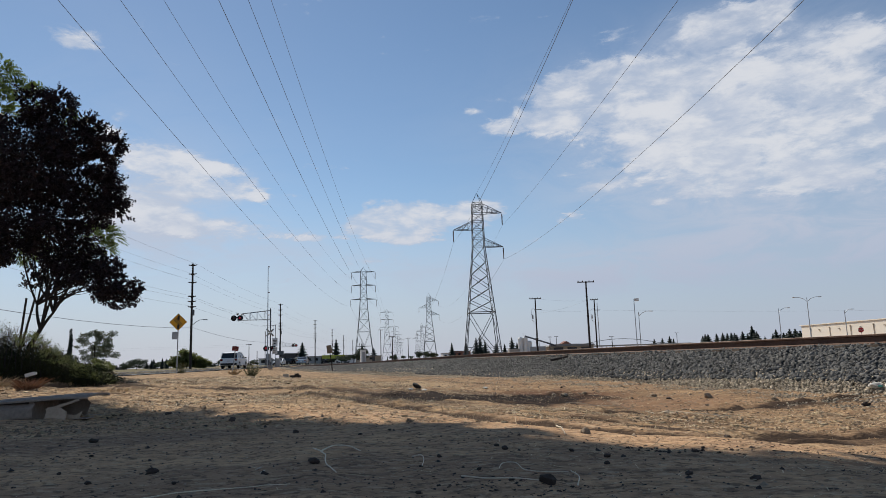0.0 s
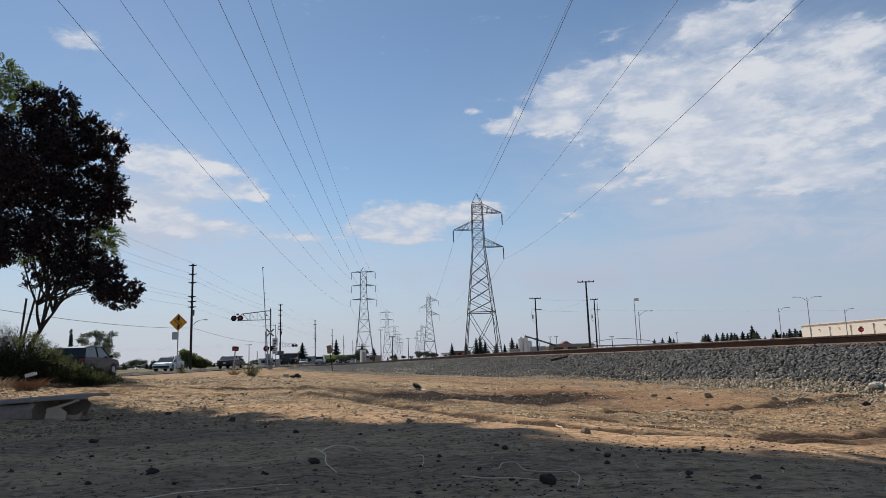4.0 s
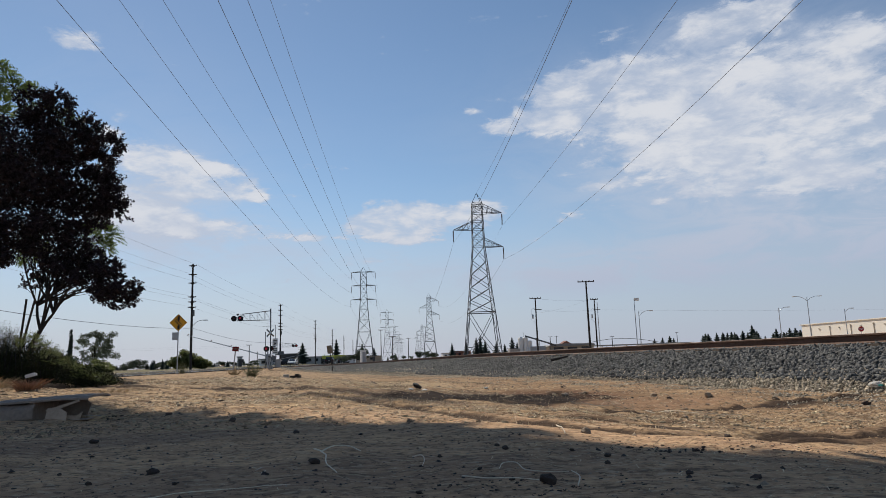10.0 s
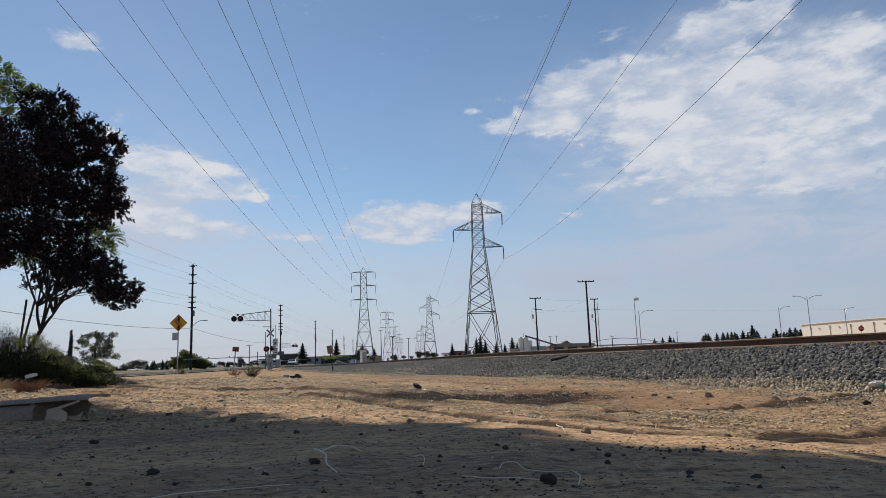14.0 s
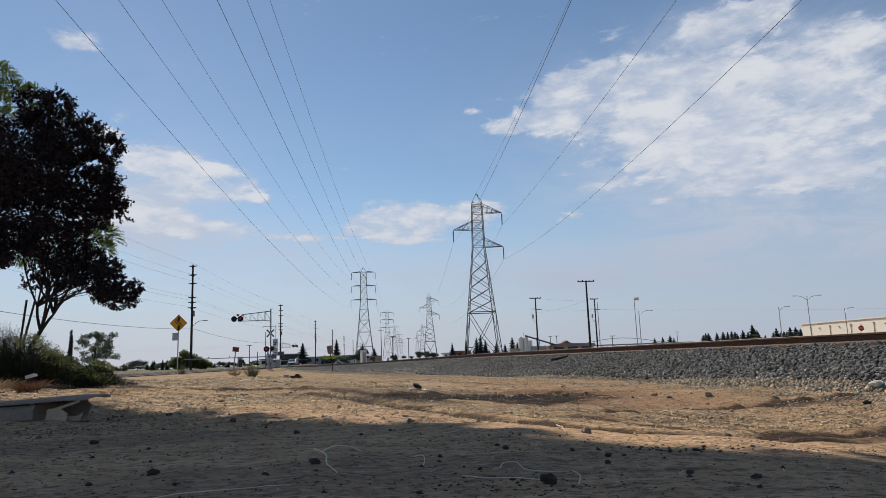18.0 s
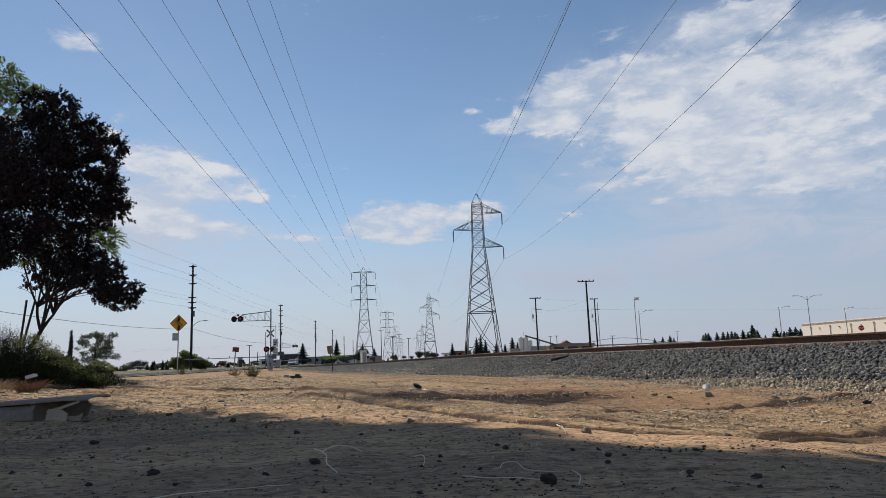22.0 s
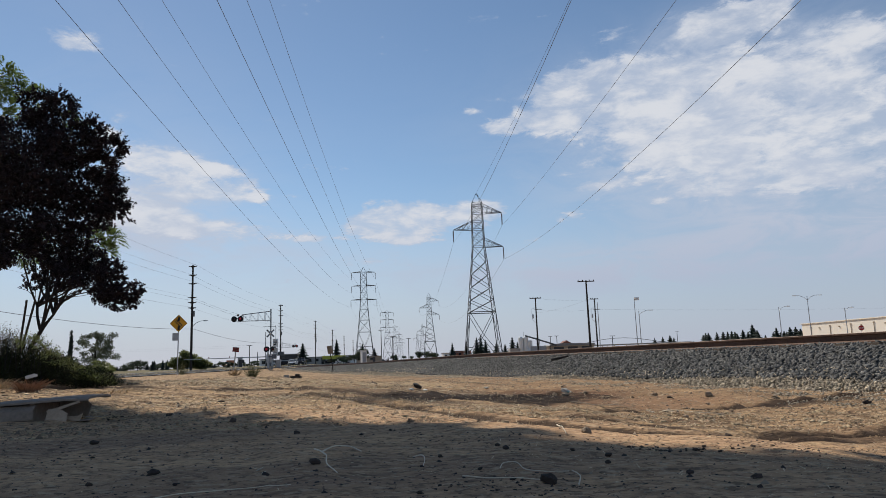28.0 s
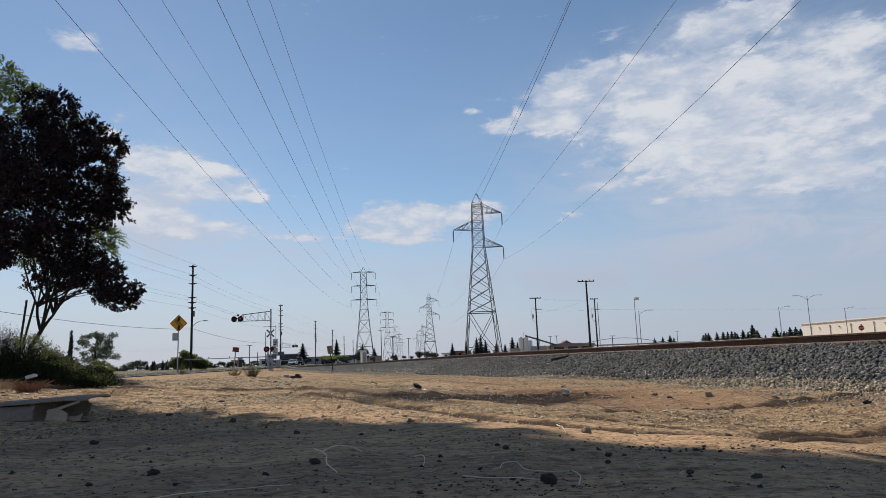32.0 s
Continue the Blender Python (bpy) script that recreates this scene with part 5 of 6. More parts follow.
# ---- buildings ----
def buildings():
    b = thing("big_box_store", "long low beige stucco building behind lamp posts", "building", pose(146, 245, 0, 0, 0, -89.5))
    part("wall", G().box((75, 25, 4.0), (150, 50, 8.0)), BEIGE, b)
    part("parapet", G().box((75, 25, 8.08), (150.6, 50.6, .3)), BEIGE, b)
    for k in range(12):
        part("downpipe", G().cyl((6 + 11 * k, -.12, .2), (6 + 11 * k, -.12, 6.6), .09, n=6).box((6 + 11 * k, -.12, 6.7), (.4, .3, .4)), TANW, b)
        part("wall_light", G().box((11 + 11 * k, -.15, 6.2), (.5, .3, .3)), TANW, b)
    w = thing("warehouse", "low tan warehouse with dark bays", "building", pose(56, 262, 0))
    part("wall", G().box((8.5, 6, 1.8), (17, 12, 3.6)), TANW, w)
    part("roof", G().prism([(-.6, 3.6), (17.6, 3.6), (17.0, 4.3), (4, 4.55), (0, 4.2)], 12.8, pose(0, 6, 0)), ROOFG, w)
    for k in range(3):
        part("bay_door", G().box((3.2 + 5.4 * k, -.05, 2.1), (3.8, .12, 2.2)), DARKW, w)
    s = thing("concrete_plant", "white silo with a sloping conveyor", "industrial plant", pose(45.6, 262, 0))
    for k, (x, h) in enumerate(((-1.0, 7.0), (.9, 7.2), (2.5, 5.6))):
        part("silo", G().lathe([(.95, 0), (.95, h), (.5, h + .5)], (x, 0, 0), 12), WHITE, s)
    part("shed", G().box((5.5, .5, 1.9), (6, 4, 3.8)), GREYP, s)
    part("shed", G().box((-3.6, .5, 1.6), (4, 4, 3.2)), CONC, s)
    part("conveyor", G().path([(.6, -1.2, 7.9), (12.5, -1.2, 3.9)], .28, n=4).cyl((6, -1.2, 6), (6, -1.2, 0), .1).cyl((10, -1.2, 4.7), (10, -1.2, 0), .1), STEEL_D, s)
    part("antenna", G().cyl((.2, 0, 7.2), (.2, 0, 9.2), .04), STEEL_D, s)
    h = thing("house", "small building with a red-brown roof", "house", pose(66, 280, 0))
    part("wall", G().box((0, 0, 1.9), (6, 5, 3.8)), TANW, h)
    part("roof", G().prism([(-3.5, 3.8), (3.5, 3.8), (0, 5.9)], 5.6), BRICKR, h)
    v = thing("viaduct", "long pale low bridge railing far off", "bridge", pose(105, 330, 0))
    part("deck", G().box((0, 0, 4.0), (70, 3, .6)), CONC, v)
    for k in range(12):
        part("column", G().cyl((-33 + 6 * k, 0, 0), (-33 + 6 * k, 0, 3.8), .3), CONC, v)
    arch = G().path([(-22 + 4 * k, 0, 4.2 + 3.0 * math.sin(math.pi * k / 11)) for k in range(12)], .12, n=5)
    part("arch", arch, STEEL_D, v)
    # shops and sheds past the crossing
    spec = ((-35.2, 215, 5.0, 3.6, 3.3, DARKW, "dark glazed shopfront past the crossing"), (-29.5, 240, 8, 4, 2.4, GREYP, "low grey shop past the crossing"), (-22, 250, 9, 4, 2.6, WHITE, "low white shed past the crossing"), 
            (-92, 300, 10, 5, 2.2, WHITE, "low white building half hidden by trees"), (-14, 270, 10, 4, 2.2, TANW, "low tan building among trees"), (24, 330, 12, 6, 2.8, WHITE, "low white building far off"), (27, 330, 9, 6, 3.6, BRICKR, "low red-brown building far off"),
            (-44.5, 190, 1.1, 1.1, 2.6, GREYP, "slim pale grey equipment tower"), (-40.5, 205, 3.4, 3, 1.9, WHITE, "small white roadside kiosk"))
    for x, y, wx, wy, hh, m_, lab in spec:
        o = thing("building", lab, "building", pose(x, y, 0, 0, 0, random.uniform(-6, 6)))
        part("wall", G().box((0, 0, hh / 2), (wx, wy, hh)), m_, o)
        part("roof", G().box((0, 0, hh + .1), (wx + .4, wy + .4, .25)), ROOFG, o)
        part("door", G().box((wx * .2, -wy / 2 - .03, 1.05), (1.0, .08, 2.1)), DARKW, o)
        for k in range(max(1, int(wx // 2.6))):
            part("window", G().box((-wx / 2 + 1.2 + 2.4 * k, -wy / 2 - .03, hh * .62), (1.1, .06, .9)), GLASS, o)
    ys = thing("shop_sign", "yellow-green roadside sign board", "sign", pose(-22.8, 225, 0))
    part("board", G().box((0, 0, 2.1), (7.5, .2, 1.1)), mat("yellow_green_board", (.5, .52, .08), (.42, .44, .07), .6, 2), ys)
    part("post", G().cyl((-3, .2, 0), (-3, .2, 2), .08), STEEL, ys)
    part("post", G().cyl((3, .2, 0), (3, .2, 2), .08), STEEL, ys)


# ---- litter, stones and straw ----
def clod_mesh(name, material, seed, flat=.7):
    r = np.random.RandomState(seed)
    bm = bmesh.new()
    bmesh.ops.create_icosphere(bm, subdivisions=2, radius=1)
    for v in bm.verts:
        n = noise.noise(v.co * 1.3 + Vector((seed, 0, 0))) * .45 + noise.noise(v.co * 3.1 + Vector((0, seed, 0))) * .2
        v.co *= 1 + n
        v.co.z *= flat
    me = bpy.data.meshes.new(name)
    bm.to_mesh(me)
    bm.free()
    me.materials.append(material)
    return me


CLODS = [clod_mesh("clod", CLOD, s) for s in (1, 2, 3, 4)]
ROCKS = [clod_mesh("stone", PEBBLE, s, .75) for s in (11, 12, 13)]


def lump(x, y, r, rock=False, label="", name=""):
    me = random.choice(ROCKS if rock else CLODS)
    z = gz(x, y)
    ob = new(name or ("stone" if rock else "earth_clod"), me)
    ob.matrix_basis = Matrix.LocRotScale((x, y, z + r * .38), Euler((random.uniform(-.3, .3), random.uniform(-.3, .3), random.uniform(0, 6.28))), Vector((r, r * random.uniform(.75, 1.1), r * random.uniform(.7, 1))))
    return tagged(ob, label or ("tan stone lying on dry dirt" if rock else "dark crumbly clod on the dirt"), "stone" if rock else "clod", group="stones on the lot" if rock else "clods on the lot")


def twig(pts, r, label, name="twig", material=None):
    t = thing(name, label, "twig")
    p = [Vector(q) for q in pts]
    p = [p[0] * 2 - p[1]] + p + [p[-1] * 2 - p[-2]]
    soft_pts = []
    for a, b, c, d in zip(p, p[1:], p[2:], p[3:]):
        for k in range(5):
            u = k / 5
            soft_pts.append((b * 2 + (c - a) * u + (a * 2 - b * 5 + c * 4 - d) * u * u + (b * 3 - a - c * 3 + d) * u ** 3) / 2)
    soft_pts.append(p[-2])
    part("stem", G().path([(x, y, gz(x, y) + max(h, .003)) for x, y, h in soft_pts], r, r * .6, 6), material or STALK, t)


def cardboard():
    z = gz(-2.7, 5.3)
    c = thing("cardboard_box", "crushed brown cardboard box lying in the shade", "box", pose(-2.5, 5.42, z, 0, 0, 4))
    body = []
    for i in range(16):
        a = -1.9 + 1.7 * i / 15
        q = .012 * math.sin(i * .9) - .02 * step(.8, 1.0, i / 15)
        row = [(a, -.17 + q, 0), (a, -.2 + q, .03), (a, -.195 + q, .10 + q * .5), (a, -.15 + q, .14 + q), (a, -.05, .155 + q), (a, .12, .16 + q), (a, .3, .15 + q), (a, .32, 0)]
        body.append([Vector(k) + Vector((0, .01 * grain(np.array(a), np.array(k[2]), .07, 3), .006 * grain(np.array(a), np.array(k[1]), .09, 4))) for k in row])
    part("side", G().sheet(body, .006), CARD, c)
    top = []
    for i in range(12):
        a = -.5 + .66 * i / 11
        z0 = .155 + .03 * (i / 11) - .012 * step(.75, 1, i / 11)
        top.append([(a, -.2 + .03 * (i / 11) ** 2, z0 - .012), (a, -.14, z0), (a + .01, .0, z0 + .006), (a + .02, .18, z0 + .004), (a - .01, .33, z0 - .01)])
    part("top_flap", G().sheet(top, .014), CARD, c, "bent stiff top flap")
    part("end_panel", G().prism([(-.03, 0), (.0, 0), (.0, .14), (-.03, .14)], .46, pose(-.21, .06, 0)), CARD, c)
    part("back_panel", G().prism([(-.25, 0), (.0, 0), (.03, .1), (-.02, .15), (-.25, .15)], .01, pose(0, .27, 0)), CARD, c, "dim inner side under the flap")
    part("floor_panel", G().box((-.02, .05, .006), (.34, .4, .008)), CARD, c)
    part("end_flap", G().prism([(-.09, .0), (.05, -.002), (.055, .058), (.01, .088), (-.075, .094)], .007, pose(-.02, -.22, .006, -10, 0, 6)), CARD_IN, c, "paler torn end flap")
    part("torn_edge", G().prism([(-.02, .085), (.2, .15), (.21, .138), (.0, .066)], .012, pose(-.1, -.19, 0)), CARD_IN, c)
    part("inner_flap", G().prism([(.12, 0), (.22, .005), (.24, .06), (.2, .035), (.13, .04)], .01, pose(-.12, -.15, 0)), CARD_IN, c)


def bare(x, y):
    """True away from the wheel ruts and the dark hollow."""
    ca, sa_ = math.cos(radians(55)), math.sin(radians(55))
    p, q = (x - .75) * ca + (y - 7.7) * sa_, -(x - .75) * sa_ + (y - 7.7) * ca
    return (rut_distance(x, y) > .2) & ((p / 2.7) ** 2 + (q / 1.15) ** 2 > 1)


def straw_litter():
    """Loose stems and chaff, too many to count."""
    n = 15000
    x = RNG.uniform(-6, 5.5, n)
    y = 1.6 + 17 * RNG.uniform(0, 1, n) ** 1.5
    for k in range(16):
        cx, cy = RNG.uniform(-3.5, 2.2), RNG.uniform(4.8, 14)
        sel = slice(k * 330, k * 330 + 300)
        x[sel] = cx + RNG.normal(size=300) * .8
        y[sel] = cy + RNG.normal(size=300) * .55
    # a raked-up drift along the edge of the shade
    sel = slice(7000, 7450)
    s = RNG.uniform(0, 1, 450)
    x[sel] = .75 + 1.1 * s + RNG.normal(size=450) * .16
    y[sel] = 2.85 - .6 * s + RNG.normal(size=450) * .16
    # raked straw on the sunlit crust, hay on the crest of the bank, chaff in the near shade
    for first, count, xa, ya, xb, yb, wide in ((7450, 900, -1.3, 7.7, 1.1, 5.0, .45), (8350, 500, -5.2, 13, -2.4, 19, 1.5), (8850, 550, .35, 2.6, 1.3, 1.9, .3), (9400, 1500, -2.0, 7.2, 1.4, 3.9, .55), (10900, 900, -1.0, 6.6, 1.0, 4.4, .3), (11800, 700, 1.0, 5.2, 3.0, 5.8, .6), (12500, 1500, -4.6, 13.0, -1.0, 10.0, 1.0), (14000, 900, -3.6, 17.0, -1.2, 14.0, 1.2)):
        sel = slice(first, first + count)
        q = RNG.uniform(0, 1, count)
        x[sel] = xa + (xb - xa) * q + RNG.normal(size=count) * wide
        y[sel] = ya + (yb - ya) * q + RNG.normal(size=count) * wide
    a = RNG.uniform(0, 6.283, n)
    L_ = RNG.uniform(.015, .06, n) * (.8 + .08 * y) * np.where(RNG.uniform(0, 1, n) < .06, 2.2, 1)
    w = RNG.uniform(.0005, .0017, n) * (.4 + .36 * y)
    d = np.stack([np.cos(a), np.sin(a), np.zeros(n)], -1)
    sd = np.stack([-np.sin(a), np.cos(a), np.zeros(n)], -1) * w[:, None]
    up = np.array([0, 0, 1.]) * w[:, None] * .3
    L_ = np.where((bare(x, y) | (RNG.uniform(0, 1, n) < .15)) & ((y > 3.6) | (RNG.uniform(0, 1, n) < .35)), L_, .002)
    z0 = land(x, y) + .004
    p = np.stack([x, y, z0], -1)
    q = p + d * L_[:, None]
    q[:, 2] = land(q[:, 0], q[:, 1]) + RNG.uniform(.003, .02, n) * np.where(y < 3.8, .25, 1)
    V = np.stack([p - sd, p + sd, p + up, q - sd * .6, q + sd * .6, q + up * .6], 1)
    F = np.array([(0, 3, 5, 2), (2, 5, 4, 1), (1, 4, 3, 0)])
    F = (F[None] + 6 * np.arange(n)[:, None, None]).reshape(-1, 4)
    ob = new("dry_straw", raw("dry_straw", V.reshape(-1, 3), F, PALE_STRAW))
    tagged(ob, "scattered pale dry straw and chaff on dirt", "straw", kind="stuff")
    # crumbs of earth, dark and pale
    for n, lo, hi, material, lab in ((26000, .0022, .0075, CRUMB, "small tan crumbs of crust strewn over the lot"), (15000, .0015, .0055, CLOD, "small dark crumbs of earth strewn over the lot"), (9000, .0015, .006, PEBBLE, "small tan grit strewn over the lot"), (7000, .002, .006, STRAW, "pale dry chaff strewn over the lot")):
        y = 1.5 + 19 * RNG.uniform(0, 1, n) ** 1.25
        x = RNG.uniform(-.75, .85, n) * (y + 1)
        if material is CRUMB:
            y = 4.0 + 18 * RNG.uniform(0, 1, n) ** 1.4
            x = RNG.uniform(-.62, .62, n) * (y + 1)
            thick = grain(x, y, .8, 31) + .5 * grain(x, y, .25, 32)
            y = np.where(thick > RNG.uniform(-.4, .5, n), y, 60)
        r = RNG.uniform(lo, hi, n) * np.where(RNG.uniform(0, 1, n) < .05, 2.2, 1) * (.8 + .16 * y)
        o = np.array([(1, 0, 0), (.3, .95, 0), (-.8, .6, 0), (-.8, -.6, 0), (.3, -.95, 0), (.25, .1, .8), (-.3, 0, .7)])
        V = np.stack([x, y, land(x, y) - .001], -1)[:, None] + (o[None] + RNG.uniform(-.3, .3, (n, 7, 3))) * np.array([1, 1, .22 if material is STRAW else 1]) * r[:, None, None]
        F = np.array([(0, 1, 5), (1, 2, 6), (1, 6, 5), (2, 3, 6), (3, 4, 6), (4, 5, 6), (4, 0, 5)])
        F = (F[None] + 7 * np.arange(n)[:, None, None]).reshape(-1, 3)
        keep = (uv_of(x, y)[0] > 2.6) & (y < 50) & (bare(x, y) | (RNG.uniform(0, 1, n) < .12)) & ((y > 4.2) | (RNG.uniform(0, 1, n) < .4))
        F = F.reshape(n, 7, 3)[keep].reshape(-1, 3)
        ob = new("earth_crumbs" if material in (CLOD, CRUMB) else "chaff" if material is STRAW else "grit", raw("earth_crumbs", V.reshape(-1, 3), F, material))
        tagged(ob, lab, "soil", kind="stuff")


def crust_chips():
    """Flakes of dry crust, bark and stalk lying over the bank and the raked strip."""
    for label, n, xa, xb, ya, yb, lo, hi, cell, material in (("brown dry flakes and stalks littering the bank", 20000, -6.8, .2, 7.6, 21, .014, .062, .9, FLAKE), ("pale dry stalk ends littering the bank", 9000, -6.8, .2, 7.6, 21, .016, .07, .9, STRAW),
                                                            ("brown dry flakes over the raked strip", 17000, -3.0, 4.6, 3.9, 8.2, .007, .032, .55, FLAKE), ("pale dry stalk ends over the raked strip", 8000, -3.0, 4.6, 3.9, 8.2, .010, .05, .55, STRAW),
                                                            ("dark flakes of earth in the trampled shade", 3600, .0, 2.3, 1.7, 3.3, .004, .015, .4, CLOD), ("dark flakes of earth in the nearer shade", 3200, -2.6, .4, 1.7, 4.6, .003, .014, .4, CLOD)):
        x, y = RNG.uniform(xa, xb, n), RNG.uniform(ya, yb, n)
        thick = grain(x * .3, y, cell, 41) + .6 * grain(x * .5, y, cell * .3, 42)
        keep = (thick > RNG.uniform(-.35, .75, n)) & bare(x, y) & (uv_of(x, y)[0] > 4.0)
        x, y = x[keep], y[keep]
        n = len(x)
        a = RNG.normal(size=n) * .8
        half = RNG.uniform(lo, hi, n) / 2
        q = np.where(RNG.uniform(0, 1, n) < .3, 2.2, 1.0)
        w, h = half * RNG.uniform(.07, .2, n) * q, half * RNG.uniform(.06, .17, n) * q
        d = np.stack([np.cos(a), np.sin(a), RNG.normal(size=n) * .16], -1) * half[:, None]
        sd = np.stack([-np.sin(a), np.cos(a), RNG.normal(size=n) * .3], -1) * w[:, None]
        up = np.stack([np.zeros(n), np.zeros(n), h], -1)
        p = np.stack([x, y, land(x, y) + h * .4], -1)
        k = RNG.uniform(.5, 1.0, (n, 1))
        V = np.stack([p - d - sd - up, p + d - sd * k - up, p + d + sd * k - up, p - d + sd - up, p - d * k - sd + up, p + d - sd * k + up * k, p + d * k + sd + up, p - d + sd * k + up], 1)
        F = np.array([(4, 5, 6, 7), (0, 1, 5, 4), (1, 2, 6, 5), (2, 3, 7, 6), (3, 0, 4, 7)])
        F = (F[None] + 8 * np.arange(n)[:, None, None]).reshape(-1, 4)
        tagged(new("dry_flakes", raw("dry_flakes", V.reshape(-1, 3), F, material)), label, "plant litter", kind="stuff")


# ---- vehicles (they point along +y) ----
def loft(g, outline, half, inset):
    """A side outline (y, z) swept across the width, drawn in at the sides by inset(z)."""
    n = len(outline)
    for s in (-1, -.88, .88, 1):
        for y, z in outline:
            k = inset(z)
            yy = y * (.985 if abs(s) == 1 else 1)
            g.v.append((s * half * k, yy, z if abs(s) < 1 else .02 + z * .985))
    for r in range(3):
        for j in range(n):
            a, b = r * n + j, r * n + (j + 1) % n
            g.f.append((a, b, b + n, a + n))
    g.f.append(tuple(range(n - 1, -1, -1)))
    g.f.append(tuple(range(3 * n, 4 * n)))
    return g


def vehicle(name, label, category, paint, kind, lamps=False):
    v = thing(name, label, category)
    if kind == "sedan":
        L, W, belt, H = 4.7, 1.82, .92, 1.45
        low = [(-2.35, .35), (-2.3, .95), (-1.7, 1.0), (1.0, .95), (2.1, .78), (2.35, .55), (2.3, .28), (-2.2, .28)]
        cab = [(-1.75, .98), (-1.0, 1.38), (-.4, 1.45), (.35, 1.42), (1.25, .94)]
    elif kind == "suv":
        L, W, belt, H = 4.8, 1.92, 1.08, 1.75
        low = [(-2.38, .4), (-2.36, 1.08), (-2.2, 1.14), (1.05, 1.08), (2.2, .95), (2.4, .7), (2.34, .32), (-2.25, .32)]
        cab = [(-2.25, 1.12), (-2.0, 1.66), (-1.5, 1.75), (.2, 1.72), (1.15, 1.07)]
    else:
        L, W, belt, H = 5.7, 2.0, 1.15, 1.9
        low = [(-2.85, .5), (-2.85, 1.16), (-.9, 1.2), (1.3, 1.15), (2.7, 1.05), (2.85, .8), (2.8, .4), (-2.75, .4)]
        cab = [(-.95, 1.18), (-.75, 1.82), (-.3, 1.9), (.9, 1.86), (1.55, 1.14)]
    part("body", loft(G(), low, W / 2, lambda z: 1 - .04 * abs(z - .75)), paint, v)
    glass = part("windows", loft(G(), cab, W / 2 * .93, lambda z: 1 - .22 * max(0, z - belt)), GLASS, v)
    zt = max(z for _, z in cab)
    roof = [(y, z + .012) for y, z in cab if z > zt - .2] + [(y, z - .035) for y, z in cab[::-1] if z > zt - .2]
    part("roof", loft(G(), roof, W / 2 * .93, lambda z: 1 - .22 * max(0, z - belt)), paint, v)
    for s in (-1, 1):
        k = W / 2 * .935
        pil = G()
        for (ya, za), (yb, zb) in zip(cab[:-1], cab[1:]):
            pil.cyl((s * k * (1 - .22 * max(0, za - belt)), ya, za), (s * k * (1 - .22 * max(0, zb - belt)), yb, zb), .035, n=5)
        ym = (cab[0][0] + cab[-1][0]) / 2
        pil.cyl((s * k, ym, belt), (s * k * (1 - .22 * (zt - belt)), ym - .1, zt), .04, n=5)
        part("pillar", pil, paint, glass)
        part("mirror", G().box((s * (W / 2 + .1), cab[-1][0] - .25, belt + .08), (.2, .12, .15)), BLACK, v)
        part("tail_light", G().box((s * (W / 2 - .18), low[0][0] - .0, belt - .14), (.26, .06, .22)), REDDARK, v)
        part("headlight", G().box((s * (W / 2 - .26), -low[0][0] - .03, .72 if kind != "pickup" else .9), (.38, .08, .16)), HEADL if lamps else LAMPG, v)
        for y in (-L * .30, L * .31):
            r = .34 if kind == "sedan" else .38
            w = part("wheel", G().cyl((s * (W / 2 - .22), y, r), (s * (W / 2 + .005), y, r), r, n=18), TYRE, v)
            part("rim", G().cyl((s * (W / 2 - .02), y, r), (s * (W / 2 + .02), y, r), r * .62, r * .55, n=12), ALU, w)
    part("rear_bumper", G().box((0, low[0][0] - .03, .48), (W * .9, .14, .2)), BLACK if kind != "sedan" else paint, v)
    part("front_bumper", G().box((0, -low[0][0] + .0, .45), (W * .9, .14, .2)), BLACK, v)
    part("number_plate", G().box((0, low[0][0] - .07, .8 if kind != "sedan" else .66), (.32, .03, .16)), PAPER, v)
    return v


WHITE_SUV = vehicle("suv", "white sport utility vehicle driving over the crossing", "car", CAR_W, "suv")
SILVER_CAR = vehicle("sedan", "silver-blue sedan driving away past the crossing", "car", CAR_S, "sedan")
PALE_SEDAN = vehicle("sedan", "white oncoming sedan on the road", "car", CAR_W, "sedan")
DARK_SEDAN = vehicle("sedan", "dark navy sedan driving away", "car", CAR_D, "sedan")
DARK_SUV = vehicle("suv", "black sport utility vehicle driving away", "car", CAR_D, "suv")
WAITING_CAR = vehicle("sedan", "white car waiting behind the lowered gate", "car", CAR_W, "sedan")
ORANGE_TRUCK = vehicle("pickup_truck", "orange-brown truck with lit headlamps waiting", "truck", CAR_R, "pickup", True)
LATE_TRUCK = vehicle("pickup_truck", "dark vehicle queuing beyond the crossing", "truck", CAR_D, "pickup")
part("load", G().box((0, -1.6, 1.75), (1.9, 2.4, 1.3)), CAR_R, ORANGE_TRUCK, "orange-brown box body")
for x, y, m_, k in ((-33.5, 198, CAR_D, "suv"), (-36.2, 203, CAR_W, "sedan"), (-39, 207, CAR_S, "suv"), (-21, 236, CAR_W, "suv"), (-26, 238, CAR_D, "sedan")):
    q = vehicle("parked_car", "parked car beyond the crossing", "car", m_, k)
    q["group"] = "cars parked beyond the crossing"
    q.matrix_basis = pose(x, y, .02, 0, 0, random.choice((90, 70, 100)))


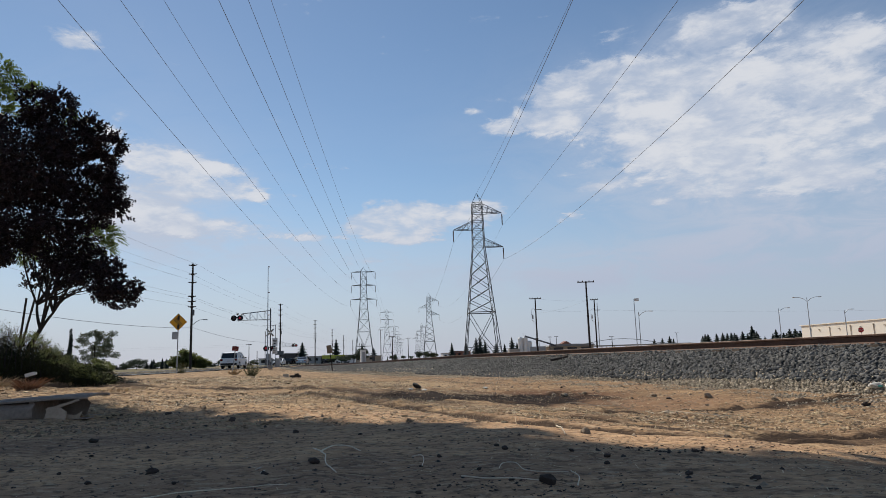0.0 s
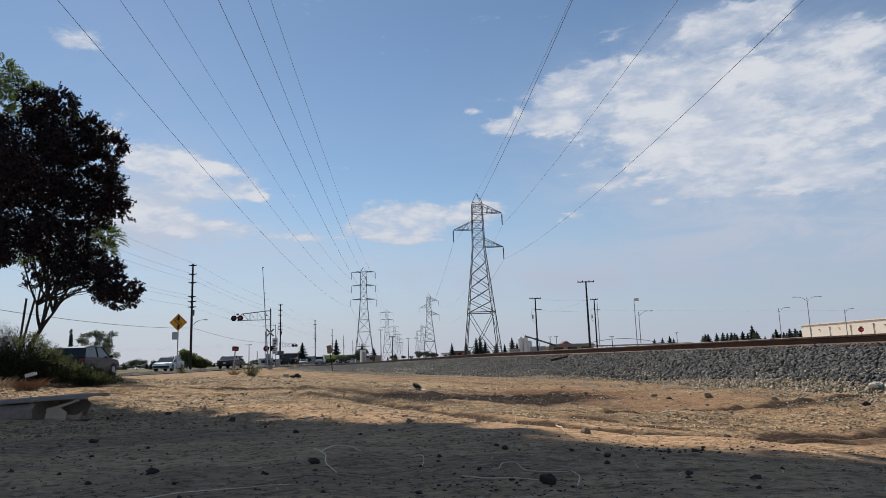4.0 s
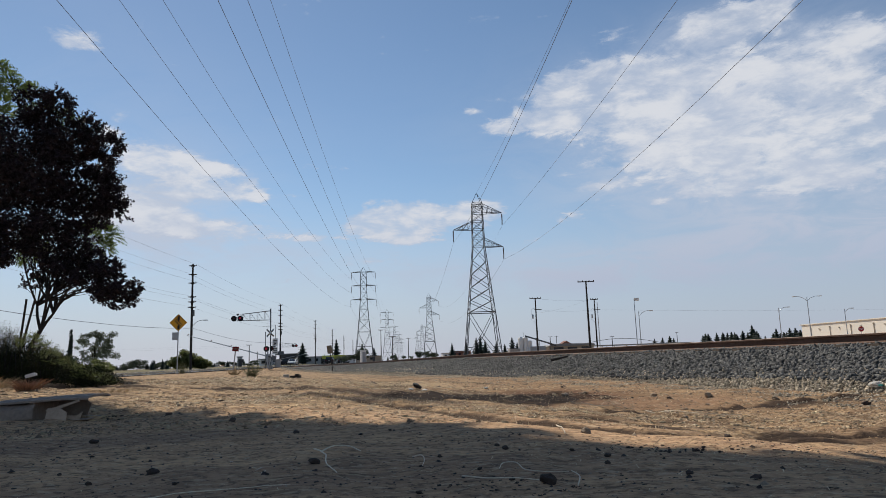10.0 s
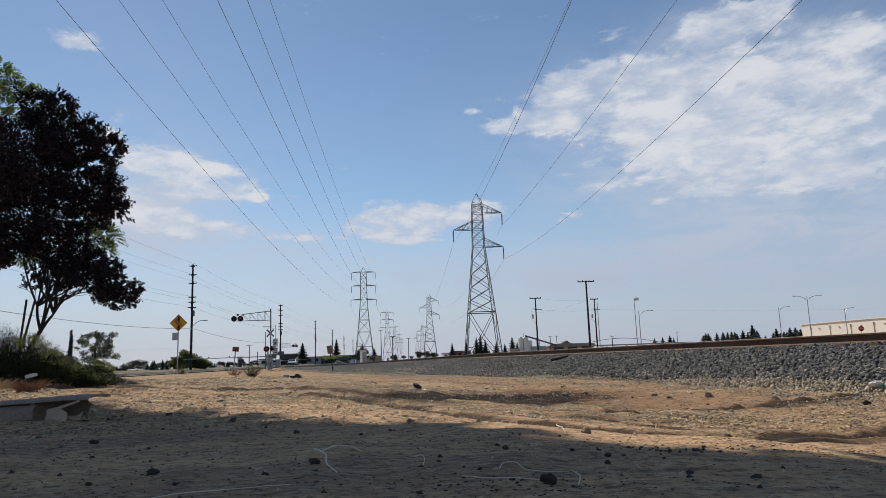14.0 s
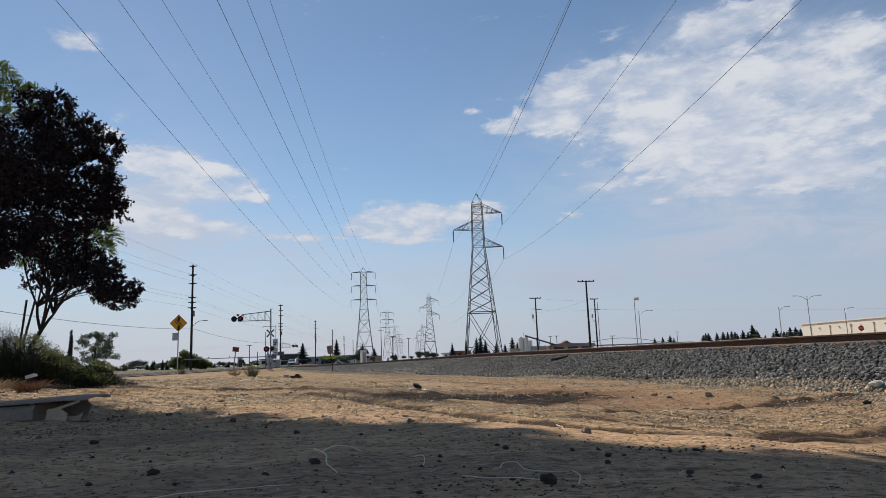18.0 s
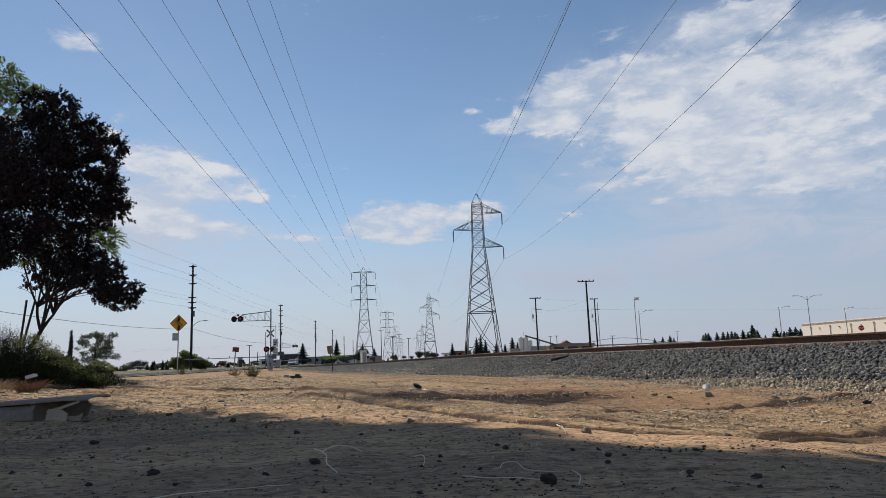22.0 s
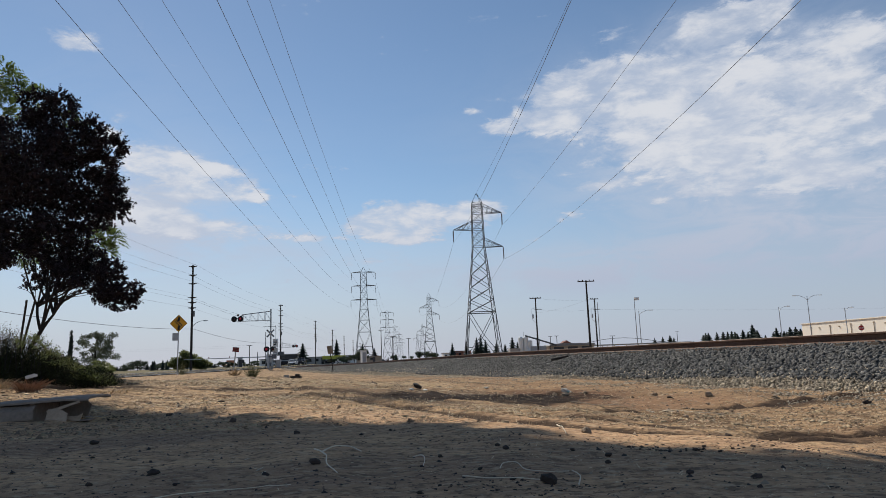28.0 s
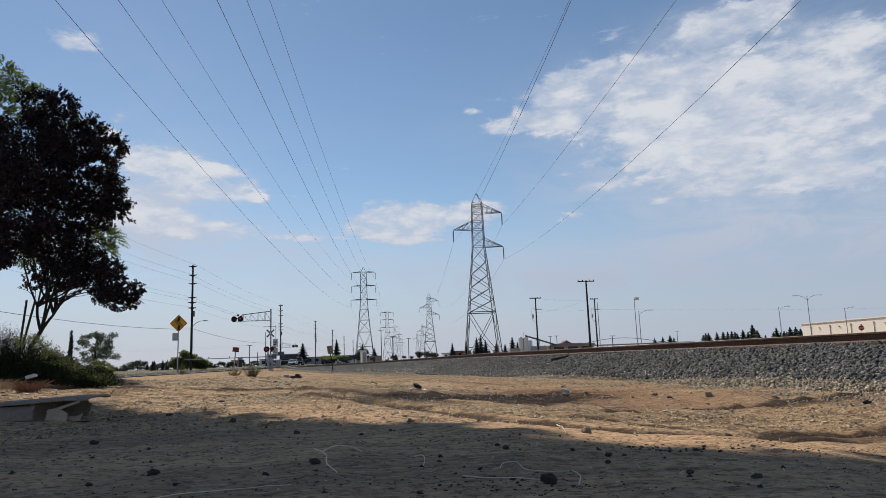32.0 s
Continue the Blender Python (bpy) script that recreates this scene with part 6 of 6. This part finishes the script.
# ---- the blown plastic bag ----
def plastic_bag():
    b = thing("plastic_bag", "crumpled white plastic bag with teal print, blown by wind", "plastic bag")
    bm = bmesh.new()
    bmesh.ops.create_icosphere(bm, subdivisions=4, radius=1)
    for v in bm.verts:
        c = v.co.copy()
        k = 1 + .32 * noise.noise(c * 1.7) + .25 * abs(noise.noise(c * 4.1 + Vector((3, 1, 2)))) - .12 * abs(noise.noise(c * 9))
        v.co = Vector((c.x * k * .075, c.y * k * .05, c.z * k * .034 + .022))
    me = bpy.data.meshes.new("sack")
    bm.to_mesh(me)
    bm.free()
    me.materials.append(PLAST_W)
    part("sack", me, PLAST_W, b)
    g = G()
    for k in range(8):
        a, c = k / 8, (k + 1) / 8
        zz = lambda t: .012 + .03 * math.sin(t * 7)
        g.add([(.04 + .08 * a, -.055 - .02 * a, zz(a)), (.04 + .08 * c, -.055 - .02 * c, zz(c)), (.04 + .08 * c, .03, zz(c) + .014), (.04 + .08 * a, .035, zz(a) + .02),
               (.04 + .08 * a, -.055 - .02 * a, zz(a) - .003), (.04 + .08 * c, -.055 - .02 * c, zz(c) - .003), (.04 + .08 * c, .03, zz(c) + .011), (.04 + .08 * a, .035, zz(a) + .017)],
              [(0, 1, 2, 3), (7, 6, 5, 4), (1, 0, 4, 5), (3, 2, 6, 7), (0, 3, 7, 4), (2, 1, 5, 6)])
    part("handle", g, PLAST_W, b)
    part("print", G().prism([(-.02, .004), (.035, .0), (.042, .016), (.014, .022), (-.014, .019)], .010, pose(.02, -.052, .003, 14, 0, 8)), PLAST_T, b, "teal printed patch")
    return b


BAG = plastic_bag()


# ---- set the place out ----
railway()
power_lines()
road_poles()
cross_pole(31.4, 115, 13.0, 2.9, "dark wooden pole with one crossarm beyond the track")
cross_pole(29.3, 150, 13.3, 2.6, "dark wooden pole with a transformer beyond the track", True)
cross_pole(45.4, 160, 13.5, 1.9, "dark wooden pole with two crossarms", True)

cross_pole(-66.4, 300, 9.4, 2.4, "distant wooden pole with crossarms")
cross_pole(-64, 305, 6.5, 0, "short distant wooden pole")
for x, y, h in ((85, 380, 11), (170, 420, 12), (-4, 240, 9), (2, 330, 11), (92, 300, 8), (64, 330, 9), (75, 350, 10), (-10, 300, 14)):
    cross_pole(x, y, h, 2.2, "distant dark wooden pole with a crossarm")
for (xa, ya, za), (xb, yb, zb) in (((29.3, 150, 12.9), (45.4, 160, 13.0)), ((29.3, 150, 10.4), (45.4, 160, 10.6)), ((45.4, 160, 10.6), (150, 190, 10.0)), ((29.3, 150, 9.6), (31.4, 115, 9.4)), ((-66.4, 300, 9.2), (-190, 310, 9.6)), ((-66.4, 300, 8.4), (-190, 310, 8.9))):
    w = thing("overhead_wire", "thin dark wire strung between wooden poles", "cable", group="wires beyond the track")
    part("wire", G().path([(xa + (xb - xa) * k / 8, ya + (yb - ya) * k / 8, za + (zb - za) * k / 8 - .4 * 4 * (k / 8) * (1 - k / 8)) for k in range(9)], .009, n=4), WIRE, w)
mast_lamp(46.35, 161, 12.6, (), "plain slim grey pole beside a wooden one")
mast_lamp(51.6, 150, 12.3, (), "tall slim pole with a floodlight", True)
mast_lamp(52.1, 149, 9.4, ((1, 2.6),), "slim street lamp with one curved arm")
mast_lamp(84.7, 150, 9.3, ((1, 2.0),), "slim street lamp with one arm")
mast_lamp(91.6, 150, 11.6, ((1, 2.8), (-1, 2.8)), "tall street lamp with two arms")
mast_lamp(100.1, 150, 8.6, ((1, 1.6),), "slim street lamp with one arm")
bungalow()
warning_sign()
small_signs()
buildings()
far_trees()
street_tree()
unseen_shade_trees()
shrub_bank()
weed_bush(-4.29, 19.7, .6, .38, "dry grey-green weed bush on the bare bank", WEED)
weed_bush(-6.05, 25, .6, .3, "dry straw-coloured weed bush by a red sign", STRAW)
weed_bush(-13.4, 42.6, .9, .75, "dry weeds at the foot of a road sign", WEED)
grass_tuft(-4.43, 8.45, .15, .18, 420, "dead reddish weeds at the shrub's foot", mat("dead_red_weed", (.42, .24, .15), (.28, .16, .10), .9, 5, island=.3, bump=0))
grass_tuft(-5.0, 8.35, .13, .7, 900, "dry straw tuft below the shrubs", STRAW)
grass_tuft(-5.3, 8.75, .16, .5, 700, "green blades of grass below the shrubs", LEAF_B)
for k in range(44):
    lump(1.04 + random.gauss(0, .13), 2.66 + random.gauss(0, .1), random.uniform(.003, .010))
for k in range(9):
    a, x, y = random.uniform(-1.2, 1.2), 1.02 + random.gauss(0, .16), 2.66 + random.gauss(0, .1)
    b, q = a + random.uniform(-.6, .6), random.uniform(.03, .1)
    twig([(x, y, .006), (x + q * .5 * math.cos(a), y + q * .5 * math.sin(a), random.uniform(.006, .03)), (x + q * math.cos(b), y + q * math.sin(b), random.uniform(.004, .05))], .0011, "thin grey dry stem in a drift of litter", material=STRAW)
for k in range(14):
    a, x, y = random.uniform(-.7, .7), -2.3 + random.gauss(0, .07), 5.45 + random.gauss(0, .07)
    b, q = a + random.uniform(-1.5, 1.5), random.uniform(.05, .17)
    twig([(x, y, .01), (x + q * .3 * math.cos(a), y + q * .3 * math.sin(a), random.uniform(.006, .03)), (x + q * .7 * math.cos(a), y + q * .7 * math.sin(a), random.uniform(.006, .045)), (x + q * math.cos(b), y + q * math.sin(b), .01)], .0018, "thin dry stalk beside a cardboard box", material=STRAW)
for k in range(14):
    lump(-2.24 + random.gauss(0, .1), 5.45 + random.gauss(0, .1), random.uniform(.008, .018), k % 2 == 0)
twig([(.73, 4.81, .03), (.66, 4.2, .05), (.58, 3.65, .02), (.58, 3.25, .01)], .0016, "long pale dry stalk on sunlit dirt", material=STRAW)
twig([(.78, 3.61, .015), (.75, 3.35, .02), (.72, 3.15, .01)], .0035, "pale dry stalk at the edge of the shade")
grass_tuft(-3.4, 8.3, .05, .6, 400, "low dry straw on the bank", STRAW)
for x, y, s in ((-.62, 2.78, .011), (-.5, 2.42, .014), (-.66, 2.7, .008), (-.47, 2.35, .01), (1.9, 6.0, .03)):
    o = new("dry_leaf", clod_mesh("dry_leaf", DRY_LEAF, int(70 + x * 20), .18))
    o.matrix_basis = Matrix.LocRotScale((x, y, gz(x, y) + s * .2), Euler((.2, .3, x * 5)), Vector((s, s * .6, s)))
    tagged(o, "pale curled dry leaf on the dirt", "leaf", group="dry leaves on the lot")
cardboard()
tb = thing("white_carton", "pale crushed carton caught in the shrub", "litter", pose(-4.46, 8.56, gz(-4.46, 8.56) + .10, 0, -15, 20))
part("carton", G().box((0, 0, .05), (.10, .07, .04)).box((.055, 0, .045), (.03, .05, .03)), PAPER, tb)
kerbstone = thing("concrete_block", "broken grey block lying on the bank", "block", pose(-3.62, 21.4, gz(-3.62, 21.4) - .02, 0, 0, 10))
part("block", G().box((0, 0, .06), (.17, .15, .13)), CONC, kerbstone)
dk = thing("tie_fragment", "dark charred chunk of railway tie", "wood chunk", pose(-3.33, 21.4, gz(-3.33, 21.4) - .02, 0, 0, -8))
part("chunk", G().box((0, 0, .05), (.3, .2, .1)).box((.04, .02, .12), (.12, .1, .06)), POLEWOOD, dk)
bl = new("black_rubbish", clod_mesh("black_rubbish", BLACKM, 21, .7))
bl.matrix_basis = Matrix.LocRotScale((.2, 11.7, gz(.2, 11.7) + .05), Euler((.2, .3, .4)), Vector((.075, .06, .055)))
tagged(bl, "crumpled black plastic rubbish on dark dirt", "rubbish")
for x, y, s, lab in ((.1, 11.5, .05, "small white scrap of litter"), (1.5, 12.9, .05, "white scrap of litter on dark dirt"), (.32, 11.5, .05, "pale flat scrap of card")):
    o = new("litter", clod_mesh("litter", PAPER, int(40 + x * 10), .35))
    o.matrix_basis = Matrix.LocRotScale((x, y, gz(x, y) + s * .3), Euler((0, 0, x)), Vector((s, s * .8, s)))
    tagged(o, lab, "litter", group="litter on the lot")
# clods and stones that can be told apart
for x, y, r in ((-.85, 2.42, .019), (-1.57, 3.63, .024), (-1.79, 5.4, .024), (-1.11, 4.56, .03), (-1.68, 6.46, .035), (-.58, 3.74, .017), (-.32, 2.47, .02), (.12, 2.58, .011), (.40, 1.99, .025), (.03, 1.91, .009),
                (.23, 2.25, .009), (.38, 2.71, .013), (.36, 2.8, .010), (-1.0, 2.29, .011), (-1.18, 2.48, .009), (-.22, 3.41, .010), (-.08, 3.49, .009), (.30, 2.03, .009), (1.57, 3.36, .02), (1.09, 2.62, .012), (4.72, 6.92, .04), (3.38, 8.78, .035),
                (-.45, 2.3, .007), (.62, 2.62, .010), (.72, 2.5, .012), (.66, 2.3, .010), (.85, 2.1, .012), (.98, 1.95, .016), (-.7, 2.18, .008), (-1.3, 3.0, .009)):
    lump(x, y, r)
for x, y, r, lab in ((.87, 3.36, .026, "two-toned angular stone at the edge of the shade"), (2.28, 9.87, .05, "tan stone beside dark dirt"), (2.15, 10.0, .035, ""), (3.86, 8.69, .05, ""), (2.75, 10.6, .045, ""), (1.5, 4.0, .014, ""), (2.2, 5.4, .02, ""), (3.4, 9.4, .045, ""), (1.21, 9.74, .03, ""), (-1.4, 9.0, .03, ""), (-2.4, 13, .04, ""), (.9, 9.2, .03, ""), (4.3, 7.9, .04, "")):
    lump(x, y, r, True, lab)
for k in range(40):
    y = 6 + 16 * random.random()
    x = random.uniform(-.4, .45) * y
    if uv_of(x, y)[0] > 3.2:
        lump(x, y, random.uniform(.008, .026), random.random() < .6)
twig([(-.37, 2.84, .012), (-.33, 2.75, .014), (-.29, 2.55, .02), (-.27, 2.39, .018), (-.22, 2.23, .008)], .0030, "forked pale dry stalk curved on the dirt")
twig([(-.33, 2.75, .014), (-.30, 2.82, .02), (-.27, 2.84, .022), (-.22, 2.83, .02), (-.18, 2.78, .008)], .0030, "curved pale dry stalk on the dirt")
twig([(.16, 2.08, .006), (.22, 2.055, .008), (.27, 2.03, .008), (.37, 1.98, .01)], .0021, "straight pale straw stem on the dirt")
twig([(.29, 2.22, .006), (.31, 2.27, .012), (.35, 2.27, .012), (.36, 2.15, .012), (.41, 2.07, .02), (.45, 1.96, .04)], .0018, "looped pale dry stem over a clod")
twig([(.47, 1.94, .006), (.49, 2.0, .02), (.50, 2.14, .01)], .0022, "short pale stem beside a clod")
twig([(.02, 2.58, .006), (.045, 2.54, .014), (.06, 2.48, .014), (.05, 2.3, .006)], .002, "short curved dry stem")
twig([(2.3, 6.6, .02), (2.6, 6.1, .03), (2.95, 6.0, .02)], .005, "pale dry stick on sunlit dirt")
twig([(2.25, 6.4, .02), (2.5, 6.0, .02)], .004, "short pale stick on sunlit dirt")
twig([(.75, 5.2, .02), (.85, 4.5, .03), (.95, 4.2, .02), (1.1, 3.95, .01)], .0018, "pale dry stalk on sunlit dirt", material=STRAW)
twig([(1.6, 6.9, .02), (1.9, 6.75, .03), (2.3, 6.9, .02)], .004, "pale dry stalk near the dark patch")
twig([(-.72, 1.93, .008), (-.5, 1.99, .012), (-.33, 2.03, .008)], .0016, "long dry stalk on shaded dirt")
twig([(-.95, 1.86, .008), (-.9, 1.8, .01)], .002, "broken dry stalk on shaded dirt")
straw_litter()
crust_chips()
ballast()


# ---- what moves ----
def motions():
    def lane(ob, x, rows, back=False):
        walk(ob, [(t, pose(x, y, road_z(y), 0, 0, 180 if back else 0)) for t, y in rows])

    lane(WHITE_SUV, -19.0, ((0, 78.5), (1, 95), (2, 115), (3, 136.5), (3.5, 147.5), (10, 290), (32, 800)))
    lane(SILVER_CAR, -19.0, ((0, 131), (1, 149), (2, 171), (3, 193), (32, 860)))
    lane(PALE_SEDAN, -25.0, ((0, 140), (1.2, 119.7), (2, 106.5), (3.2, 87.7), (5, 58), (10, -30), (32, -110)), True)
    walk(DARK_SEDAN, [(t, pose(x, y, road_z(y), 0, 0, a)) for t, x, y, a in ((0, -22.9, 2, 0), (3.0, -22.8, 66, -1), (3.5, -21.8, 75, -3), (5.5, -19.2, 112, -3), (6.7, -19, 139, 0), (10, -19, 210, 0), (32, -19, 720, 0))])
    lane(DARK_SUV, -19.0, ((0, -48), (3.5, 31), (5.5, 77), (6.4, 97), (7.3, 117), (8.2, 137), (10, 178), (32, 690)))
    lane(WAITING_CAR, -27.0, ((0, 250), (3.5, 195), (5.0, 175), (6.2, 169.2), (8, 169), (32, 169)), True)
    walk(ORANGE_TRUCK, [(t, pose(x, y, .16, 0, 0, 168)) for t, x, y in ((0, -166, 640), (12, -143, 550), (20, -83, 320), (23.5, -64.6, 250), (25.5, -63.9, 250), (27.5, -63, 250), (29, -62.2, 250), (32, -61.2, 250))])
    lane(LATE_TRUCK, -27.3, ((0, 420), (22, 330), (25.5, 215), (29, 184), (32, 181)), True)
    # the wind rocks the crowns a little
    rnd = random.Random(5)
    sway = [(0.0, 0.0, 0.0)] + [(1.6 * k, rnd.uniform(-.45, .45), rnd.uniform(-.45, .45)) for k in range(1, 21)]
    for ob in bpy.data.objects:
        if ob.parent and ob.parent.name in ("street_tree", "green_tree") and "crown" in ob.name:
            f = 1.0 if ob.parent.name == "street_tree" else 1.4
            walk(ob, [(t, pose(0, 0, 0, a * f, b * f, 0)) for t, a, b in sway])
    near = ((0, 90), (3.5, 90), (3.8, 88.5), (4.5, 78), (5.5, 62), (6.0, 54.2), (6.5, 47.5), (7, 41.3), (7.5, 36.5), (8, 31.9), (8.5, 27.6), (9, 24), (9.5, 19.4), (10, 15.4), (10.5, 12.6), (11, 9.8), (11.5, 6.6), (12, 3.8), (12.5, 1.2), (13, .3), (14, .2), (32, .2))
    walk(NEAR_ARM, [(t, pose(0, 0, 0, 0, a, 0)) for t, a in near])
    far = ((0, 88), (3.5, 86), (4.5, 66), (5.5, 47), (6.5, 43), (7.5, 33), (8.5, 22), (10, 9), (11.5, 1), (13, 0), (32, 0))
    walk(FAR_ARM, [(t, pose(0, 0, 0, 0, -a, 0)) for t, a in far])

    def bag(t, x, y, lift, rx, ry, rz):
        u, v = uv_of(x, y)
        z = max(gz(x, y), float(shoulder(u, v)) + .03 if u < 2.9 else -9)
        return t, pose(x, y, z + lift, rx, ry, rz)
    walk(BAG, [bag(0, 5.86, 8.35, .0, 0, 0, -20), bag(19.2, 5.86, 8.35, .0, 0, 0, -20), bag(19.6, 5.82, 8.35, .02, 0, 20, -10), bag(20.0, 5.70, 8.30, .05, 20, 55, 10),
               bag(20.5, 5.62, 8.5, .0, 5, 5, 40), bag(21.0, 5.55, 8.6, .0, 0, -5, 60), bag(21.25, 5.5, 9.1, .08, 40, 10, 80), bag(21.5, 5.35, 9.4, .16, 70, 40, 100),
               bag(22.0, 4.35, 9.9, .04, 120, 60, 150), bag(22.2, 4.1, 10.1, .02, 150, 40, 190), bag(22.4, 3.9, 10.9, .14, 190, 60, 230), bag(22.6, 3.42, 10.9, .06, 230, 50, 270),
               bag(22.8, 3.15, 10.8, .01, 280, 30, 300), bag(23.0, 2.95, 11.0, .01, 330, 10, 330), bag(23.4, 2.65, 10.8, .01, 360, 0, 350), bag(24.0, 2.5, 10.8, .01, 360, 25, 370), bag(32, 2.5, 10.8, .01, 360, 25, 370)])


motions()
